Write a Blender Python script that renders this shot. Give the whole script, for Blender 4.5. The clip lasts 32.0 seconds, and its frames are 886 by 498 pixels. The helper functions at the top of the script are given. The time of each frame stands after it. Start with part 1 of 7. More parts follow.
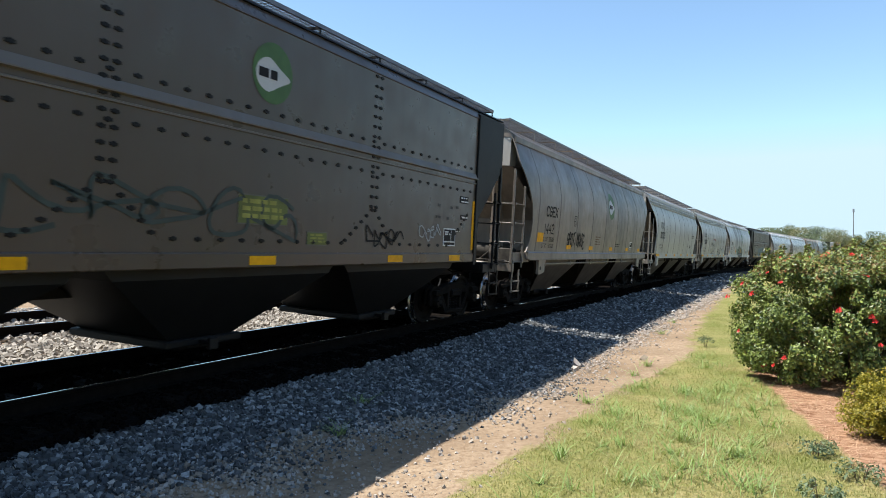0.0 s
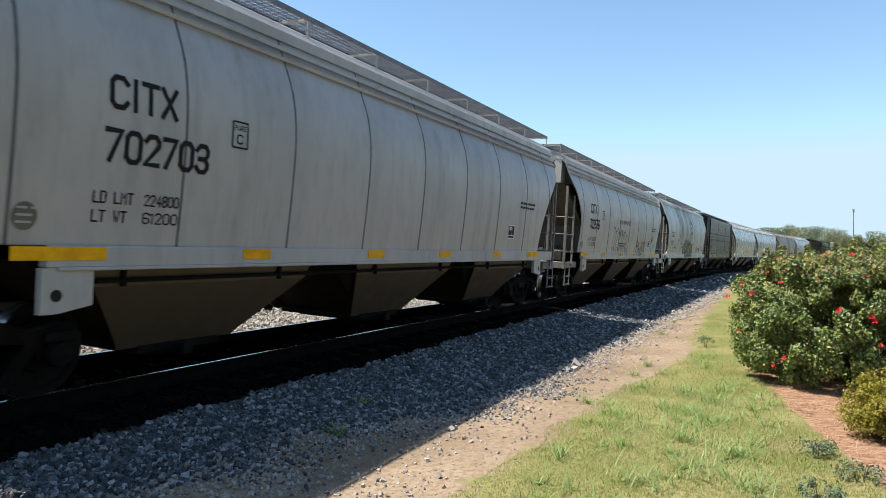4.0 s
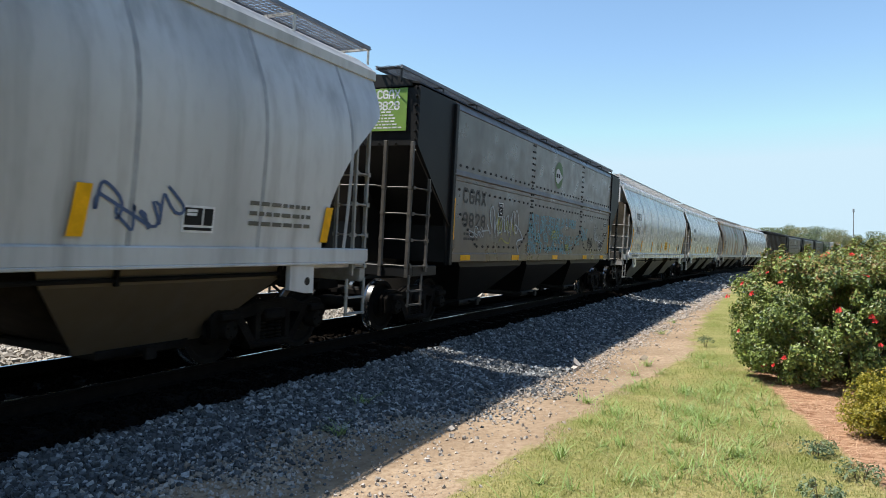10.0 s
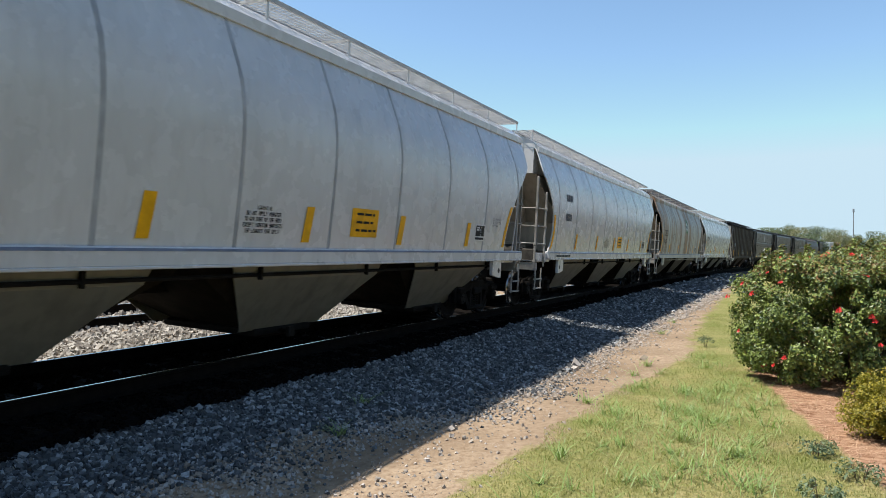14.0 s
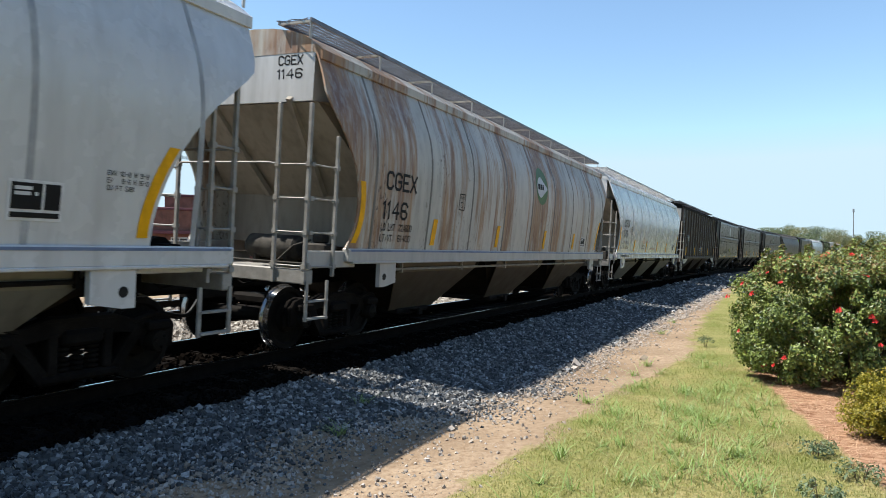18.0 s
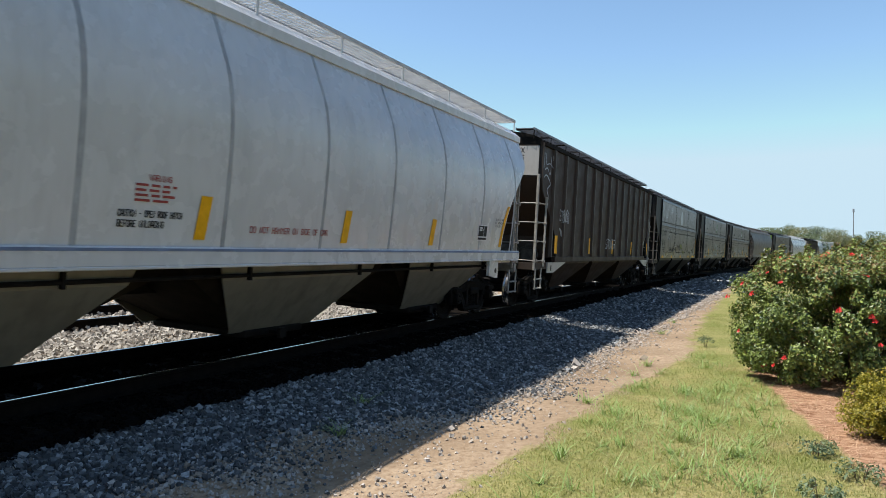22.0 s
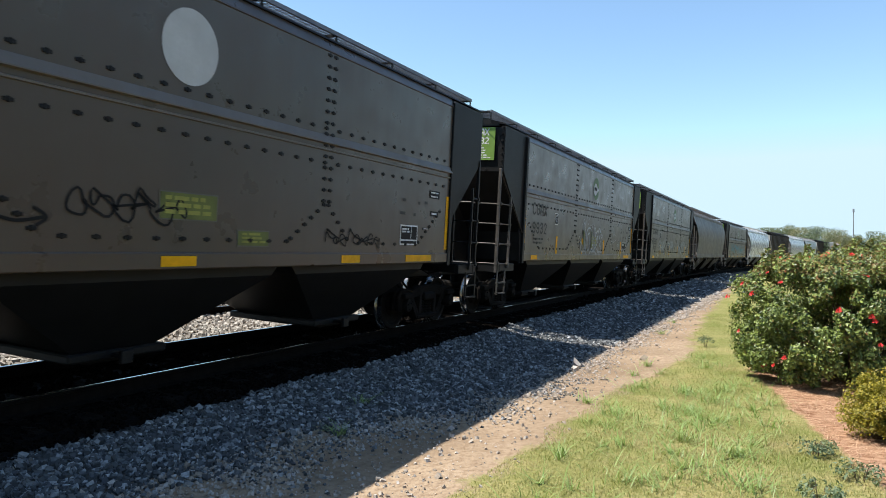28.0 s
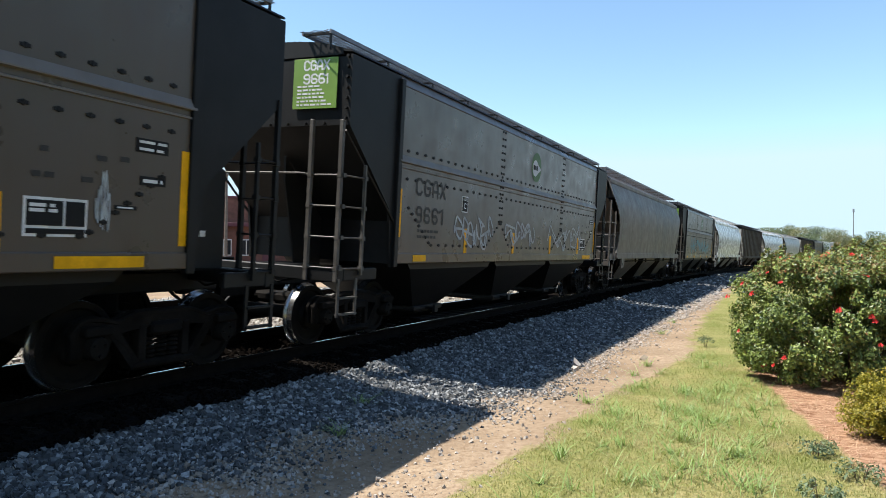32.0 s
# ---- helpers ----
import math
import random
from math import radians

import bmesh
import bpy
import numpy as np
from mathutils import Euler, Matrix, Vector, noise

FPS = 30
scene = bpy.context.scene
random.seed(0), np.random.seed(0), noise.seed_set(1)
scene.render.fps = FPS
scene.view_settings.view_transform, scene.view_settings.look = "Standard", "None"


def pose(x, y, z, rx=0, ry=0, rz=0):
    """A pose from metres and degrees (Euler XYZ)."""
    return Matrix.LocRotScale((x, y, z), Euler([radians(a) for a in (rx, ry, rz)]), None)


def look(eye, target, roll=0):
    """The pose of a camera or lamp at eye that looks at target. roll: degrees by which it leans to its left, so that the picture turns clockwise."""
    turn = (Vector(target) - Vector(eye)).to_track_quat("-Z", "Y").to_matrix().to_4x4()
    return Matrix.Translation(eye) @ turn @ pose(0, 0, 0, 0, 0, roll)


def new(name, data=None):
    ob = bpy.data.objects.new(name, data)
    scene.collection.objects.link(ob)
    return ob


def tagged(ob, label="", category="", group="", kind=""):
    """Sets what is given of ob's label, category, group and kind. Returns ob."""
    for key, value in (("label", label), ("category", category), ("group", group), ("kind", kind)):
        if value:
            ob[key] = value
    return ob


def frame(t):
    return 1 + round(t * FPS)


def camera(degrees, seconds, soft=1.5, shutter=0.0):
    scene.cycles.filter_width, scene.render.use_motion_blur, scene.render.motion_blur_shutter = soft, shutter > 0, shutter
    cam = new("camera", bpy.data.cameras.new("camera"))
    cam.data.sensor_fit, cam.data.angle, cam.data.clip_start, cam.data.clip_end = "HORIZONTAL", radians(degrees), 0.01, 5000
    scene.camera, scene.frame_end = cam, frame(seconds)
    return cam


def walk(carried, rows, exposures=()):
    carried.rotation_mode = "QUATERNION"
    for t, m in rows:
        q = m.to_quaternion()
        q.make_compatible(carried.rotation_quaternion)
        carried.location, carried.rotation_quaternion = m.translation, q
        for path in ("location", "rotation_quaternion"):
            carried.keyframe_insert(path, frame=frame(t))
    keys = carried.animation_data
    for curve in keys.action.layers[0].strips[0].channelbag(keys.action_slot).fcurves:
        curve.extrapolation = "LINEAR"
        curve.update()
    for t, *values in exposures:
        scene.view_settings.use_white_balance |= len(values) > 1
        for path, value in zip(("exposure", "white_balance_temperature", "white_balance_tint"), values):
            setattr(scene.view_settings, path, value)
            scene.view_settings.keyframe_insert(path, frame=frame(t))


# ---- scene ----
# ---------- settings ----------
# the camera follows the light of the passing cars a little
EXPOSURES = [(0.0, 0.99), (1.0, 1.03), (2.0, 0.96), (3.0, 0.89), (6.0, 0.89), (7.0, 0.80), (8.0, 0.99), (9.0, 0.87), (10.0, 0.87), (11.0, 0.92), (12.0, 0.92), (13.0, 1.01), (14.0, 0.76), (17.0, 0.76), (18.0, 0.92), (19.0, 0.89), (20.0, 0.78), (21.0, 0.91), (22.0, 0.76), (23.0, 0.87), (24.0, 0.91), (25.0, 1.01), (28.0, 0.99), (29.0, 1.05), (30.0, 0.99), (31.0, 0.99), (32.0, 1.05)]
SKY_STRENGTH, SKY_DUST, SUN_STRENGTH = 0.108, 0.3, 4.6

# ---------- camera (on a tripod, it stands still) ----------
EYE = (0.0, 0.0, 1.446)
cam = camera(64.98, 32.0, soft=0.78, shutter=0.12)
CAM_POSE = look(EYE, (9.005, 4.348, 1.467), 0.54)
walk(cam, [(0.0, CAM_POSE), (32.0, CAM_POSE)], exposures=EXPOSURES)

# ---------- light ----------
SUN_WAY = Vector((-1.15, 2.45, 4.95)).normalized()
world = bpy.data.worlds.new("sky")
scene.world = world
world.use_nodes = True
wn = world.node_tree.nodes
sky = wn.new("ShaderNodeTexSky")
sky.sky_type = "NISHITA"
sky.sun_disc = False
sky.sun_elevation = math.asin(SUN_WAY.z)
sky.sun_rotation = math.atan2(SUN_WAY.x, SUN_WAY.y)
sky.air_density, sky.dust_density, sky.ozone_density = 1.0, SKY_DUST, 1.5
wn["Background"].inputs["Strength"].default_value = SKY_STRENGTH
# the hazy rim of the sky stays pale blue
cap = wn.new("ShaderNodeMix")
cap.data_type, cap.blend_type = "RGBA", "DARKEN"
cap.inputs[0].default_value = 1.0
cap.inputs[7].default_value = (3.25, 4.3, 5.0, 1)
tint = wn.new("ShaderNodeMix")
tint.data_type, tint.blend_type = "RGBA", "MULTIPLY"
tint.inputs[0].default_value = 1.0
tint.inputs[7].default_value = (0.95, 1.04, 1.045, 1)
world.node_tree.links.new(sky.outputs[0], tint.inputs[6])
world.node_tree.links.new(tint.outputs[2], cap.inputs[6])
world.node_tree.links.new(cap.outputs[2], wn["Background"].inputs["Color"])
sun = new("sun", bpy.data.lights.new("sun", "SUN"))
sun.data.energy, sun.data.angle, sun.data.color = SUN_STRENGTH, radians(0.53), (1.0, 0.95, 0.87)
sun.matrix_basis = look(SUN_WAY * 60, (0, 0, 0))

# ---------- the line of the track ----------
# A curved main line: s runs along it away from the camera, off counts metres from its
# centre towards the camera. The track leans towards the inside of the curve.
LATERAL = 7.254
CANT = 2.684            # degrees
NEAR_RAIL = 0.7525


def bend(s):
    if s < 0:
        return 0.0
    u = min(s, 110.0)
    c = -3.1e-6 * u * u - 4.03e-6 * u ** 3
    return c + (s - u) * (-6.2e-6 * u - 12.09e-6 * u * u)


def grade(s):
    """The line falls gently away from the camera."""
    return -0.003 * min(max(0.0, s - 12.0), 140.0)


def on_track(s, off, z=0.0):
    """A place in the leaning plane of the track, rail tops at z = 0."""
    a = radians(CANT)
    o = NEAR_RAIL + (off - NEAR_RAIL) * math.cos(a) + z * math.sin(a)
    return Vector((s, LATERAL + bend(s) - o, z * math.cos(a) - (off - NEAR_RAIL) * math.sin(a) + grade(s)))


def on_ground(s, off, z):
    """A place beside the track with upright z."""
    return Vector((s, LATERAL + bend(s) - off, z))


def curve_at(rows, z):
    if z <= rows[0][0]:
        return rows[0][1]
    for (a, p), (b, q) in zip(rows[:-1], rows[1:]):
        if z <= b:
            k = (z - a) / (b - a)
            return p + (q - p) * k
    return rows[-1][1]


# ---------- mesh making ----------
class Form:
    """Collects vertices and faces of one mesh."""

    def __init__(self):
        self.v, self.f = [], []

    def add(self, vs, fs):
        n = len(self.v)
        self.v += [tuple(v) for v in vs]
        self.f += [tuple(i + n for i in f) for f in fs]
        return self

    def box(self, x0, x1, y0, y1, z0, z1, ch=0.0):
        if ch <= 0:
            vs = [(x, y, z) for x in (x0, x1) for y in (y0, y1) for z in (z0, z1)]
            return self.add(vs, [(0, 1, 3, 2), (4, 6, 7, 5), (0, 4, 5, 1), (2, 3, 7, 6), (0, 2, 6, 4), (1, 5, 7, 3)])
        ch = min(ch, (x1 - x0) * 0.45, (y1 - y0) * 0.45, (z1 - z0) * 0.45)
        loops = []
        for z, k in ((z0, ch), (z0 + ch, 0), (z1 - ch, 0), (z1, ch)):
            a0, a1, b0, b1 = x0 + k, x1 - k, y0 + k, y1 - k
            c = ch * 0.6 if k == 0 else 0.002
            loops.append([(a0 + c, b0, z), (a1 - c, b0, z), (a1, b0 + c, z), (a1, b1 - c, z), (a1 - c, b1, z), (a0 + c, b1, z), (a0, b1 - c, z), (a0, b0 + c, z)])
        return self.loft(loops)

    def loft(self, loops, cap=True, closed=True):
        n, m = len(loops[0]), len(loops)
        vs = [p for lp in loops for p in lp]
        fs = []
        for j in range(m - 1):
            for i in range(n if closed else n - 1):
                a, b = j * n + i, j * n + (i + 1) % n
                fs.append((a, b, b + n, a + n))
        if cap and closed:
            fs.append(tuple(reversed(range(n))))
            fs.append(tuple((m - 1) * n + i for i in range(n)))
        return self.add(vs, fs)

    def rod(self, a, b, r, n=8, r2=None, cap=True):
        a, b = Vector(a), Vector(b)
        w = (b - a).normalized()
        u = w.orthogonal().normalized()
        v = w.cross(u)
        r2 = r if r2 is None else r2
        ring = [(math.cos(2 * math.pi * i / n), math.sin(2 * math.pi * i / n)) for i in range(n)]
        return self.loft([[a + (u * c + v * s) * r for c, s in ring], [b + (u * c + v * s) * r2 for c, s in ring]], cap)

    def pipe(self, pts, r, n=8):
        """One bent rod through all the points."""
        pts = [Vector(p) for p in pts]
        loops, u = [], None
        for i, p in enumerate(pts):
            w = (pts[min(i + 1, len(pts) - 1)] - pts[max(i - 1, 0)]).normalized()
            u = w.orthogonal().normalized() if u is None else (u - w * u.dot(w)).normalized()
            v = w.cross(u)
            loops.append([p + (u * math.cos(2 * math.pi * k / n) + v * math.sin(2 * math.pi * k / n)) * r for k in range(n)])
        return self.loft(loops)

    def lathe(self, prof, axis="y", n=24, centre=(0, 0, 0), cap=True):
        """Turns (along, radius) rows round the axis."""
        cx, cy, cz = centre
        loops = []
        for h, r in prof:
            lp = []
            for i in range(n):
                c, s = math.cos(2 * math.pi * i / n) * r, math.sin(2 * math.pi * i / n) * r
                lp.append((cx + c, cy + h, cz + s) if axis == "y" else (cx + c, cy + s, cz + h) if axis == "z" else (cx + h, cy + c, cz + s))
            loops.append(lp)
        return self.loft(loops, cap)

    def slab(self, outline, axis, a, b):
        """An outline of (p, q) pairs pushed out along the axis from a to b: y takes (x, z), x takes (y, z), z takes (x, y)."""
        def put(p, q, h):
            return (p, h, q) if axis == "y" else (h, p, q) if axis == "x" else (p, q, h)
        return self.loft([[put(p, q, a) for p, q in outline], [put(p, q, b) for p, q in outline]])

    def mesh(self, name, mat=None, smooth=False, tidy=True):
        me = bpy.data.meshes.new(name)
        me.from_pydata(self.v, [], self.f)
        if tidy:
            bm = bmesh.new()
            bm.from_mesh(me)
            bmesh.ops.recalc_face_normals(bm, faces=bm.faces)
            bm.to_mesh(me)
            bm.free()
        if smooth:
            me.shade_smooth()
            me.set_sharp_from_angle(angle=radians(35))
        if mat:
            me.materials.append(mat)
        me.update()
        return me


def part(name, me, mat=None, parent=None, label=""):
    """One mesh object under a thing; a shared mesh takes its material by object."""
    ob = new(name, me)
    if mat is not None:
        if not me.materials:
            me.materials.append(None)
        ob.material_slots[0].link = "OBJECT"
        ob.material_slots[0].material = mat
    if parent is not None:
        ob.parent = parent
    return tagged(ob, label) if label else ob


def empty(name, m=None):
    ob = new(name)
    ob.empty_display_size = 0.3
    if m is not None:
        ob.matrix_basis = m
    return ob


SHARED = {}


def shared(key, make):
    if key not in SHARED:
        SHARED[key] = make()
    return SHARED[key]


# ---------- materials ----------
def nodes_of(name):
    mat = bpy.data.materials.new(name)
    mat.use_nodes = True
    nt = mat.node_tree
    return mat, nt, nt.nodes["Principled BSDF"]


def noise_node(nt, scale, detail=4.0, coords="Object", stretch=(1, 1, 1), rough=0.55):
    tc = nt.nodes.new("ShaderNodeTexCoord")
    mp = nt.nodes.new("ShaderNodeMapping")
    mp.inputs["Scale"].default_value = stretch
    nz = nt.nodes.new("ShaderNodeTexNoise")
    nz.inputs["Scale"].default_value, nz.inputs["Detail"].default_value, nz.inputs["Roughness"].default_value = scale, detail, rough
    nt.links.new(tc.outputs[coords], mp.inputs[0])
    nt.links.new(mp.outputs[0], nz.inputs["Vector"])
    return nz.outputs[0]


def ramp(nt, fac, a, b, ca=(0, 0, 0, 1), cb=(1, 1, 1, 1)):
    r = nt.nodes.new("ShaderNodeValToRGB")
    r.color_ramp.elements[0].position, r.color_ramp.elements[1].position = a, b
    r.color_ramp.elements[0].color, r.color_ramp.elements[1].color = ca, cb
    nt.links.new(fac, r.inputs[0])
    return r.outputs[0]


def mix(nt, fac, a, b, kind="MIX"):
    m = nt.nodes.new("ShaderNodeMix")
    m.data_type, m.blend_type = "RGBA", kind
    for sock, val in ((m.inputs[0], fac), (m.inputs[6], a), (m.inputs[7], b)):
        if isinstance(val, (int, float)):
            sock.default_value = val
        elif isinstance(val, (tuple, list)):
            sock.default_value = (*val[:3], 1)
        else:
            nt.links.new(val, sock)
    return m.outputs[2]


def math_node(nt, op, a, b=0.0):
    m = nt.nodes.new("ShaderNodeMath")
    m.operation = op
    for sock, val in ((m.inputs[0], a), (m.inputs[1], b)):
        if isinstance(val, (int, float)):
            sock.default_value = val
        else:
            nt.links.new(val, sock)
    return m.outputs[0]


def bump(nt, bsdf, height, strength, dist=0.02):
    b = nt.nodes.new("ShaderNodeBump")
    b.inputs["Strength"].default_value, b.inputs["Distance"].default_value = strength, dist
    nt.links.new(height, b.inputs["Height"])
    nt.links.new(b.outputs[0], bsdf.inputs["Normal"])


def plain(name, col, rough=0.6, metal=0.0, vary=0.25, scale=3.0, relief=0.1, gloss=0.5):
    """A worn surface with mottling at two scales."""
    mat, nt, bsdf = nodes_of(name)
    dark = tuple(c * (1 - vary) for c in col)
    lite = tuple(min(1, c * (1 + vary * 0.6)) for c in col)
    c = mix(nt, ramp(nt, noise_node(nt, scale), 0.35, 0.65), dark, lite)
    c = mix(nt, ramp(nt, noise_node(nt, scale * 12), 0.3, 0.75), c, mix(nt, 0.5, c, dark))
    nt.links.new(c, bsdf.inputs["Base Color"])
    bsdf.inputs["Roughness"].default_value, bsdf.inputs["Metallic"].default_value = rough, metal
    bsdf.inputs["Specular IOR Level"].default_value = gloss
    if relief:
        bump(nt, bsdf, noise_node(nt, scale * 25), relief, 0.01)
    return mat


def car_paint(name, col, grime=(0.09, 0.075, 0.06), streaks=0.35, dust=0.25, rust=0.0, rough=0.45, sootbands=0.0, sootzone=None, gloss=0.5, dents=0.12):
    """Freight-car paint: mottled enamel with vertical runs of dirt, dust low down and patches of rust."""
    mat, nt, bsdf = nodes_of(name)
    tc = nt.nodes.new("ShaderNodeTexCoord")
    c = mix(nt, ramp(nt, noise_node(nt, 0.7, 5), 0.3, 0.7), tuple(k * 0.88 for k in col), col)
    # runs of dirt down the sides
    run = noise_node(nt, 1.0, 6, stretch=(3.2, 3.2, 0.16))
    wide = noise_node(nt, 0.45, 3, stretch=(1.0, 1.0, 0.25))
    f = math_node(nt, "MULTIPLY", ramp(nt, run, 0.47, 0.78), ramp(nt, wide, 0.35, 0.72))
    c = mix(nt, math_node(nt, "MULTIPLY", f, streaks * 1.9), c, grime)
    fine = ramp(nt, noise_node(nt, 7.0, 5, stretch=(1, 1, 0.35)), 0.48, 0.8)
    c = mix(nt, math_node(nt, "MULTIPLY", fine, dust * 0.8), c, grime)
    if sootbands > 0:
        sb = noise_node(nt, 0.55, 2, stretch=(1.0, 1.0, 0.12))
        c = mix(nt, math_node(nt, "MULTIPLY", ramp(nt, sb, 0.5, 0.68), sootbands), c, (0.055, 0.055, 0.055))
    if sootzone:
        # a smoky stretch between two places along the car, in runs from the eave
        sep = nt.nodes.new("ShaderNodeSeparateXYZ")
        nt.links.new(tc.outputs["Object"], sep.inputs[0])
        mid, half = (sootzone[0] + sootzone[1]) / 2, (sootzone[1] - sootzone[0]) / 2
        far = math_node(nt, "ABSOLUTE", math_node(nt, "SUBTRACT", sep.outputs[0], mid))
        inside = ramp(nt, math_node(nt, "DIVIDE", far, half * 1.4), 0.45, 1.0, (1, 1, 1, 1), (0, 0, 0, 1))
        low = ramp(nt, math_node(nt, "DIVIDE", sep.outputs[2], 4.4), 0.4, 0.62)
        runs = ramp(nt, noise_node(nt, 1.0, 4, stretch=(1.3, 1.3, 0.2)), 0.28, 0.56)
        c = mix(nt, math_node(nt, "MULTIPLY", math_node(nt, "MULTIPLY", inside, low), math_node(nt, "MULTIPLY", runs, 0.9)), c, (0.075, 0.072, 0.07))
    if rust > 0:
        a = ramp(nt, noise_node(nt, 0.62, 6, stretch=(2.3, 0.5, 0.16), rough=0.66), 0.5, 0.565)
        b = ramp(nt, noise_node(nt, 5, 8, stretch=(1.6, 1.6, 0.16), rough=0.7), 0.28, 0.52)
        tint = mix(nt, ramp(nt, noise_node(nt, 3.0, 6, stretch=(1.6, 1.0, 0.25)), 0.36, 0.66), (0.15, 0.046, 0.011), (0.34, 0.175, 0.065))
        c = mix(nt, math_node(nt, "MULTIPLY", math_node(nt, "MULTIPLY", a, b), rust), c, tint)
        # flaked specks in drifts
        pit = ramp(nt, noise_node(nt, 16, 4, stretch=(1.0, 1.0, 0.55), rough=0.7), 0.56, 0.62)
        drift = ramp(nt, noise_node(nt, 0.9, 4, stretch=(1.6, 0.5, 0.5)), 0.5, 0.64)
        c = mix(nt, math_node(nt, "MULTIPLY", math_node(nt, "MULTIPLY", pit, drift), rust), c, (0.07, 0.045, 0.03))
    nt.links.new(c, bsdf.inputs["Base Color"])
    bsdf.inputs["Specular IOR Level"].default_value = gloss
    nt.links.new(ramp(nt, noise_node(nt, 2.5), 0.3, 0.7, (rough, rough, rough, 1), (rough + 0.2,) * 3 + (1,)), bsdf.inputs["Roughness"])
    bump(nt, bsdf, noise_node(nt, 1.0, 2, stretch=(1.6, 1.6, 0.3)), dents, 0.03)
    return mat


def stone_stuff(name, cols, rough=0.85, gloss=0.15, dirt=(0.16, 0.13, 0.1)):
    """Broken stone, each piece of its own shade."""
    mat, nt, bsdf = nodes_of(name)
    g = nt.nodes.new("ShaderNodeNewGeometry")
    r = nt.nodes.new("ShaderNodeValToRGB")
    els = r.color_ramp.elements
    for i, cc in enumerate(cols):
        e = els[i] if i < 2 else els.new(0.5)
        e.color = (*cc, 1)
    for i, e in enumerate(els):
        e.position = i / (len(els) - 1)
    nt.links.new(g.outputs["Random Per Island"], r.inputs[0])
    c = mix(nt, ramp(nt, noise_node(nt, 30.0), 0.35, 0.7), r.outputs[0], mix(nt, 0.5, r.outputs[0], dirt))
    nt.links.new(c, bsdf.inputs["Base Color"])
    bsdf.inputs["Roughness"].default_value = rough
    bsdf.inputs["Specular IOR Level"].default_value = gloss
    bump(nt, bsdf, noise_node(nt, 60.0), 0.25, 0.006)
    return mat


def leaf_stuff(name, cols, rough=0.5, trans=0.25):
    mat, nt, bsdf = nodes_of(name)
    g = nt.nodes.new("ShaderNodeNewGeometry")
    c = mix(nt, g.outputs["Random Per Island"], cols[0], cols[1])
    if len(cols) > 2:
        c = mix(nt, ramp(nt, noise_node(nt, 1.3, 5, rough=0.65), 0.44, 0.62), c, cols[2])
    nt.links.new(c, bsdf.inputs["Base Color"])
    bsdf.inputs["Roughness"].default_value = rough
    t = nt.nodes.new("ShaderNodeBsdfTranslucent")
    nt.links.new(mix(nt, 0.35, c, (0.3, 0.42, 0.03)), t.inputs[0])
    m = nt.nodes.new("ShaderNodeMixShader")
    m.inputs[0].default_value = trans
    nt.links.new(bsdf.outputs[0], m.inputs[1])
    nt.links.new(t.outputs[0], m.inputs[2])
    nt.links.new(m.outputs[0], nt.nodes["Material Output"].inputs[0])
    return mat


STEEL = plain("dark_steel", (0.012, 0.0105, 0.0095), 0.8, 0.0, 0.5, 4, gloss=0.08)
CASTING_DUSTY = plain("dusty_grey_casting", (0.06, 0.055, 0.048), 0.8, 0.0, 0.5, 5, gloss=0.15)
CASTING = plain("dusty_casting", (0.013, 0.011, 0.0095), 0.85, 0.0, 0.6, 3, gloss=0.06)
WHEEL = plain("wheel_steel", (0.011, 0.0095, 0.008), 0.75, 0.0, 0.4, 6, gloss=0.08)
TREAD = plain("bright_tread", (0.3, 0.3, 0.3), 0.22, 0.9, 0.15, 8, 0)
RAILTOP = plain("polished_rail", (0.62, 0.62, 0.62), 0.16, 1.0, 0.1, 6, 0)
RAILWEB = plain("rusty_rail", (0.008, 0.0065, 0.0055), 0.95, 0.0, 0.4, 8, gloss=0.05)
TIE = plain("weathered_tie", (0.05, 0.038, 0.03), 0.9, 0, 0.6, 5, 0.4, 0.1)
# main line ties blackened to match the painted shade below the cars
SHADED_TIE = plain("shaded_tie", (0.010, 0.008, 0.0065), 0.9, 0, 0.4, 5, 0.4, 0.05)
YELLOW = plain("yellow_reflective_sheet", (0.86, 0.42, 0.006), 0.5, 0, 0.2, 5, 0, 0.15)
BLACKPAINT = plain("black_car_paint", (0.0085, 0.0085, 0.009), 0.55, 0, 0.4, 2.5, gloss=0.25)
# shade on the slopes between the bays is painted in as near-black
BAYSHADE = plain("shaded_bay_paint", (0.024, 0.019, 0.014), 0.85, 0, 0.4, 3, gloss=0.06)
BLACKMARK = plain("black_stencil", (0.014, 0.014, 0.015), 0.6, 0, 0.2, 8, 0, 0.15)
NAVYMARK = plain("navy_stencil", (0.03, 0.035, 0.06), 0.6, 0, 0.2, 8, 0)
WHITEMARK = plain("white_stencil", (0.72, 0.72, 0.72), 0.6, 0, 0.2, 8, 0)
GRATING = plain("galvanised_grating", (0.2, 0.2, 0.22), 0.5, 0.6, 0.25, 3)
PALEDISC = plain("pale_painted_disc", (0.52, 0.54, 0.55), 0.55, 0, 0.15, 2, 0)
GRATING_PALE = plain("white_painted_grating", (0.5, 0.5, 0.5), 0.5, 0.0, 0.2, 3)
GREENMARK = plain("green_emblem", (0.06, 0.145, 0.035), 0.55, 0, 0.25, 3, 0)
GREENPANEL = plain("green_panel", (0.17, 0.30, 0.05), 0.5, 0, 0.12, 2, 0)


# ---------- ground ----------
def track_plane_z(off, z=0.0):
    a = radians(CANT)
    return z * math.cos(a) - (off - NEAR_RAIL) * math.sin(a)


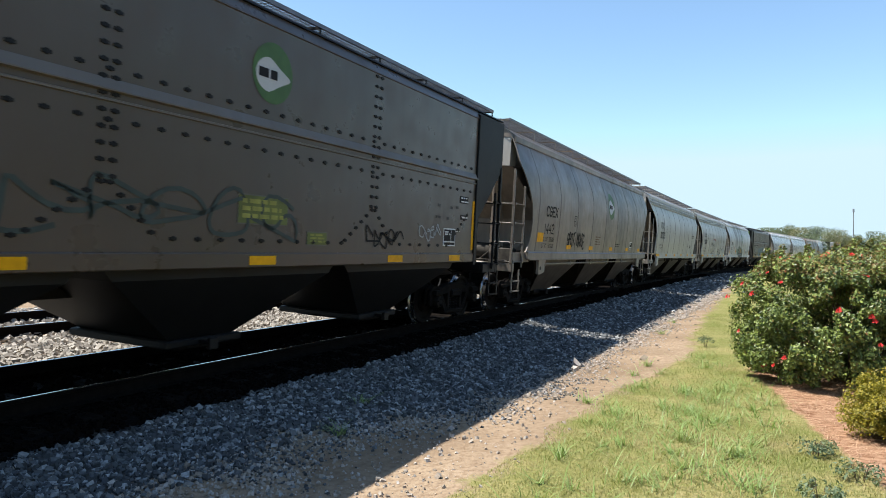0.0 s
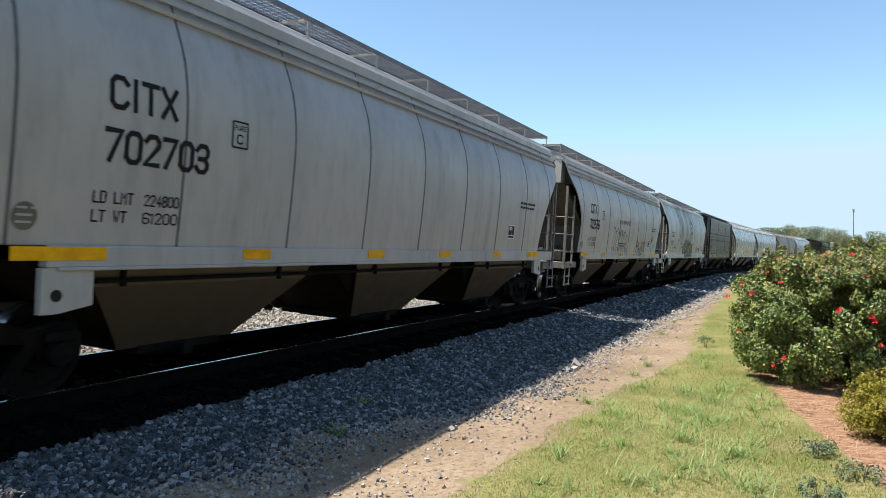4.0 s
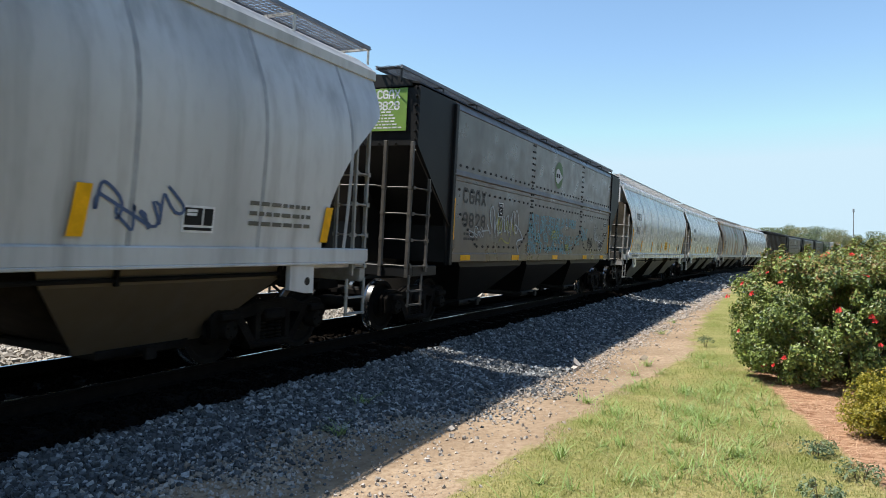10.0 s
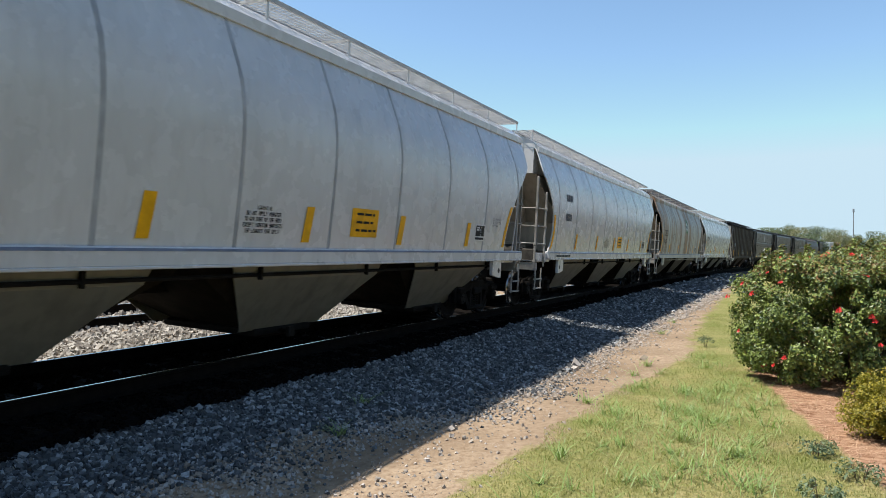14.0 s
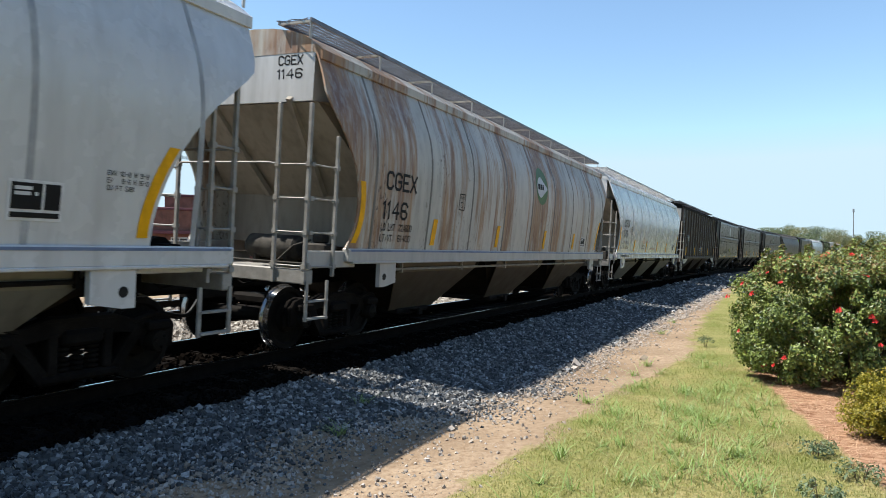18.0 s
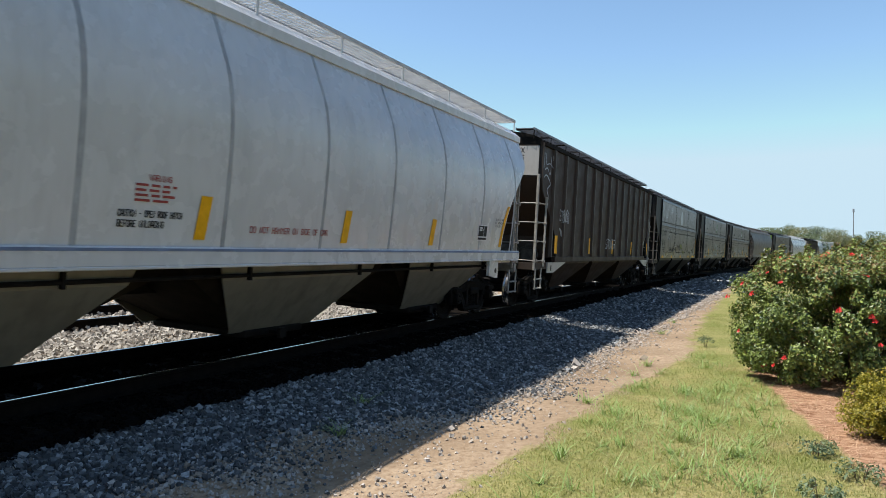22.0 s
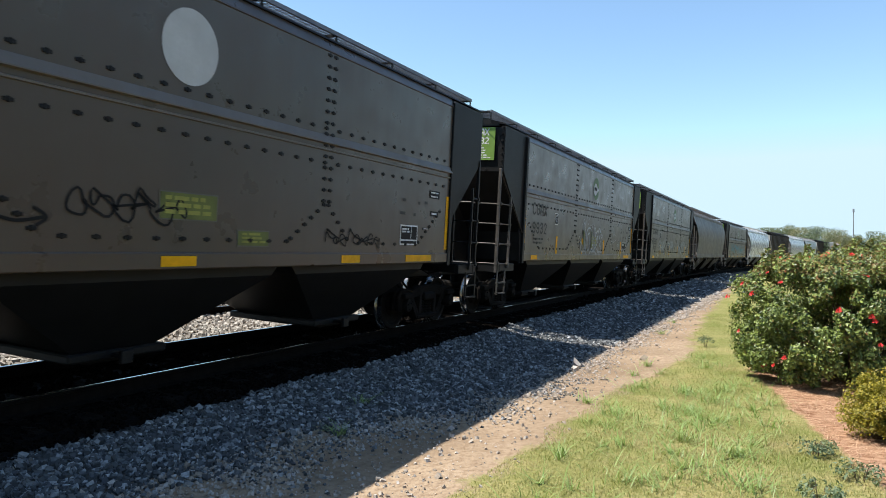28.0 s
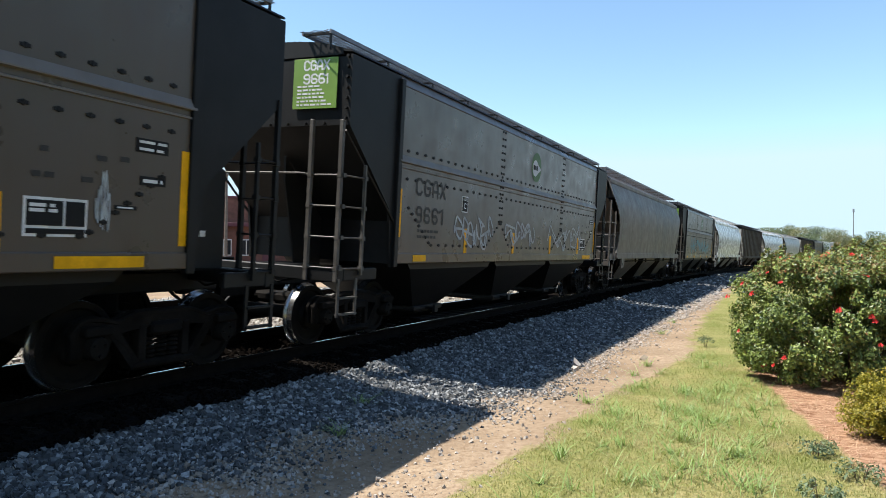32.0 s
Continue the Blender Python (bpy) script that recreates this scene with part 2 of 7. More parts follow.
SHOULDER = [(-4000, 0.05), (-60, 0.08), (-12, 0.1), (-7.6, 0.06), (-6.2, track_plane_z(-6.2, -0.2)), (0.75, track_plane_z(0.75, -0.2)), (1.0, -0.20), (1.4, -0.25), (1.75, -0.35), (2.1, -0.43), (3.0, -0.52),
            (3.5, -0.565), (4.2, -0.58), (4.9, -0.55), (5.4, -0.50), (7.0, -0.44), (12, -0.4), (60, -0.6), (4000, -0.6)]
LAWN_EDGE = [(-50, 4.6), (5, 4.85), (8, 5.02), (10.3, 5.2), (13, 5.6), (15, 5.6), (17.6, 5.25), (25, 5.0), (33, 4.7), (60, 4.3), (4000, 4.3)]


def ground_z(s, off):
    z = curve_at(SHOULDER, off) + grade(s)
    if -30 < off < 30 and -20 < s < 80:
        z += 0.035 * noise.noise((s * 0.5, off * 0.5, 0)) * min(1, max(0, (off - 2.2))) + 0.012 * noise.noise((s * 2.2, off * 2.2, 3.0))
    return z


def lawn_share(s, off):
    return min(1, max(0, (off - curve_at(LAWN_EDGE, s) + 0.25 + 0.25 * noise.noise((s * 1.6, off * 1.6, 8.0))) / 0.7))


def straw_share(s, off):
    edge = 6.72 + max(0.0, 12.2 - s) * 0.21
    return min(1, max(0, (off - edge) / 0.25)) * (1 if 3 < s < 30 else 0)


def ground_material():
    mat, nt, bsdf = nodes_of("trackside_ground")
    def attr(name):
        a = nt.nodes.new("ShaderNodeAttribute")
        a.attribute_name = name
        return a.outputs["Fac"]
    dirt = mix(nt, ramp(nt, noise_node(nt, 0.9, 6), 0.35, 0.7), (0.225, 0.163, 0.108), (0.35, 0.265, 0.182))
    dirt = mix(nt, ramp(nt, noise_node(nt, 14, 5), 0.42, 0.75), dirt, (0.19, 0.13, 0.085))
    peb = nt.nodes.new("ShaderNodeTexVoronoi")
    peb.inputs["Scale"].default_value = 38.0
    tc = nt.nodes.new("ShaderNodeTexCoord")
    nt.links.new(tc.outputs["Object"], peb.inputs["Vector"])
    spot = ramp(nt, peb.outputs["Distance"], 0.12, 0.3, (1, 1, 1, 1), (0, 0, 0, 1))
    few = math_node(nt, "MULTIPLY", spot, ramp(nt, noise_node(nt, 3.0), 0.5, 0.7))
    dirt = mix(nt, few, dirt, (0.42, 0.37, 0.32))
    stone = mix(nt, ramp(nt, peb.outputs["Distance"], 0.0, 0.5), (0.17, 0.172, 0.175), (0.035, 0.036, 0.037))
    stone = mix(nt, ramp(nt, noise_node(nt, 2.0), 0.4, 0.7), stone, mix(nt, 0.5, stone, (0.19, 0.15, 0.11)))
    lawn = mix(nt, ramp(nt, noise_node(nt, 1.1, 5), 0.35, 0.68), (0.155, 0.165, 0.05), (0.31, 0.262, 0.12))
    lawn = mix(nt, ramp(nt, noise_node(nt, 18, 5), 0.4, 0.75), lawn, (0.12, 0.135, 0.04))
    straw = mix(nt, ramp(nt, noise_node(nt, 22, 5, stretch=(1, 0.35, 1)), 0.35, 0.7), (0.19, 0.095, 0.055), (0.44, 0.28, 0.18))
    jitter = math_node(nt, "MULTIPLY", math_node(nt, "SUBTRACT", noise_node(nt, 3.0, 6, rough=0.7), 0.5), 1.5)
    def edge(name):
        return ramp(nt, math_node(nt, "ADD", attr(name), jitter), 0.35, 0.65)
    c = mix(nt, edge("gravel"), dirt, stone)
    # near-black band: shade beneath the train put into the ground colour
    c = mix(nt, edge("shade_band"), c, (0.007, 0.006, 0.0055))
    c = mix(nt, edge("lawn"), c, lawn)
    c = mix(nt, edge("straw"), c, straw)
    # unseen ground behind the camera, darkened to cut bounce onto the cars
    floor_tone = mix(nt, ramp(nt, noise_node(nt, 6, 5), 0.35, 0.7), (0.035, 0.027, 0.018), (0.085, 0.065, 0.04))
    c = mix(nt, edge("unseen_floor"), c, floor_tone)
    nt.links.new(c, bsdf.inputs["Base Color"])
    bsdf.inputs["Roughness"].default_value = 0.95
    bsdf.inputs["Specular IOR Level"].default_value = 0.03
    bump(nt, bsdf, math_node(nt, "ADD", noise_node(nt, 30, 6), math_node(nt, "MULTIPLY", peb.outputs["Distance"], -0.5)), 0.5, 0.03)
    return mat


def build_ground():
    ss = [-3000, -600, -150, -60, -30] + [-20 + 1.0 * i for i in range(20)] + [0.25 * i for i in range(120)] + [30 + 1.0 * i for i in range(50)] + [85, 95, 110, 140, 180, 250, 400, 700, 1500, 4000]
    oo = [-4000, -1500, -500, -200, -90, -60, -40, -25, -18, -14, -12, -10, -9, -8.2, -7.6, -7, -6.2, -4, -2, -1.4, -1.2, -1, 0, 0.5] + [0.75 + 0.125 * i for i in range(78)] + [10.7, 11.3, 12, 13, 15, 18, 25, 40, 60, 120, 400, 1500, 4000]
    f = Form()
    for s in ss:
        for o in oo:
            b = bend(min(s, 400))
            f.v.append((s, LATERAL + b - o, ground_z(s, o)))
    n = len(oo)
    f.f = [(i * n + j, i * n + j + 1, i * n + n + j + 1, i * n + n + j) for i in range(len(ss) - 1) for j in range(n - 1)]
    me = f.mesh("ground", ground_material(), True, tidy=True)
    for name, fn in (("gravel", lambda s, o: 1 - min(1, max(0, (o - toe(s) + 0.7) / 0.7)) if o > -1.5 else 0.0), ("lawn", lawn_share), ("straw", straw_share), ("unseen_floor", lambda s, o: min(1, max(0, (o - 12.0) / 4.0))), ("shade_band", lambda s, o: min(1, max(0, (1.68 - abs(o - 0.05)) / 0.3)))):
        at = me.attributes.new(name, "FLOAT", "POINT")
        at.data.foreach_set("value", [fn(s, o) for s in ss for o in oo])
    if me.polygons[0].normal.z < 0:
        me.flip_normals()
    return tagged(new("ground", me), "bare dirt strip, lawn and stony railway bed", "ground", kind="structure")


def scatter_stones(name, spots, mat, label, category):
    """Broken stones as one mesh; spots are rows of x, y, z, size."""
    rng = np.random.default_rng(7)
    p = np.asarray(spots, float)
    n = len(p)
    base = np.array([(x, y, z) for x in (-1, 1) for y in (-1, 1) for z in (-1, 1)], float) * 0.5
    quads = np.array([(0, 1, 3, 2), (4, 6, 7, 5), (0, 4, 5, 1), (2, 3, 7, 6), (0, 2, 6, 4), (1, 5, 7, 3)])
    v = base[None] * rng.uniform(0.55, 1.25, (n, 1, 3)) + rng.uniform(-0.2, 0.2, (n, 8, 3))
    q = rng.normal(size=(n, 4))
    q /= np.linalg.norm(q, axis=1)[:, None]
    w, x, y, z = q.T
    rot = np.stack([1 - 2 * (y * y + z * z), 2 * (x * y - z * w), 2 * (x * z + y * w), 2 * (x * y + z * w), 1 - 2 * (x * x + z * z), 2 * (y * z - x * w), 2 * (x * z - y * w), 2 * (y * z + x * w), 1 - 2 * (x * x + y * y)], 1).reshape(n, 3, 3)
    v = np.einsum("nij,nkj->nki", rot, v) * p[:, None, 3:4] + p[:, None, :3]
    idx = (quads[None] + 8 * np.arange(n)[:, None, None]).reshape(-1)
    me = bpy.data.meshes.new(name)
    me.vertices.add(n * 8)
    me.vertices.foreach_set("co", v.reshape(-1).astype(np.float32))
    me.loops.add(len(idx))
    me.loops.foreach_set("vertex_index", idx.astype(np.int32))
    me.polygons.add(n * 6)
    me.polygons.foreach_set("loop_start", np.arange(0, n * 24, 4, dtype=np.int32))
    me.update(calc_edges=True)
    me.shade_flat()
    me.materials.append(mat)
    return tagged(new(name, me), label, category, kind="stuff")


BALLAST = stone_stuff("ballast_stone", [(0.02, 0.023, 0.026), (0.065, 0.072, 0.079), (0.42, 0.43, 0.43), (0.035, 0.039, 0.043), (0.15, 0.158, 0.163), (0.045, 0.049, 0.053)], dirt=(0.085, 0.082, 0.078))
PEBBLE = stone_stuff("loose_pebble", [(0.30, 0.25, 0.20), (0.43, 0.37, 0.31), (0.5, 0.46, 0.42), (0.26, 0.21, 0.16)])


# far-side stones made paler: the sun on them is in the colour
PALESTONE = stone_stuff("pale_ballast_stone", [(0.30, 0.28, 0.25), (0.52, 0.49, 0.44), (0.2, 0.18, 0.16), (0.44, 0.40, 0.35), (0.36, 0.33, 0.29)])
# the dark under the passing cars, put into these stones' own colour
SHADEDSTONE = stone_stuff("shaded_band_stone", [(0.004, 0.0032, 0.0027), (0.0075, 0.006, 0.005), (0.005, 0.0042, 0.0036)], 0.95, 0.0, (0.009, 0.007, 0.0055))


def toe(s):
    """How far the stones have rolled from the centre of the track."""
    return 2.85 + 1.25 * min(1, max(0, (s - 5.5) / 4.0)) + 0.12 * math.sin(s * 1.7) + 0.08 * math.sin(s * 4.1)


def build_ballast():
    rnd = random.Random(11)
    spots, shaded, pale = [], [], []
    # the shoulder that falls towards the path
    for s0, s1, per, size in ((2.0, 8.0, 1500, 0.036), (8.0, 14.0, 1050, 0.038), (14.0, 24.0, 560, 0.047), (24, 40, 170, 0.075), (40, 70, 40, 0.13)):
        for _ in range(int((s1 - s0) * 2.7 * per)):
            s, o = rnd.uniform(s0, s1), rnd.uniform(1.5, 4.2)
            if o < 1.58 + 0.14 * noise.noise((s * 2, o, 2.0)):
                continue
            edge = toe(s)
            if o > edge - 0.7 and rnd.random() < (o - edge + 0.7) / 0.8:
                continue
            k = size * rnd.choice((0.55, 0.7, 0.8, 1.0, 1.0, 1.15, 1.4))
            spots.append((*on_ground(s, o, ground_z(s, o) + k * rnd.uniform(0.0, 0.4)), k))
    for _ in range(4000):
        s = rnd.uniform(3.0, 11.0)
        o = toe(s) - 0.25 + abs(rnd.gauss(0, 0.42))
        if noise.noise((s * 1.1, o * 1.1, 4.0)) < -0.12:
            continue
        k = rnd.choice((0.012, 0.015, 0.018, 0.022, 0.03))
        spots.append((*on_ground(s, o, ground_z(s, o) + k * rnd.uniform(0.0, 0.25)), k))
    # stones along and between the rails, coloured dark for the train's shade
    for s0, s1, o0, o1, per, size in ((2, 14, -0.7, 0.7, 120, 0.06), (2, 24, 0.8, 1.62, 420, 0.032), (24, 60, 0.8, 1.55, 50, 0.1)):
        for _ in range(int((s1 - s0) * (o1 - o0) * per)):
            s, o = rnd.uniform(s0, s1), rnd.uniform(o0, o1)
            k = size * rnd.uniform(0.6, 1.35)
            shaded.append((*on_ground(s, o, ground_z(s, o) + k * rnd.uniform(0.0, 0.3)), k))
    # beyond the far rail to the second track and past it
    for s0, s1, o0, o1, per, size in ((3, 20, -2.9, -0.8, 330, 0.055), (4, 24, -7.2, -2.9, 150, 0.06), (20, 60, -7.2, -0.8, 18, 0.12)):
        for _ in range(int((s1 - s0) * (o1 - o0) * per)):
            s, o = rnd.uniform(s0, s1), rnd.uniform(o0, o1)
            k = size * rnd.uniform(0.6, 1.35)
            pale.append((*on_ground(s, o, ground_z(s, o) + k * rnd.uniform(0.0, 0.4)), k))
    scatter_stones("pale_ballast", pale, PALESTONE, "pale tan railway ballast round the second track, lightened as sunlit", "gravel")
    scatter_stones("ballast", spots, BALLAST, "broken grey granite railway ballast", "gravel")
    scatter_stones("shaded_ballast", shaded, SHADEDSTONE, "stones along the rails, blackened for the shade under the train", "gravel")
    spots = []
    for _ in range(9000):
        s = 3 + 37 * rnd.random() ** 1.7
        o = rnd.uniform(3.2, min(curve_at(LAWN_EDGE, s) + 0.2, 5.6))
        if rnd.random() < (o - 3.4) * 0.48:
            continue
        k = rnd.choice((0.007, 0.009, 0.011, 0.014, 0.018, 0.022, 0.032)) * rnd.uniform(0.7, 1.3)
        spots.append((*on_ground(s, o, ground_z(s, o) + k * 0.2), k))
    # small stones that have rolled clear along the toe of the bank
    for _ in range(10000):
        s = 3 + 37 * rnd.random() ** 1.5
        o = toe(s) + rnd.gauss(0.0, 0.27)
        k = rnd.choice((0.01, 0.012, 0.016, 0.02, 0.024, 0.032)) * rnd.uniform(0.7, 1.3) * (1 + max(0, s - 10) * 0.035)
        spots.append((*on_ground(s, o, ground_z(s, o) + k * 0.2), k))
    for s, o, k in ((9.3, 4.5, 0.09), (12.0, 4.05, 0.13), (11.7, 4.1, 0.1), (13.2, 5.0, 0.1), (8.2, 4.2, 0.06), (7.1, 3.95, 0.05), (6.3, 4.2, 0.05)):
        spots.append((*on_ground(s, o, ground_z(s, o) + k * 0.2), k))
    scatter_stones("pebbles", spots, PEBBLE, "loose tan and grey stones scattered on bare dirt", "stones")


build_ground()
build_ballast()


# ---------- tracks ----------
RAIL_LINE = [2.0 * i - 40 for i in range(21)] + [1.0 * i + 1 for i in range(60)] + [64 + 4.0 * i for i in range(15)] + [140, 200, 300, 420]


def rail_form(off, prof):
    f = Form()
    return f.loft([[on_track(s, off + p, z) for p, z in prof] for s in RAIL_LINE])


def build_track(off0, label, tie_mat):
    root = tagged(empty("railway_track"), label, "railway track", kind="structure")
    for side in (-NEAR_RAIL, NEAR_RAIL):
        web = [(-0.075, -0.175), (0.075, -0.175), (0.075, -0.163), (0.012, -0.14), (0.010, -0.045), (0.036, -0.035), (0.036, -0.006), (-0.036, -0.006), (-0.036, -0.035), (-0.010, -0.045), (-0.012, -0.14), (-0.075, -0.163)]
        part("rail", rail_form(off0 + side, web).mesh("rail"), RAILWEB, root, "rust-brown steel rail")
        top = [(-0.020, -0.0057), (0.020, -0.0057), (0.020, -0.002), (0.014, 0.0), (-0.014, 0.0), (-0.020, -0.002)]
        part("rail_head", rail_form(off0 + side, top).mesh("rail_head"), RAILTOP, root, "polished running surface")
    f = Form()
    f.box(-0.115, 0.115, -1.3, 1.3, -0.36, -0.178, 0.02)
    tie = f.mesh("tie", tie_mat)
    f = Form()
    for y in (-NEAR_RAIL, NEAR_RAIL):
        f.box(-0.1, 0.1, y - 0.18, y + 0.18, -0.18, -0.168, 0.004)
        for q in (-0.11, 0.11):
            f.box(-0.02, 0.02, y + q - 0.02, y + q + 0.02, -0.17, -0.145, 0.004)
    plate = f.mesh("tie_plate", RAILWEB)
    rnd = random.Random(int(off0 * 10) + 50)
    for i in range(90):
        s = 1.5 + 0.52 * i
        a = math.degrees(math.atan2(bend(s + 0.5) - bend(s - 0.5), 1.0))
        o = on_track(s, off0, rnd.uniform(-0.012, 0.0))
        m = pose(o.x, o.y, o.z, CANT, 0, a + rnd.uniform(-1.2, 1.2))
        ob = new("tie", tie)
        ob.parent, ob.matrix_basis = root, m
        if i < 45:
            ob2 = new("tie_plate", plate)
            ob2.parent, ob2.matrix_basis = root, pose(o.x, o.y, on_track(s, off0).z, CANT, 0, a)
    return root


build_track(0.0, "main line track of steel rails on timber ties darkened as shade", SHADED_TIE)
build_track(-4.3, "second track of steel rails on timber ties behind the train", TIE)


# ---------- freight cars ----------
# In a car's own space x runs along it (its rear at +x), -y faces the camera, z = 0 is the rail top.
def smooth_rows(rows, n=26):
    """Catmull-Rom through (z, value) rows."""
    out = []
    zs = [r[0] for r in rows]
    for i in range(n + 1):
        z = zs[0] + (zs[-1] - zs[0]) * i / n
        j = max(k for k in range(len(rows) - 1) if rows[k][0] <= z or k == 0)
        p1, p2 = rows[j], rows[j + 1]
        p0, p3 = rows[max(j - 1, 0)], rows[min(j + 2, len(rows) - 1)]
        k = (z - p1[0]) / (p2[0] - p1[0])
        m1 = (p2[1] - p0[1]) / max(p2[0] - p0[0], 1e-6) * (p2[0] - p1[0])
        m2 = (p3[1] - p1[1]) / max(p3[0] - p1[0], 1e-6) * (p2[0] - p1[0])
        k2, k3 = k * k, k * k * k
        out.append((z, p1[1] * (2 * k3 - 3 * k2 + 1) + m1 * (k3 - 2 * k2 + k) + p2[1] * (3 * k2 - 2 * k3) + m2 * (k3 - k2)))
    return out


ROUND_SIDE = smooth_rows([(1.5, 1.545), (2.2, 1.60), (2.9, 1.622), (3.4, 1.555), (3.75, 1.425), (4.02, 1.31), (4.32, 1.18)])
FLAT_SIDE = [(1.2, 1.49), (4.4, 1.49)]
# how far the side plate stops short of the roof's end
ROUND_CUT = smooth_rows([(1.5, 0.42), (1.8, 0.58), (2.2, 0.62), (2.6, 0.53), (3.0, 0.28), (3.35, 0.02), (3.6, -0.11), (3.9, -0.06), (4.32, -0.02)])
ROUND_CUT_REAR = smooth_rows([(1.5, 1.6), (1.8, 1.58), (2.2, 1.45), (2.6, 1.22), (3.0, 0.87), (3.35, 0.42), (3.6, 0.13), (4.32, 0.0)])
SQUARE_CUT = smooth_rows([(1.5, 0.86), (1.8, 0.88), (2.2, 0.92), (2.6, 0.86), (3.0, 0.6), (3.35, 0.34), (3.6, 0.12), (4.32, 0.04)])
BLUNT_CUT = [(1.3, 1.5), (1.85, 1.42), (3.1, 0.03), (3.4, -0.03), (4.35, -0.03)]


def side_plate(hl, side, cut, z0, z1, sign, nz=22, thick=0.03, rear=None):
    """A thin plate that follows the car's side, with its cut-back ends."""
    f = Form()
    for k, inner in ((0, 0.0), (1, thick)):
        vs = []
        for j in range(nz + 1):
            z = z0 + (z1 - z0) * j / nz
            xe, w, xr = hl - curve_at(cut, z), curve_at(side, z) - inner, hl - curve_at(rear or cut, z)
            vs += [(-xe, sign * w, z), (-xe + 0.25, sign * w, z), (0, sign * w, z), (xr - 0.25, sign * w, z), (xr, sign * w, z)]
        fs = [(j * 5 + i, j * 5 + i + 1, j * 5 + i + 6, j * 5 + i + 5) for j in range(nz) for i in range(4)]
        f.add(vs, fs)
    n = (nz + 1) * 5
    for j in range(nz):
        for i in (0, 4):
            a, b = j * 5 + i, j * 5 + 5 + i
            f.f.append((a, b, b + n, a + n))
    for i in range(4):
        f.f.append((i, i + 1, i + 1 + n, i + n))
        t = nz * 5
        f.f.append((t + i, t + i + 1, t + i + 1 + n, t + i + n))
    return f.mesh("side_plate", smooth=True)


def hopper_shell(hl, side, z0, kink, deep, z_end, z1, narrow=None, rear=0.0):
    """The closed vessel inside the side plates: bulkheads below, slope sheets above them."""
    f, loops = Form(), []
    rows = [(z0, hl - deep, None), (kink, hl - deep, None), (z_end - 0.02, hl - 0.05, narrow), (z_end, hl - 0.03 if narrow is None else hl - 0.4, None), (z1, hl - 0.01 if narrow is None else hl - 0.4, None)]
    for k, (z, xe, w) in enumerate(rows):
        w = w or curve_at(side, z) - 0.035
        xr = xe - rear if k < 2 else xe
        loops.append([(-xe, -w, z), (xr, -w, z), (xr, w, z), (-xe, w, z)])
    return f.loft(loops).mesh("shell")


def end_panel_mesh(hl, s, w, z0, z1, rise):
    """The flat plate across the top of a car's end, arched above."""
    f = Form()
    out = [(-w, z0), (w, z0), (w * 1.01, z1)] + [(w * math.cos(math.pi * i / 8), z1 + rise * math.sin(math.pi * i / 8)) for i in range(1, 8)] + [(-w * 1.01, z1)]
    return f.slab(out, "x", min(s * (hl - 0.42), s * (hl - 0.004)), max(s * (hl - 0.42), s * (hl - 0.004))).mesh("end_panel")


def arched_roof(hl, w, z, rise, steps=10):
    f, loops = Form(), []
    for x in (-hl, -hl / 3, hl / 3, hl):
        top = [(x, w * math.cos(math.pi * i / steps), z + rise * math.sin(math.pi * i / steps)) for i in range(steps + 1)]
        loops.append(top + [(x, -w, z - 0.04), (x, w, z - 0.04)])
    return f.loft(loops).mesh("roof", smooth=True)


def grating_mesh(length, width):
    """Expanded-metal walkway: crossing flat bars inside a frame."""
    f = Form()
    n, t, h = int(length / 0.062), 0.0065, 0.01
    for k in range(n + 1):
        x = -length / 2 + k * length / n
        for d in (1, -1):
            m = 2
            for q in range(m):
                y0, y1 = -width / 2 + width * q / m, -width / 2 + width * (q + 1) / m
                xa, xb = x - d * 0.05, x + d * 0.05
                f.add([(xa - t, y0, 0), (xa + t, y0, 0), (xb + t, y1, 0), (xb - t, y1, 0), (xa - t, y0, h), (xa + t, y0, h), (xb + t, y1, h), (xb - t, y1, h)],
                      [(0, 1, 2, 3), (4, 5, 6, 7), (0, 3, 7, 4), (1, 2, 6, 5)])
    for y in (-width / 2, width / 2):
        f.box(-length / 2, length / 2, y - 0.015, y + 0.015, -0.03, 0.03)
    return f.mesh("grating", tidy=False)


def bay_mesh(length, w):
    f = Form()
    l, z = length / 2, 1.34
    f.loft([[(-l, -w, z), (l, -w, z), (l, w, z), (-l, w, z)],
            [(-l * 0.9, -w, 1.14), (l * 0.9, -w, 1.14), (l * 0.9, w, 1.14), (-l * 0.9, w, 1.14)],
            [(-0.5, -0.75, 0.34), (0.5, -0.75, 0.34), (0.5, 0.75, 0.34), (-0.5, 0.75, 0.34)]])
    return f.mesh("hopper_bay")


def bay_sheet_mesh(q):
    """The sloping outer sheet of one bay."""
    f = Form()
    rows = [(1.36, 1.72, 1.43), (1.1, 1.62, 1.37), (0.42, 0.92, 0.86), (0.34, 0.86, 0.8)]
    return f.loft([[(-l, q * w, z), (l, q * w, z), (l, q * (w - 0.02), z), (-l, q * (w - 0.02), z)] for z, l, w in rows]).mesh("bay_sheet")


def outlet_mesh():
    f = Form()
    f.box(-0.62, 0.62, -0.85, 0.85, 0.26, 0.36, 0.02)
    f.box(-0.3, 0.3, -0.7, 0.7, 0.2, 0.27, 0.02)
    f.rod((-0.1, -1.05, 0.31), (-0.1, 1.05, 0.31), 0.03)
    f.box(-0.17, -0.03, -1.08, -1.02, 0.24, 0.38, 0.01)
    return f.mesh("outlet_gate")


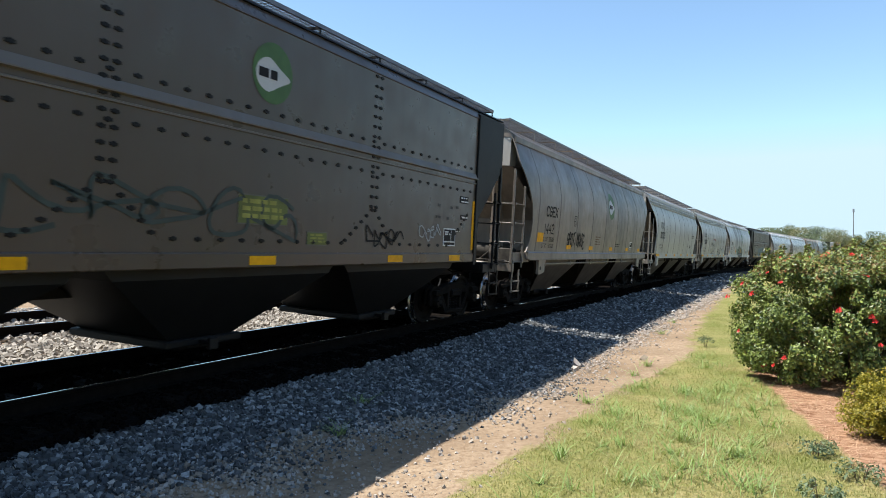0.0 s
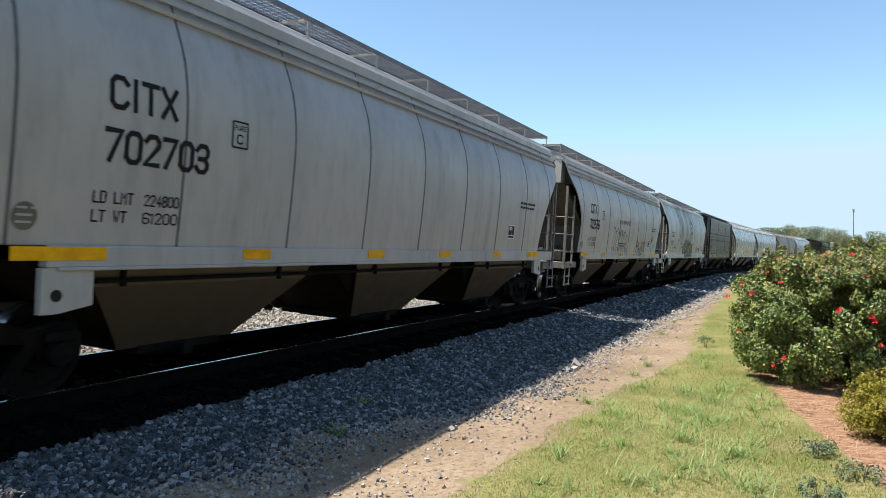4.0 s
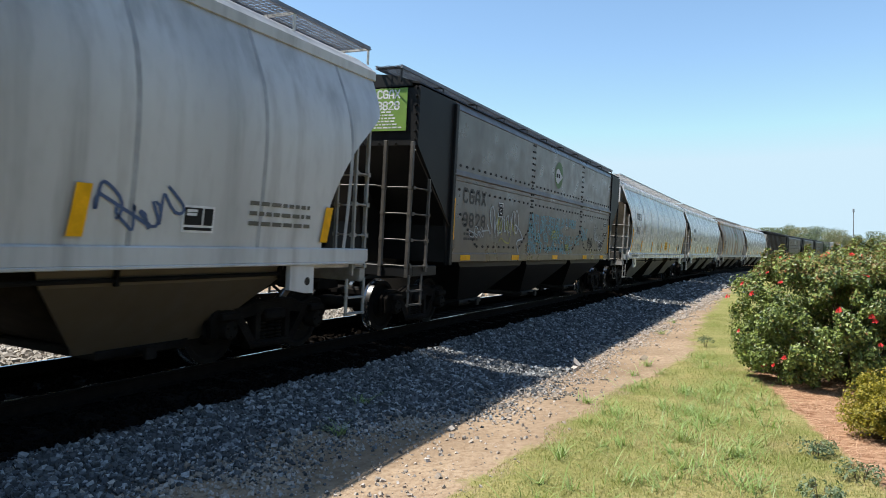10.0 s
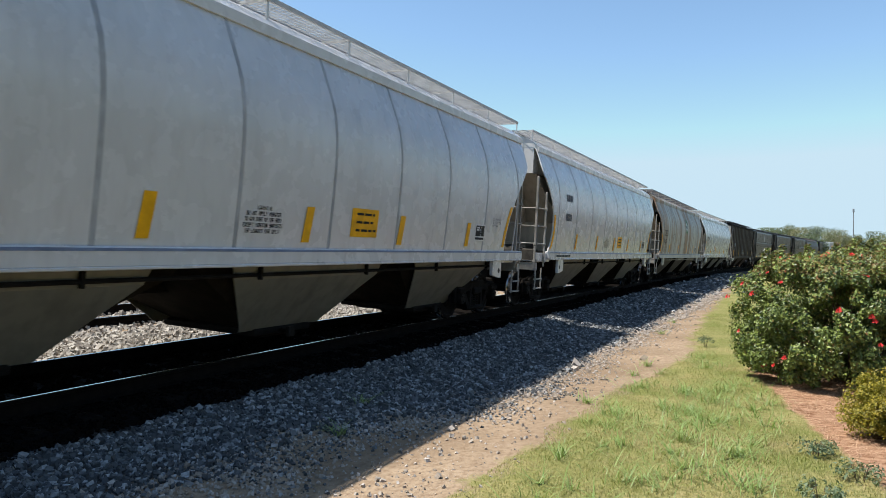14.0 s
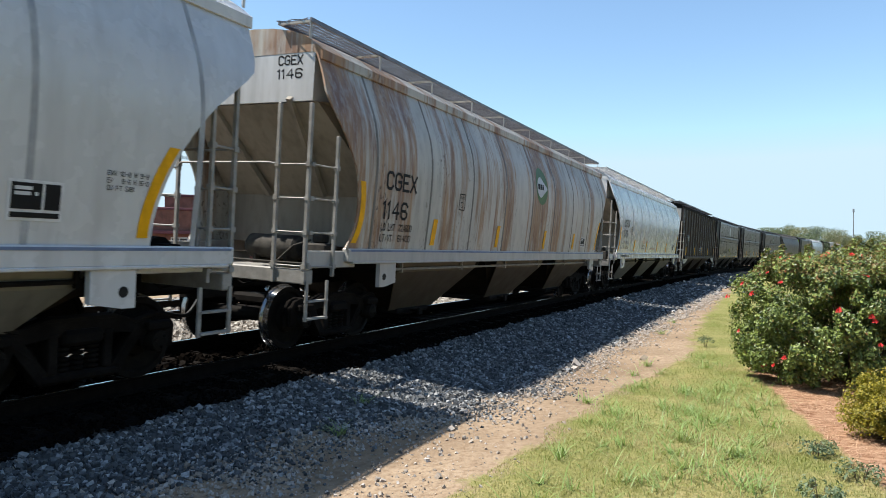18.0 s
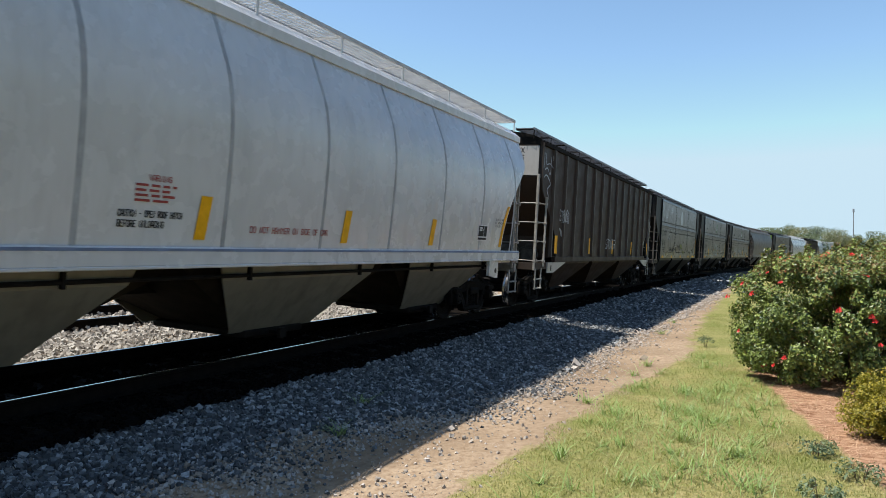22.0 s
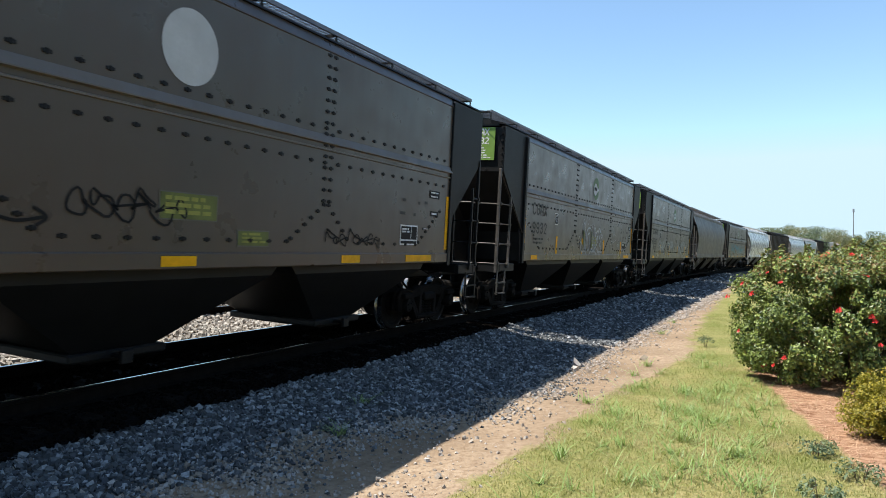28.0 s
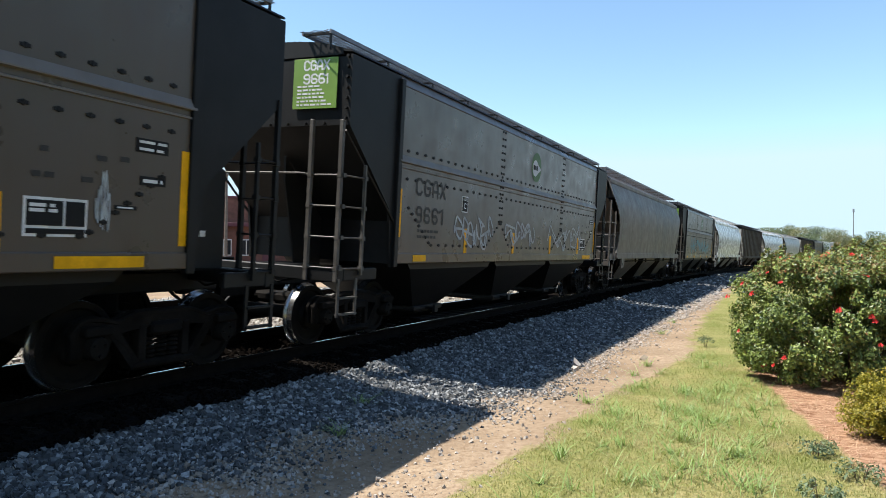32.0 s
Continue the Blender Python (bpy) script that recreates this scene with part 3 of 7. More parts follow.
def side_frame_mesh():
    f = Form()
    arch = [(-1.12, 0.36), (-1.12, 0.62), (-0.98, 0.72), (-0.62, 0.66), (-0.36, 0.76), (0.36, 0.76), (0.62, 0.66), (0.98, 0.72), (1.12, 0.62), (1.12, 0.36),
            (1.02, 0.36), (0.98, 0.55), (0.78, 0.57), (0.72, 0.4), (0.66, 0.56), (0.3, 0.6), (-0.3, 0.6), (-0.66, 0.56), (-0.72, 0.4), (-0.78, 0.57), (-0.98, 0.55), (-1.02, 0.36)]
    f.slab(arch, "y", -0.07, 0.07)
    for s in (-1, 1):
        f.slab([(s * 0.74, 0.58), (s * 0.6, 0.6), (s * 0.3, 0.2), (s * 0.42, 0.16)], "y", -0.075, 0.075)
        f.box(s * 0.3 - 0.05, s * 0.3 + 0.05, -0.08, 0.08, 0.24, 0.64, 0.015)
    f.box(-0.42, 0.42, -0.09, 0.09, 0.15, 0.25, 0.03)
    for x in (-0.16, 0.0, 0.16):
        for i in range(5):
            f.lathe([(0.25 + i * 0.05, 0.045), (0.265 + i * 0.05, 0.068), (0.285 + i * 0.05, 0.068), (0.295 + i * 0.05, 0.045)], "z", 10, (x, 0, 0))
    # rolled rims along the casting's top and over the bearings
    for y in (-0.05, 0.05):
        f.pipe([(x, y, z) for x, z in ((-1.12, 0.36), (-1.13, 0.6), (-1.06, 0.7), (-0.95, 0.735), (-0.8, 0.725), (-0.62, 0.68), (-0.36, 0.76), (0.36, 0.76), (0.62, 0.68), (0.8, 0.725), (0.95, 0.735), (1.06, 0.7), (1.13, 0.6), (1.12, 0.36))], 0.03, 6)
        for s in (-1, 1):
            f.pipe([(x * s, y, z) for x, z in ((0.7, 0.56), (0.52, 0.42), (0.38, 0.2), (0.25, 0.17))], 0.03, 6)
    return f.mesh("side_frame", smooth=True)


def bolster_mesh():
    f = Form()
    f.box(-0.22, 0.22, -1.12, 1.12, 0.5, 0.66, 0.04)
    f.rod((0, 0, 0.64), (0, 0, 0.86), 0.2, 16)
    for s in (-1, 1):
        f.box(s * 0.42 - 0.05, s * 0.42 + 0.05, -0.9, 0.9, 0.36, 0.5, 0.02)
        for y in (-0.72, 0.72):
            f.box(s * 0.42 - 0.06, s * 0.42 + 0.06, y - 0.06, y + 0.06, 0.3, 0.62, 0.02)
    return f.mesh("truck_bolster")


def wheelset_mesh():
    """Axle, two wheels and the bearing caps, turning together about y."""
    f = Form()
    f.lathe([(-1.1, 0.07), (-0.86, 0.08), (-0.8, 0.1), (0.8, 0.1), (0.86, 0.08), (1.1, 0.07)], "y", 12)
    n_dark = len(f.f)
    for s in (-1, 1):
        f.lathe([(s * 0.665, 0.10), (s * 0.68, 0.19), (s * 0.73, 0.21), (s * 0.74, 0.37), (s * 0.68, 0.41), (s * 0.68, 0.478), (s * 0.705, 0.485)], "y", 32)
        f.lathe([(s * 0.735, 0.456), (s * 0.815, 0.448), (s * 0.822, 0.44), (s * 0.822, 0.385), (s * 0.79, 0.36), (s * 0.775, 0.22), (s * 0.83, 0.19), (s * 0.84, 0.12), (s * 0.84, 0.09)], "y", 32)
        f.lathe([(s * 0.97, 0.1), (s * 0.98, 0.125), (s * 1.12, 0.125), (s * 1.16, 0.11), (s * 1.165, 0.04)], "y", 16)
        for i in range(3):
            a = 2 * math.pi * i / 3
            f.rod((math.cos(a) * 0.07, s * 1.15, math.sin(a) * 0.07), (math.cos(a) * 0.07, s * 1.185, math.sin(a) * 0.07), 0.02, 6)
    n_all = len(f.f)
    for s in (-1, 1):
        f.lathe([(s * 0.703, 0.487), (s * 0.722, 0.477), (s * 0.737, 0.460), (s * 0.8175, 0.4505), (s * 0.815, 0.4485), (s * 0.71, 0.44), (s * 0.703, 0.487)], "y", 32, cap=False)
    me = f.mesh("wheelset", WHEEL, True)
    me.materials.append(TREAD)
    for i, p in enumerate(me.polygons):
        p.material_index = 1 if i >= n_all else 0
    return me


def hanger_mesh():
    """A bearing adapter over one axle box."""
    f = Form()
    f.box(-0.16, 0.16, -0.1, 0.1, 0.57, 0.67, 0.02)
    return f.mesh("bearing_adapter")


def ladder(name, root, mat, stiles, rungs, r=0.014, w=0.045):
    """Two upright stiles given as (x, y, z0, z1) and rungs at heights between them."""
    f = Form()
    for x, y, z0, z1 in stiles:
        f.box(x - w / 2, x + w / 2, y - w / 2, y + w / 2, z0, z1, 0.006)
    (xa, ya, _, _), (xb, yb, _, _) = stiles[0], stiles[-1]
    for z in rungs:
        f.rod((xa, ya, z), (xb, yb, z), r, 6)
        for x, y in ((xa, ya), (xb, yb)):
            f.box(x - 0.035, x + 0.035, y - 0.035, y + 0.035, z - 0.03, z + 0.03)
    return f


def coupler_mesh(s, x0, x1):
    f = Form()
    f.box(min(s * x0, s * (x1 - 0.18)), max(s * x0, s * (x1 - 0.18)), -0.07, 0.07, 0.8, 0.96, 0.02)
    f.slab([(s * (x1 - 0.3), -0.16), (s * (x1 - 0.3), 0.16), (s * (x1 - 0.02), 0.18), (s * (x1 + 0.07), 0.08), (s * (x1 - 0.06), 0.02), (s * (x1 - 0.1), -0.06), (s * (x1 + 0.05), -0.1), (s * (x1 + 0.02), -0.17)], "z", 0.74, 1.02)
    f.rod((s * (x1 - 0.06), 0.1, 0.7), (s * (x1 - 0.06), 0.1, 1.06), 0.04)
    f.pipe([(s * (x0 + 0.05), -0.75, 1.02), (s * (x0 + 0.1), -0.4, 0.94), (s * (x0 + 0.1), -0.1, 1.08)], 0.015, 6)
    return f.mesh("coupler")


def hose_mesh(s, x0, x1):
    f = Form()
    pts = [(s * (x0 + (x1 - x0 + 0.05) * k), 0.32, 0.86 - 0.42 * math.sin(math.pi * k * 0.5)) for k in [i / 6 for i in range(7)]]
    return f.pipe([(s * (x0 - 0.2), 0.32, 0.9)] + pts, 0.025, 8).mesh("air_hose", smooth=True)


def brake_wheel_mesh():
    f = Form()
    n, r = 20, 0.27
    for i in range(n):
        a, b = 2 * math.pi * i / n, 2 * math.pi * (i + 1) / n
        f.rod((0, r * math.cos(a), r * math.sin(a)), (0, r * math.cos(b), r * math.sin(b)), 0.018, 6)
    for i in range(5):
        a = 2 * math.pi * i / 5
        f.rod((0, 0, 0), (0, r * math.cos(a), r * math.sin(a)), 0.014, 6)
    f.rod((-0.1, 0, 0), (0.03, 0, 0), 0.05, 10)
    return f.mesh("brake_wheel")


# ----- markings -----
def on_side(side, pts, x0, z0, eps=0.008, slope=0.0):
    return [(x0 + u, -(curve_at(side, z0 + v + slope * u) + eps), z0 + v + slope * u) for u, v in pts]


# block letters as strokes on a grid four wide and six high
GLYPHS = {
    "A": "00 04 16 36 44 40/02 42", "B": "00 06 36 45 44 33 03/33 42 41 30 00", "C": "45 36 16 05 01 10 30 41", "D": "00 06 36 45 41 30 00", "E": "46 06 00 40/03 33", "F": "46 06 00/03 33",
    "G": "45 36 16 05 01 10 30 41 43 23", "H": "00 06/40 46/03 43", "I": "20 26", "J": "46 41 30 10 01", "K": "00 06/46 03 40", "L": "06 00 40", "M": "00 06 23 46 40", "N": "00 06 40 46",
    "O": "01 05 16 36 45 41 30 10 01", "P": "00 06 36 45 44 33 03", "R": "00 06 36 45 44 33 03/23 40", "S": "45 36 16 05 04 13 33 42 41 30 10 01", "T": "06 46/26 20", "U": "06 01 10 30 41 46",
    "V": "06 20 46", "W": "06 10 23 30 46", "X": "00 46/06 40", "Y": "06 23 46/23 20", "0": "01 05 16 36 45 41 30 10 01", "1": "15 26 20", "2": "05 16 36 45 44 00 40",
    "3": "05 16 36 45 44 33 13/33 42 41 30 10 01", "4": "30 36 02 42", "5": "46 06 03 33 42 41 30 10 01", "6": "45 36 16 05 01 10 30 41 42 33 03", "7": "06 46 10",
    "8": "13 04 05 16 36 45 44 33 13 02 01 10 30 41 42 33", "9": "01 10 30 41 45 36 16 05 04 13 43", "-": "13 33", ".": "20 21"}


def letter_lines(body, wide, high, loose=0.0, rnd=None, gap=1.7):
    """For each letter the strokes of a line of print, in metres from its lower left corner."""
    widths = [1.2 if c in "I1." else 4.0 for c in body]
    unit_w = wide / (sum(widths) + gap * (len(body) - 1))
    out, x = [], 0.0
    for c, w in zip(body, widths):
        strokes = []
        if c in GLYPHS:
            tip, drop = (rnd.uniform(-0.12, 0.12), rnd.uniform(-0.12, 0.12)) if loose else (0, 0)
            for line in GLYPHS[c].split("/"):
                pts = []
                for q in line.split():
                    u, v = int(q[0]) - (1.4 if w < 2 else 0), int(q[1])
                    if loose:
                        u, v = u + rnd.uniform(-1, 1) * loose, v + rnd.uniform(-1, 1) * loose * 1.2
                    pts.append((x + u * unit_w + tip * v / 6 * high, v / 6 * high + drop * high))
                strokes.append(pts)
        out.append(strokes)
        x += (w + gap) * unit_w
    return out


def rounded_path(pts, turns=4):
    """The points joined by a smooth curve."""
    path = []
    for i in range(len(pts) - 1):
        p0, p1, p2, p3 = pts[max(i - 1, 0)], pts[i], pts[i + 1], pts[min(i + 2, len(pts) - 1)]
        for k in range(turns):
            t = k / turns
            path.append(tuple(0.5 * (2 * b + (c - a) * t + (2 * a - 5 * b + 4 * c - d) * t * t + (3 * b - a - 3 * c + d) * t ** 3) for a, b, c, d in zip(p0, p1, p2, p3)))
    path.append(pts[-1])
    return path


def paint_strokes(f, place, strokes, w, eps, rounded=False):
    """Adds painted strokes of width w, each in one strip; place(u, v, eps) puts a point on its surface."""
    for k, pts in enumerate(strokes):
        path = rounded_path(pts) if rounded else list(pts)
        n = len(path)
        rows = []
        for i, (x, z) in enumerate(path):
            ax, az = path[max(i - 1, 0)]
            bx, bz = path[min(i + 1, n - 1)]
            ta, tb = (x - ax, z - az), (bx - x, bz - z)
            la, lb = math.hypot(*ta) or 1, math.hypot(*tb) or 1
            ta = (ta[0] / la, ta[1] / la) if i else (tb[0] / lb, tb[1] / lb)
            tb = (tb[0] / lb, tb[1] / lb) if i < n - 1 else ta
            tx, tz = ta[0] + tb[0], ta[1] + tb[1]
            l = math.hypot(tx, tz)
            tx, tz = (tx / l, tz / l) if l > 0.2 else tb
            wide = w / 2 * min(1.5, 1 / max(0.5, abs(tx * tb[0] + tz * tb[1])))
            if i == 0 or i == n - 1:
                out = -1 if i == 0 else 1
                tips = [(0.5, 0.0)] if not rounded else [(0.0, 0.0), (0.3, 0.9), (0.45, 0.55)]
                tips = [(q, 1.0) if not rounded else (q, g or 1.0) for q, g in tips]
                for q, g in (reversed(tips) if i == 0 else tips):
                    cx, cz = x + out * tx * w * q, z + out * tz * w * q
                    rows.append((cx - tz * wide * g, cz + tx * wide * g, cx + tz * wide * g, cz - tx * wide * g))
            else:
                rows.append((x - tz * wide, z + tx * wide, x + tz * wide, z - tx * wide))
        e = eps + k * 0.0006
        vs = []
        for p, q, r, s in rows:
            vs += [place(p, q, e), place((p + r) / 2, (q + s) / 2, e), place(r, s, e)]
        f.add(vs, [(3 * i + j, 3 * i + j + 1, 3 * i + j + 4, 3 * i + j + 3) for i in range(len(rows) - 1) for j in (0, 1)])
    return f


def side_text(root, side, body, x, z, high, mat, width=None, name="lettering", bold=0.004, loose=0.0, seed=1, weight=None):
    """Stencilled block print on a car's side; loose makes it hand-sprayed. Tall letters are parts of their own."""
    rnd = random.Random(seed)
    body = body.upper()
    wide = width or high * 0.62 * len(body)
    w = high * (weight or 0.15 + bold * 6)
    def place(u, v, eps):
        return (x + u, -(curve_at(side, z + v) + eps), z + v)
    letters = letter_lines(body, wide, high, loose, rnd)
    runs = [[s] for s in letters] if high > 0.17 else [letters]
    for run in runs:
        f = Form()
        for strokes in run:
            paint_strokes(f, place, strokes, w, 0.007, bool(loose))
        if f.v:
            ob = part(name, f.mesh(name, tidy=False), mat, root)
            if high <= 0.17:
                ob["kind"] = "stuff"


def fat_letter(root, side, ch, x0, x1, z0, z1, rim_mat, fill_mat, glint_mat, thick, seed, rim=0.16, eps=0.009, step=0.0):
    """One swollen sprayed letter: dark rim, flat fill, a pale lip along its strokes."""
    rnd = random.Random(seed)
    strokes = letter_lines(ch, x1 - x0, z1 - z0, 0.25, rnd)[0]
    if ch in "I1":
        strokes = [[((x1 - x0) / 2, 0.0), ((x1 - x0) / 2, z1 - z0)]]
    def place(u, v, e):
        z = max(1.29, z0 + v)
        return (x0 + u, -(curve_at(side, z) + e), z)
    for name, w, mat, e in (("graffiti_rim", thick + rim, rim_mat, eps + step), ("graffiti_fill", thick, fill_mat, eps + step + 0.0035)):
        f = paint_strokes(Form(), place, strokes, w, e, True)
        part(name, f.mesh(name, tidy=False), mat, root)
    if glint_mat:
        lip = [[(u - thick * 0.32, v + thick * 0.2) for u, v in pts] for pts in strokes[:1]]
        f = paint_strokes(Form(), place, lip, 0.03, eps + step + 0.007, True)
        part("graffiti_glint", f.mesh("graffiti_glint", tidy=False), glint_mat, root)


def free_line(root, side, pts, w, mat, name="graffiti", turns=5):
    """One sprayed line, rounded through a few turning points."""
    path = rounded_path(pts, turns)
    f = Form()
    stroke(f, side, path, w)
    return part(name, f.mesh(name, tidy=False), mat, root)


def side_patch(root, side, x0, x1, z0, z1, mat, name, steps=6, lean=0.0, eps=0.006):
    """A thin sheet stuck on the side; lean shifts its top along the car."""
    f, rows = Form(), []
    for j in range(steps + 1):
        z = z0 + (z1 - z0) * j / steps
        dx = lean * j / steps
        rows.append([(x0 + dx, -(curve_at(side, z) + eps), z), (x1 + dx, -(curve_at(side, z) + eps), z), (x1 + dx, -(curve_at(side, z) + eps - 0.004), z), (x0 + dx, -(curve_at(side, z) + eps - 0.004), z)])
    return part(name, f.loft(rows).mesh(name), mat, root)


def side_disc(root, side, x, z, rx, rz, mat, name, eps=0.006, n=36):
    f = Form()
    vs = [(x, -(curve_at(side, z) + eps), z)]
    for q in (0.5, 1.0):
        vs += [(x + rx * q * math.cos(2 * math.pi * i / n), -(curve_at(side, z + rz * q * math.sin(2 * math.pi * i / n)) + eps), z + rz * q * math.sin(2 * math.pi * i / n)) for i in range(n)]
    fs = [(0, 1 + i, 1 + (i + 1) % n) for i in range(n)] + [(1 + i, 1 + n + i, 1 + n + (i + 1) % n, 1 + (i + 1) % n) for i in range(n)]
    return part(name, f.add(vs, fs).mesh(name, tidy=False), mat, root)


def stroke(f, side, pts, w, eps=0.01):
    """A painted line of width w along (x, z) points."""
    n = len(pts)
    lo, hi = [], []
    for i, (x, z) in enumerate(pts):
        a, b = pts[max(i - 1, 0)], pts[min(i + 1, n - 1)]
        dx, dz = b[0] - a[0], b[1] - a[1]
        l = math.hypot(dx, dz) or 1
        nx, nz = -dz / l * w / 2, dx / l * w / 2
        lo.append((x + nx, -(curve_at(side, z + nz) + eps), z + nz))
        hi.append((x - nx, -(curve_at(side, z - nz) + eps), z - nz))
    f.add(lo + hi, [(i, i + 1, n + i + 1, n + i) for i in range(n - 1)])


def scrawl(root, side, x0, x1, z0, z1, letters, w, mat, seed, name="graffiti"):
    """A line of loose spray-can loops, no word in it."""
    rnd = random.Random(seed)
    f = Form()
    step = (x1 - x0) / letters
    line = []
    for k in range(letters):
        cx, hz = x0 + step * (k + 0.5), (z1 - z0) / 2
        pts, a0 = [], rnd.uniform(0, 6.28)
        turns, bx, bz = rnd.uniform(0.6, 1.2), rnd.uniform(0.35, 0.62) * step, hz * rnd.uniform(0.7, 1.05)
        ph = rnd.uniform(0, 6.28)
        for i in range(18):
            a = a0 + turns * 6.28 * i / 17
            pts.append((cx + bx * math.cos(a) + 0.15 * step * math.sin(2 * a + ph), z0 + hz + bz * math.sin(a) * math.cos(0.6 * a + ph) + 0.1 * hz * math.cos(3 * a)))
        line += pts
    stroke(f, side, line, w)
    return part(name, f.mesh(name, tidy=False), mat, root)


def bars(root, side, x0, x1, zs, high, mat, name="small_print", seed=1):
    """Rows of small print too fine to read: short bars."""
    rnd = random.Random(seed)
    f = Form()
    for z in zs:
        x = x0
        end = x1 - rnd.uniform(0, 0.25) * (x1 - x0)
        while x < end:
            l = rnd.uniform(0.06, 0.2)
            f.add(on_side(side, [(0, 0), (min(l, end - x + 0.02), 0), (min(l, end - x + 0.02), high), (0, high)], x, z), [(0, 1, 2, 3)])
            x += l + 0.035
    return tagged(part(name, f.mesh(name, tidy=False), mat, root), kind="stuff")


def spec_box(root, side, x, z, wide, high, ground=BLACKMARK, edge=WHITEMARK):
    """The consolidated lube panel: a white-edged black plate in three fields."""
    side_patch(root, side, x, x + wide, z, z + high, edge, "data_panel", eps=0.007)
    b = 0.025
    side_patch(root, side, x + b, x + wide * 0.6, z + high * 0.28, z + high - b, ground, "data_field", eps=0.011)
    side_patch(root, side, x + wide * 0.6 + b, x + wide - b, z + high * 0.28, z + high - b, ground, "data_field", eps=0.011)
    side_patch(root, side, x + b, x + wide - b, z + b, z + high * 0.28 - b, ground, "data_field", eps=0.011)
    bars(root, [(k, v + 0.006) for k, v in side], x + b * 2, x + wide * 0.5, (z + high * 0.62, z + high * 0.75), 0.03, edge, seed=3)


def plate_box(root, side, x, z, size, mat=BLACKMARK):
    f = Form()
    s = size
    for pts in ([(0, 0), (s, 0)], [(s, 0), (s, s * 1.2)], [(s, s * 1.2), (0, s * 1.2)], [(0, s * 1.2), (0, 0)]):
        stroke(f, side, [(x + p, z + q) for p, q in pts], 0.02)
    part("plate_frame", f.mesh("plate_frame", tidy=False), mat, root)
    side_text(root, side, "PLATE", x + s * 0.14, z + s * 0.82, s * 0.2, mat, s * 0.72, bold=0.001)
    side_text(root, side, "C", x + s * 0.32, z + s * 0.2, s * 0.4, mat, s * 0.34, bold=0.003)


def emblem(root, side, x, z, r, disc=GREENMARK, bar=PALEDISC, drop=BLACKMARK):
    side_disc(root, side, x, z, r, r, disc, "emblem")
    f = Form()
    rim = []
    for i in range(28):
        a = 2 * math.pi * i / 28
        c, s = math.cos(a), math.sin(a)
        rim.append((x + r * (-0.2 + 0.66 * c + 0.42 * max(0.0, c) ** 6), z + r * (-0.08 + 0.56 * s * (1 - 0.35 * max(0.0, c)))))
    f.add([(p, -(curve_at(side, q) + 0.010), q) for p, q in [(x - r * 0.2, z - r * 0.08)] + rim], [(0, 1 + i, 1 + (i + 1) % 28) for i in range(28)])
    part("emblem_leaf", f.mesh("emblem_leaf", tidy=False), bar, root, "pale pointed leaf shape")
    bars(root, [(k, w + 0.006) for k, w in side], x - r * 0.72, x + r * 0.42, (z - r * 0.2,), r * 0.3, drop, "emblem_bar", seed=6)


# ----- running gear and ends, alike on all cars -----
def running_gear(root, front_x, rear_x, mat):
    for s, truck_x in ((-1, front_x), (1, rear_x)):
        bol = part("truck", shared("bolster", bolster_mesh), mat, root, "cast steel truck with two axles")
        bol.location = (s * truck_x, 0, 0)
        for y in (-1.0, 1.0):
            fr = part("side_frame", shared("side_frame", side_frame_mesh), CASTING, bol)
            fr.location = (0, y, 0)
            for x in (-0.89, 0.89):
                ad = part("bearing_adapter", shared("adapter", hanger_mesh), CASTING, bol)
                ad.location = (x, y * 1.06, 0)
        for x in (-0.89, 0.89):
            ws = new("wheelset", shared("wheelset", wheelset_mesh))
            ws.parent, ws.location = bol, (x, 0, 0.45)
            WHEELSETS.append(ws)


WHEELSETS = []


def centre_sill(root, hl, mat):
    f = Form()
    f.box(-hl - 0.35, hl + 0.35, -0.2, 0.2, 0.86, 1.12, 0.02)
    part("centre_sill", f.mesh("centre_sill"), mat, root)


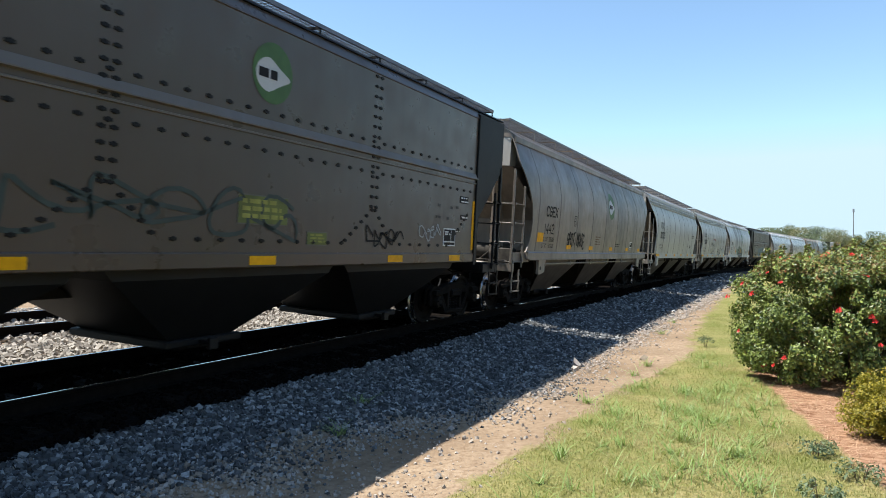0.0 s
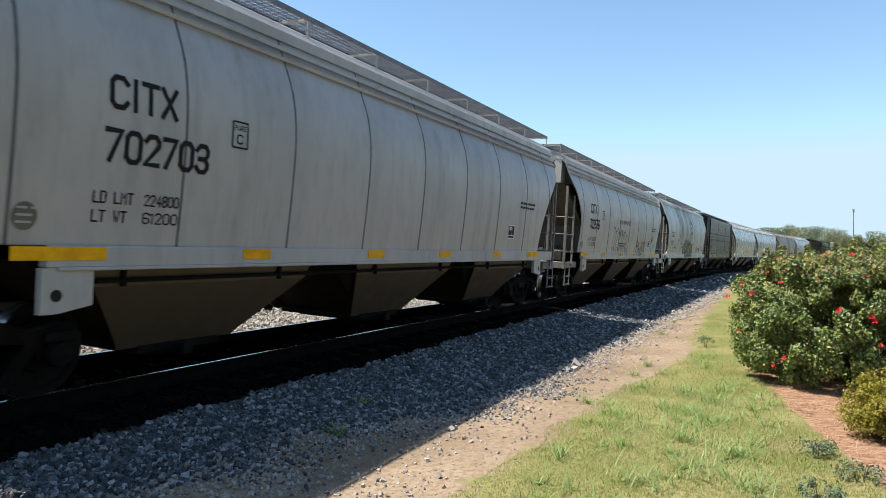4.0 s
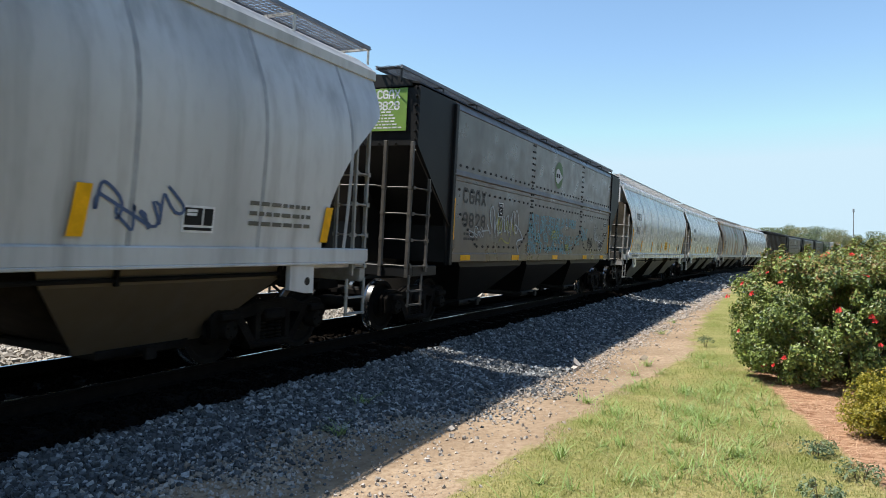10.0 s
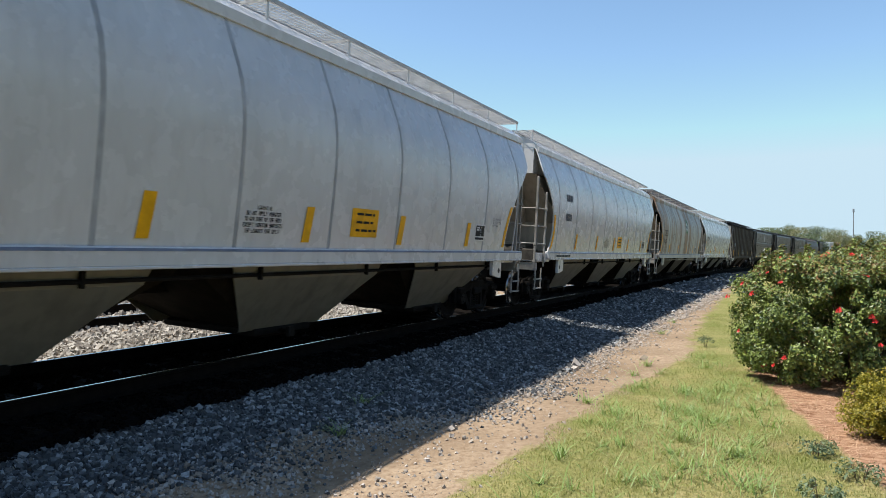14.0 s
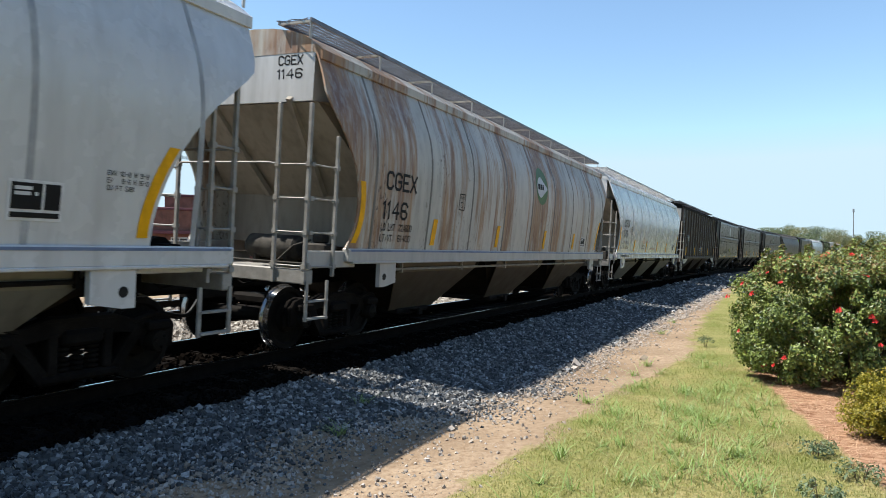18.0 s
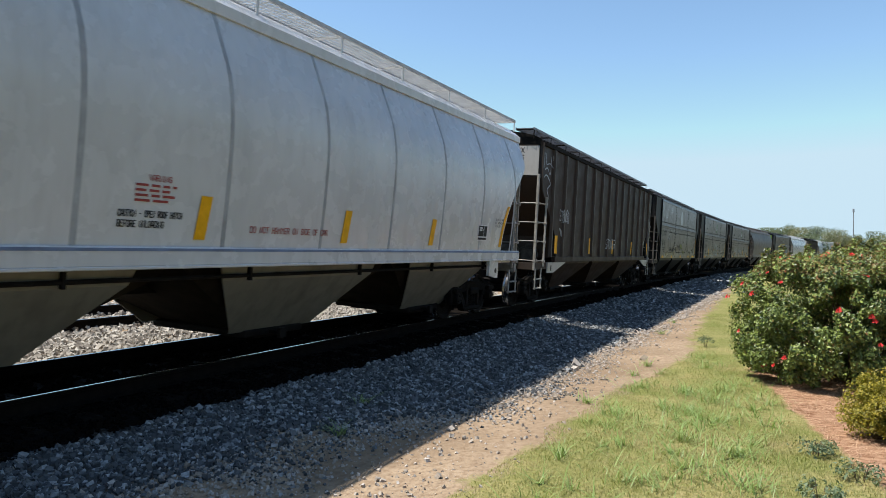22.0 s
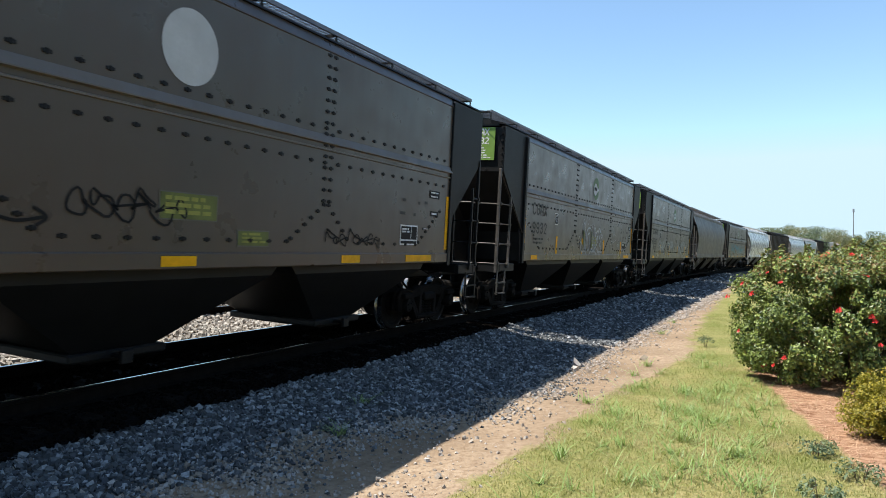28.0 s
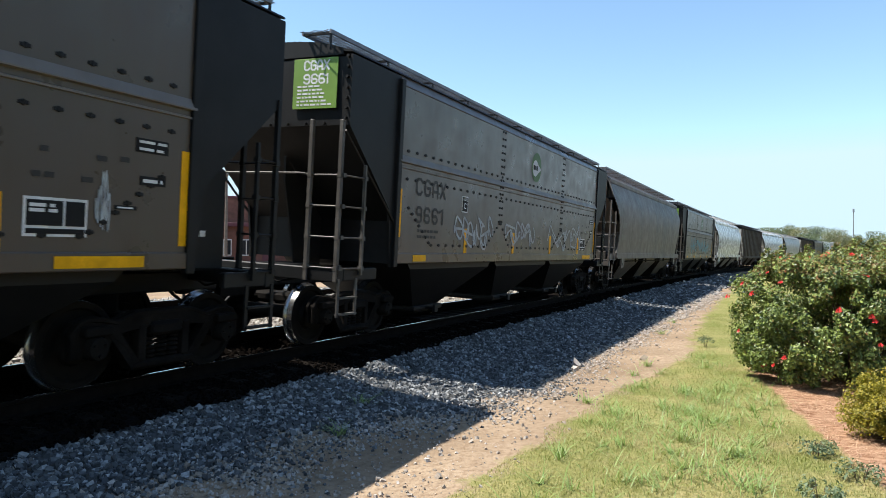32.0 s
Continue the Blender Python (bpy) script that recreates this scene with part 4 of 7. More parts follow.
def car_end(root, s, hl, half, mat, steel, zl, rungs, reach=0.42, step_mat=None, short=False, thick=0.045, edge=True, base=None):
    """Platform, corner ladders, hand rail, steps and coupler of one end; s is -1 at the front."""
    xe = hl + reach
    f = Form()
    f.box(min(s * (xe - 0.14), s * xe), max(s * (xe - 0.14), s * xe), -1.5, 1.5, 1.0, 1.2, 0.015)
    part("end_sill", f.mesh("end_sill"), base or mat, root)
    for y0, y1 in ((-1.5, -1.42), (1.42, 1.5)) if edge else ():
        f = Form()
        f.box(min(s * (hl - 0.9), s * (xe - 0.15)), max(s * (hl - 0.9), s * (xe - 0.15)), y0, y1, 1.02, 1.2, 0.012)
        part("platform_edge", f.mesh("platform_edge"), base or mat, root)
    f = Form()
    f.box(min(s * (hl - 1.0), s * (xe - 0.15)), max(s * (hl - 1.0), s * (xe - 0.15)), -0.35, 0.35, 1.13, 1.19, 0.01)
    part("end_platform", f.mesh("end_platform"), base or mat, root)
    for y in (-1, 1):
        g = ladder("ladder", root, mat, [(s * xe, y * 0.93, 1.0, rungs[0] + 0.07 if short else zl), (s * xe, y * 1.46, 1.0, zl - 0.02)], rungs, w=thick)
        part("end_ladder", g.mesh("end_ladder"), mat, root)
        g = ladder("ladder", root, mat, [(s * (xe - 0.03), y * 1.49, rungs[-1], rungs[-1] + 0.05), (s * (xe - (0.55 if s < 0 else 0.42)), y * 1.53, 1.1, rungs[0] + (0.66 if short else 0.2 if thick > 0.05 else 0.45))], rungs)
        part("side_ladder", g.mesh("side_ladder"), mat, root)
        f = Form()
        x0, x1, yy = s * (xe - 0.02), s * (xe - 0.48), y * 1.5
        for x in (x0, x1):
            f.box(x - 0.025, x + 0.025, yy - 0.012, yy + 0.012, 0.5, 1.05)
        for z in (0.52, 0.76):
            f.box(min(x0, x1), max(x0, x1), yy - 0.04, yy + 0.04, z, z + 0.025)
        part("sill_step", f.mesh("sill_step"), step_mat or mat, root)
    f = Form()
    f.pipe([(s * xe, -0.93, rungs[0]), (s * (xe + 0.06), -0.8, rungs[0] + 0.02), (s * (xe + 0.06), 0.8, rungs[0] + 0.02), (s * xe, 0.93, rungs[0])], 0.016, 6)
    part("hand_rail", f.mesh("hand_rail"), mat, root)
    part("coupler", coupler_mesh(s, hl + reach - 0.12, half), steel, root)
    part("air_hose", hose_mesh(s, hl + reach - 0.02, half), BLACKPAINT, root)


def brake_gear(root, hl, s, mat, steel, reach=0.1):
    x = s * (hl + reach - 0.12)
    f = Form()
    f.box(x - 0.05, x + 0.05, 0.42, 0.5, 1.15, 2.5, 0.01)
    f.box(x - 0.1, x + 0.12, 0.3, 0.62, 1.7, 2.25, 0.04)
    part("brake_stand", f.mesh("brake_stand"), mat, root)
    w = part("brake_wheel", shared("brake_wheel", brake_wheel_mesh), steel, root, "spoked hand-brake wheel")
    w.location = (x + s * 0.14, 0.46, 2.28)
    f = Form()
    f.rod((s * (hl - 0.75), -0.75, 1.38), (s * (hl - 0.75), 0.35, 1.38), 0.2, 14)
    f.box(s * (hl - 0.75) - 0.15, s * (hl - 0.75) + 0.15, -0.95, -0.75, 1.22, 1.5, 0.03)
    part("brake_cylinder", f.mesh("brake_cylinder"), steel, root)


def valve_mesh():
    """Air tank, control valve and pipework that stand on a front platform."""
    f = Form()
    f.lathe([(-0.62, 0.04), (-0.6, 0.14), (-0.54, 0.19), (0.34, 0.19), (0.4, 0.14), (0.42, 0.04)], "y", 14, (0, 0, 0.27))
    for y in (-0.4, 0.2):
        f.box(-0.14, 0.14, y - 0.03, y + 0.03, 0.0, 0.2, 0.01)
    f.box(-0.16, 0.14, -1.15, -0.78, 0.02, 0.36, 0.03)
    f.box(-0.1, 0.08, -1.06, -0.86, 0.35, 0.5, 0.03)
    f.rod((-0.01, -1.2, 0.2), (-0.01, -0.7, 0.2), 0.07, 10)
    f.pipe([(0.05, -0.8, 0.12), (0.05, -0.68, 0.1), (0.02, -0.62, 0.2)], 0.022, 6)
    f.pipe([(-0.12, -1.0, 0.05), (-0.22, -0.9, 0.04), (-0.24, 0.5, 0.04), (-0.2, 0.9, 0.03)], 0.02, 6)
    f.pipe([(-0.1, -0.85, 0.4), (-0.2, -0.6, 0.3), (-0.2, -0.3, 0.05)], 0.018, 6)
    return f.mesh("brake_valve", smooth=True)


def front_equipment(root, x, z):
    part("brake_valve", shared("valve", valve_mesh), CASTING_DUSTY, root, "dusty air tank and brake control valve").location = (x, 0, z)


def walkways(root, key, hl, y, width, z, roof_z, mat, frame_mat, posts):
    for sgn in (-1, 1):
        g = part("running_board", shared(("grating", key, width), lambda: grating_mesh(2 * hl, width)), mat, root, "open-mesh roof walkway")
        g.location = (0, sgn * y, z)
    f = Form()
    for i in range(posts + 1):
        x = -hl + 0.03 + (2 * hl - 0.06) * i / posts
        for sgn in (-1, 1):
            yo, yi = sgn * (y + width / 2), sgn * (y - width / 2)
            f.box(x - 0.025, x + 0.025, min(yo, yo - sgn * 0.012), max(yo, yo - sgn * 0.012), roof_z - 0.06 if -hl + 0.2 < x < hl - 0.2 else z - 0.26, z)
            f.box(x - 0.02, x + 0.02, min(yo, yi), max(yo, yi), z - 0.035, z - 0.005)
    tagged(part("walkway_bracing", f.mesh("walkway_bracing"), frame_mat, root), kind="stuff")


def round_hopper(name, pal, ends=(9.2, 9.2), hl=8.42, seams=9):
    """A smooth-sided covered hopper with bulging plates."""
    root = empty(name)
    body, sill, dark, under = pal["body"], pal.get("sill", pal["body"]), pal.get("steel", STEEL), pal.get("under", pal["body"])
    key = ("round", hl)
    cut = pal.get("cut", ROUND_CUT)
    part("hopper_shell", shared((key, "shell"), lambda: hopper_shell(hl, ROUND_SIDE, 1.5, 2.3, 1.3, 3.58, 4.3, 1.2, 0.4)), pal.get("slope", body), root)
    for s in (-1, 1):
        part("side_plate", shared((key, "plate", s, cut[8]), lambda: side_plate(hl, ROUND_SIDE, cut, 1.5, 4.32, s, rear=ROUND_CUT_REAR)), body, root)
        f = Form()
        x0 = -hl + (1.4 if pal.get("short") else 0.45)
        f.box(x0, hl - 0.45, min(s * 1.46, s * 1.585), max(s * 1.46, s * 1.585), 1.3, 1.5, 0.015)
        f.box(x0 + 0.1, hl - 0.55, min(s * 1.5, s * 1.6), max(s * 1.5, s * 1.6), 1.275, 1.31, 0.008)
        part("side_sill", shared((key, "sill", s), lambda: f.mesh("side_sill")), sill, root)
        f = Form()
        f.slab([(s * 1.1, 4.29), (s * 1.265, 4.14), (s * 1.285, 4.15), (s * 1.285, 4.28), (s * 1.15, 4.38)], "x", -hl - 0.01, hl + 0.01)
        part("eave_rail", shared((key, "eave", s), lambda: f.mesh("eave_rail")), pal.get("eave", body), root)
        for e in (-1, 1):
            f = Form()
            px = hl - (1.61 if e < 0 or pal.get("short") else 2.02)
            f.slab([(e * (px - 0.25), 0.96), (e * (px - 0.25), 1.3), (e * (px + 0.25), 1.3), (e * (px + 0.25), 0.9), (e * (px + 0.1), 0.9)], "y", min(s * 1.5, s * 1.57), max(s * 1.5, s * 1.57))
            pad = part("jacking_pad", shared((key, "pad", s, e), lambda: f.mesh("jacking_pad")), sill, root)
            f = Form()
            f.slab([(e * (px + 0.11) + 0.055 * math.cos(q), 1.06 + 0.055 * math.sin(q)) for q in [k * math.pi / 6 for k in range(12)]], "y", min(s * 1.565, s * 1.575), max(s * 1.565, s * 1.575))
            part("jacking_hole", shared((key, "hole", s, e), lambda: f.mesh("jacking_hole")), BLACKPAINT, pad)
            f = Form()
            f.box(min(e * (hl - 0.75), e * (hl + 0.41)) if e < 0 else hl - 1.7, max(e * (hl - 0.75), e * (hl + 0.41)) if e < 0 else hl - 0.39, min(s * 1.44, s * 1.5), max(s * 1.44, s * 1.5), 1.22, 1.46, 0.012)
            if not pal.get("short"):
                part("sill_extension", shared((key, "ext", s, e), lambda: f.mesh("sill_extension")), sill, root)
    for s in (-1, 1):
        part("end_panel", shared((key, "end", s), lambda: end_panel_mesh(hl, s, 1.14, 3.57, 4.3, 0.33)), pal.get("end", body), root)
    # weld seams
    rows = [1.5 + 2.72 * j / 14 for j in range(15)]
    sw = pal.get("seam_width", 0.02)
    for i in range(seams):
        x = -hl + 1.05 + (2 * hl - 2.1) * i / (seams - 1)
        f = Form()
        f.loft([[(x - sw * 2, -(curve_at(ROUND_SIDE, z) - 0.003), z), (x - sw, -(curve_at(ROUND_SIDE, z) + 0.006), z), (x + sw, -(curve_at(ROUND_SIDE, z) + 0.006), z), (x + sw * 2, -(curve_at(ROUND_SIDE, z) - 0.003), z)] for z in rows])
        part("seam", shared((key, "seam", i, seams, sw), lambda: f.mesh("seam")), pal.get("seam", body), root)
    part("roof", shared((key, "roof"), lambda: arched_roof(hl, 1.16, 4.3, 0.36)), pal.get("roof", body), root)
    f = Form()
    f.box(-hl + 0.5, hl - 0.5, -0.33, 0.33, 4.62, 4.71, 0.03)
    for i in range(14):
        x = -hl + 0.9 + (2 * hl - 1.8) * i / 13
        f.box(x - 0.04, x + 0.04, -0.37, 0.37, 4.66, 4.7, 0.01)
    part("trough_hatch", shared((key, "hatch"), lambda: f.mesh("trough_hatch")), pal.get("roof", body), root)
    walkways(root, key, hl + 0.08, 0.82, 0.56, 4.69, 4.4, pal.get("grating", GRATING), pal.get("bracket", sill), 9)
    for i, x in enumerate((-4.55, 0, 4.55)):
        part("hopper_bay", shared((key, "bay"), lambda: bay_mesh(4.5, 1.28)), BAYSHADE, root).location = (x, 0, 0)
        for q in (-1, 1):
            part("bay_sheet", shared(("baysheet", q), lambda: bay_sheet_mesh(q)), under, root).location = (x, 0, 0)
        part("outlet_gate", shared("outlet", outlet_mesh), dark, root).location = (x, 0, 0)
    f = Form()
    f.rod((-hl + 2.0, -1.42, 1.16), (hl - 2.0, -1.42, 1.16), 0.025, 6)
    for i in range(6):
        x = -hl + 2.3 + (2 * hl - 4.6) * i / 5
        f.box(x - 0.02, x + 0.02, -1.45, -1.4, 1.1, 1.32)
    part("train_line_pipe", shared((key, "pipe"), lambda: f.mesh("train_line_pipe")), pal.get("pipe", dark), root)
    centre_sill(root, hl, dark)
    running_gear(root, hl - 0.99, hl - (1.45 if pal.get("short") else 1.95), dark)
    for s in (-1, 1):
        car_end(root, s, hl, ends[0 if s < 0 else 1], pal.get("ladder", sill), dark, 3.46, [2.53, 2.02, 1.51] if pal.get("short") else [2.62, 2.16, 1.7, 1.24], (0.29 if s < 0 else 0.0) if pal.get("short") else (0.42 if s < 0 else -0.38), pal.get("ladder", sill), pal.get("short", False), 0.065 if pal.get("short") else 0.05, pal.get("short", False))
        # thin stay that runs down the slope sheet
        for y in (-1, 1):
            f = Form()
            f.rod((s * (hl + 0.02), y * 0.75, 3.62), (s * (hl - 1.2), y * 0.55, 2.3), 0.06, 4)
            part("slope_sheet_stay", shared((key, "stay", s, y), lambda: f.mesh("slope_sheet_stay")), pal.get("slope", body), root)
    brake_gear(root, hl, 1, sill, dark, -0.1)
    front_equipment(root, -hl + 0.62, 1.19)
    return root


def end_lettering(root, hl, lines, mat, y=-0.76, z=4.1, high=0.125, wide=0.42, weight=0.19):
    """Two short lines on the end plate above the slope sheet, facing forward."""
    for k, body in enumerate(lines):
        def place(u, v, eps):
            return (-(hl - 0.003 + eps * 0.1), y + 0.25 - u, z - k * high * 1.55 + v)
        for strokes in letter_lines(body, wide, high):
            f = paint_strokes(Form(), place, strokes, high * weight, 0.01)
            part("end_lettering", f.mesh("end_lettering", tidy=False), mat, root)


def bolt_rows(root, mat):
    """Dark rows of bolt heads on the riveted cars."""
    lines = [((-6.4, 3.15), (6.4, 3.15)), ((-6.4, 2.68), (6.4, 2.68)), ((-1.2, 1.58), (1.9, 1.58)), ((-5.4, 1.58), (-2.9, 1.58)), ((3.6, 1.58), (5.4, 1.58))]
    for e in (-1, 1):
        x = 0.35 + e * 2.38
        lines += [((x - 0.07, 2.15), (x - 0.07, 4.15)), ((x + 0.07, 2.15), (x + 0.07, 4.15))]
        lines += [((x - 0.05, 2.1), (x - 0.75, 1.62)), ((x + 0.05, 2.1), (x + 0.55, 1.64)), ((e * 6.3, 2.2), (e * 5.5, 1.62))]
    for i, ((xa, za), (xb, zb)) in enumerate(lines):
        def make():
            f = Form()
            n = max(3, int(math.hypot(xb - xa, zb - za) / (0.31 if abs(za - zb) < 0.01 else 0.15)))
            for k in range(n + 1):
                x, z = xa + (xb - xa) * k / n, za + (zb - za) * k / n
                wx = 0.046
                f.box(x - wx, x + wx, -1.502, -1.485, z - 0.017, z + 0.017, 0.004)
                f.box(x - 0.012, x + 0.012, -1.506, -1.485, z - 0.026, z + 0.026, 0.004)
            return f.mesh("bolting")
        tagged(part("bolting", shared(("bolts", i), make), mat, root), kind="stuff")


def riveted_hopper(name, pal, ends=(8.8, 8.8), hl=8.15):
    """A flat-sided riveted hopper with black hooded ends."""
    root = empty(name)
    body, dark = pal["body"], pal.get("hood", BLACKPAINT)
    key = ("riv", hl)
    g = hl - 1.45
    for s in (-1, 1):
        f = Form()
        f.box(-g, g, min(s * 1.46, s * 1.49), max(s * 1.46, s * 1.49), 1.43, 4.21, 0.006)
        part("side_panel", shared((key, "panel", s), lambda: f.mesh("side_panel")), body, root)
        f = Form()
        f.slab([(s * 1.48, 2.93), (s * 1.535, 2.945), (s * 1.535, 2.96), (s * 1.495, 3.06), (s * 1.48, 3.06)], "x", -g, g)
        f.slab([(s * 1.48, 2.84), (s * 1.512, 2.85), (s * 1.512, 2.87), (s * 1.48, 2.88)], "x", -g, g)
        part("belt_rail", shared((key, "belt", s), lambda: f.mesh("belt_rail")), pal.get("belt", body), root)
        f = Form()
        f.box(-g - 0.02, g + 0.02, min(s * 1.4, s * 1.515), max(s * 1.4, s * 1.515), 1.26, 1.435, 0.01)
        part("side_sill", shared((key, "sill", s), lambda: f.mesh("side_sill")), pal.get("sill", body), root)
        f = Form()
        f.slab([(s * 1.3, 4.15), (s * 1.48, 4.18), (s * 1.505, 4.2), (s * 1.5, 4.22), (s * 1.43, 4.36), (s * 1.2, 4.4)], "x", -g, g)
        part("eave_rail", shared((key, "eave", s), lambda: f.mesh("eave_rail")), body, root)
        f = Form()
        f.slab([(s * 1.2, 4.402), (s * 1.435, 4.362), (s * 1.46, 4.365), (s * 1.45, 4.39), (s * 1.2, 4.45)], "x", -hl, hl)
        part("roof_edge", shared((key, "edge", s), lambda: f.mesh("roof_edge")), dark, root)
        for e in (-1, 1):
            f = Form()
            f.slab([(e * (g + 0.002), 1.2), (e * (g + 0.002), 4.33), (e * hl, 4.33), (e * hl, 3.3), (e * (g + 0.22), 2.15), (e * (g + 0.1), 1.2)], "y", min(s * 1.43, s * 1.47), max(s * 1.43, s * 1.47))
            part("end_hood", shared((key, "hood", s, e), lambda: f.mesh("end_hood")), dark, root, "black-painted end hood plate")
            f = Form()
            f.box(min(e * (g - 0.05), e * (g + 0.07)), max(e * (g - 0.05), e * (g + 0.07)), min(s * 1.44, s * 1.53), max(s * 1.44, s * 1.53), 1.2, 4.29, 0.015)
            part("corner_post", shared((key, "post", s, e), lambda: f.mesh("corner_post")), dark, root)
    part("hopper_shell", shared((key, "shell"), lambda: hopper_shell(hl, FLAT_SIDE, 1.25, 1.95, 1.42, 3.3, 4.3)), dark, root)
    part("roof", shared((key, "roof"), lambda: arched_roof(hl, 1.3, 4.37, 0.22)), dark, root)
    for i in range(10):
        f = Form()
        f.box(-0.55, 0.55, -0.42, 0.42, 4.55, 4.66, 0.03)
        part("roof_hatch", shared((key, "hatch"), lambda: f.mesh("roof_hatch")), dark, root).location.x = -hl + 1.0 + (2 * hl - 2.0) * i / 9
    walkways(root, key, hl + 0.12, 0.88, 0.5, 4.65, 4.45, pal.get("grating", GRATING), dark, 10)
    bolt_rows(root, pal.get("bolt", BLACKPAINT))
    for x in (-4.1, 0, 4.1):
        part("hopper_bay", shared((key, "bay"), lambda: bay_mesh(4.0, 1.36)), dark, root).location = (x, 0, 0)
        part("outlet_gate", shared("outlet", outlet_mesh), dark, root).location = (x, 0, 0)
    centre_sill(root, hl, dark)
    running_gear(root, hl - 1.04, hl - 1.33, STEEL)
    for s in (-1, 1):
        car_end(root, s, hl, ends[0 if s < 0 else 1], pal.get("ladder", dark) if s < 0 else dark, STEEL, 3.36, [2.55, 2.1, 1.65, 1.2], 0.16 if s < 0 else -0.05, thick=0.06, base=dark)
        f = Form()
        f.slab([(s * (hl - 1.43), 1.13), (s * (hl - 1.43), 1.95), (s * (hl - 0.4), 2.9), (s * (hl - 0.4), 2.5), (s * (hl - 0.75), 1.13)], "y", -0.02, 0.02)
        part("end_web", shared((key, "web", s), lambda: f.mesh("end_web")), dark, root)
        for y in (-1, 1) if s < 0 else ():
            f = Form()
            f.rod((s * (hl + 0.1), y * 1.47, 3.2), (s * (hl - 1.36), y * 1.49, 1.95), 0.022, 6)
            part("brace_strap", shared((key, "strap", s, y), lambda: f.mesh("brace_strap")), dark, root)
        f = Form()
        for k in range(9):
            y = -1.36 + 2.72 * k / 8
            f.rod((s * (hl - 0.02), y, 3.33), (s * (hl + 0.035), y, 3.33), 0.025, 6)
        for y in (-1.4, 1.4):
            for k in range(7):
                z = 3.4 + 0.9 * k / 6
                f.rod((s * (hl - 0.02), y, z), (s * (hl + 0.035), y, z), 0.025, 6)
        tagged(part("bolting", shared((key, "endbolts", s), lambda: f.mesh("bolting")), dark, root), kind="stuff")
    brake_gear(root, hl, 1, dark, STEEL)
    f = Form()
    f.box(-hl - 0.012, -hl - 0.002, -1.22, -0.42, 3.55, 4.3, 0.003)
    part("end_placard", shared((key, "placard"), lambda: f.mesh("end_placard")), pal.get("placard", GREENPANEL), root, "green lettered end panel")
    f = Form()
    rnd = random.Random(5)
    for k in range(6):
        y = -0.5
        z = 3.87 - k * 0.055
        while y > -0.85 - 0.045 * k:
            l = rnd.uniform(0.03, 0.1)
            f.box(-hl - 0.0145, -hl - 0.0125, y - l, y, z, z + 0.026)
            y -= l + 0.022
    part("placard_print", shared((key, "print"), lambda: f.mesh("placard_print")), WHITEMARK, root)
    return root


def ribbed_hopper(name, pal, ends=(9.0, 9.0), hl=8.1):
    """A brown covered hopper with upright side ribs."""
    root = empty(name)
    body, dark = pal["body"], pal.get("steel", STEEL)
    key = ("rib", hl)
    part("hopper_shell", shared((key, "shell"), lambda: hopper_shell(hl, FLAT_SIDE, 1.3, 1.9, 1.56, 3.45, 4.35)), body, root)
    for s in (-1, 1):
        part("side_plate", shared((key, "plate", s), lambda: side_plate(hl, FLAT_SIDE, BLUNT_CUT, 1.34, 4.36, s)), body, root)
        f = Form()
        f.box(-hl + 1.3, hl - 1.3, min(s * 1.42, s * 1.53), max(s * 1.42, s * 1.53), 1.2, 1.36, 0.012)
        part("side_sill", shared((key, "sill", s), lambda: f.mesh("side_sill")), body, root)
        f = Form()
        f.slab([(s * 1.1, 4.36), (s * 1.5, 4.26), (s * 1.54, 4.28), (s * 1.54, 4.36), (s * 1.3, 4.42)], "x", -hl - 0.02, hl + 0.02)
        for k in range(60):
            x = -hl + 2 * hl * k / 59
            f.rod((x, s * 1.45, 4.4), (x, s * 1.49, 4.41), 0.022, 5)
        part("eave_rail", shared((key, "eave", s), lambda: f.mesh("eave_rail")), dark, root)
        for i in range(14):
            x = -7.25 + 1.115 * i
            def make():
                g = Form()
                return g.slab([(-0.055, s * 1.485), (-0.038, s * 1.56), (0.038, s * 1.56), (0.055, s * 1.485)], "z", 1.36, 4.26).mesh("side_rib")
            part("side_rib", shared((key, "rib", s), make), pal.get("rib", body), root).location = (x, 0, 0)
    part("roof", shared((key, "roof"), lambda: arched_roof(hl, 1.46, 4.36, 0.34)), dark, root)
    for i in range(10):
        f = Form()
        f.box(-0.6, 0.6, -0.4, 0.4, 4.68, 4.78, 0.03)
        part("roof_hatch", shared((key, "hatch"), lambda: f.mesh("roof_hatch")), dark, root).location.x = -hl + 1.0 + (2 * hl - 2.0) * i / 9
    walkways(root, key, hl + 0.1, 0.95, 0.5, 4.72, 4.55, pal.get("grating", GRATING), dark, 11)
    for x in (-4.3, 0, 4.3):
        part("hopper_bay", shared((key, "bay"), lambda: bay_mesh(4.2, 1.36)), body, root).location = (x, 0, 0)
        part("outlet_gate", shared("outlet", outlet_mesh), dark, root).location = (x, 0, 0)
    centre_sill(root, hl, dark)
    running_gear(root, hl - 0.9, hl - 1.2, dark)
    for s in (-1, 1):
        car_end(root, s, hl, ends[0 if s < 0 else 1], pal.get("ladder", body), dark, 3.52, [2.75, 2.25, 1.76, 1.25], 0.28 if s < 0 else -0.05, thick=0.06, base=body)
    brake_gear(root, hl, 1, body, dark)
    front_equipment(root, -hl + 0.75, 1.19)
    f = Form()
    f.box(-hl - 0.012, -hl + 0.0, -1.35, -0.2, 3.5, 4.28, 0.003)
    part("end_placard", f.mesh("end_placard"), pal.get("placard", body), root, "faded cream end panel")
    return root


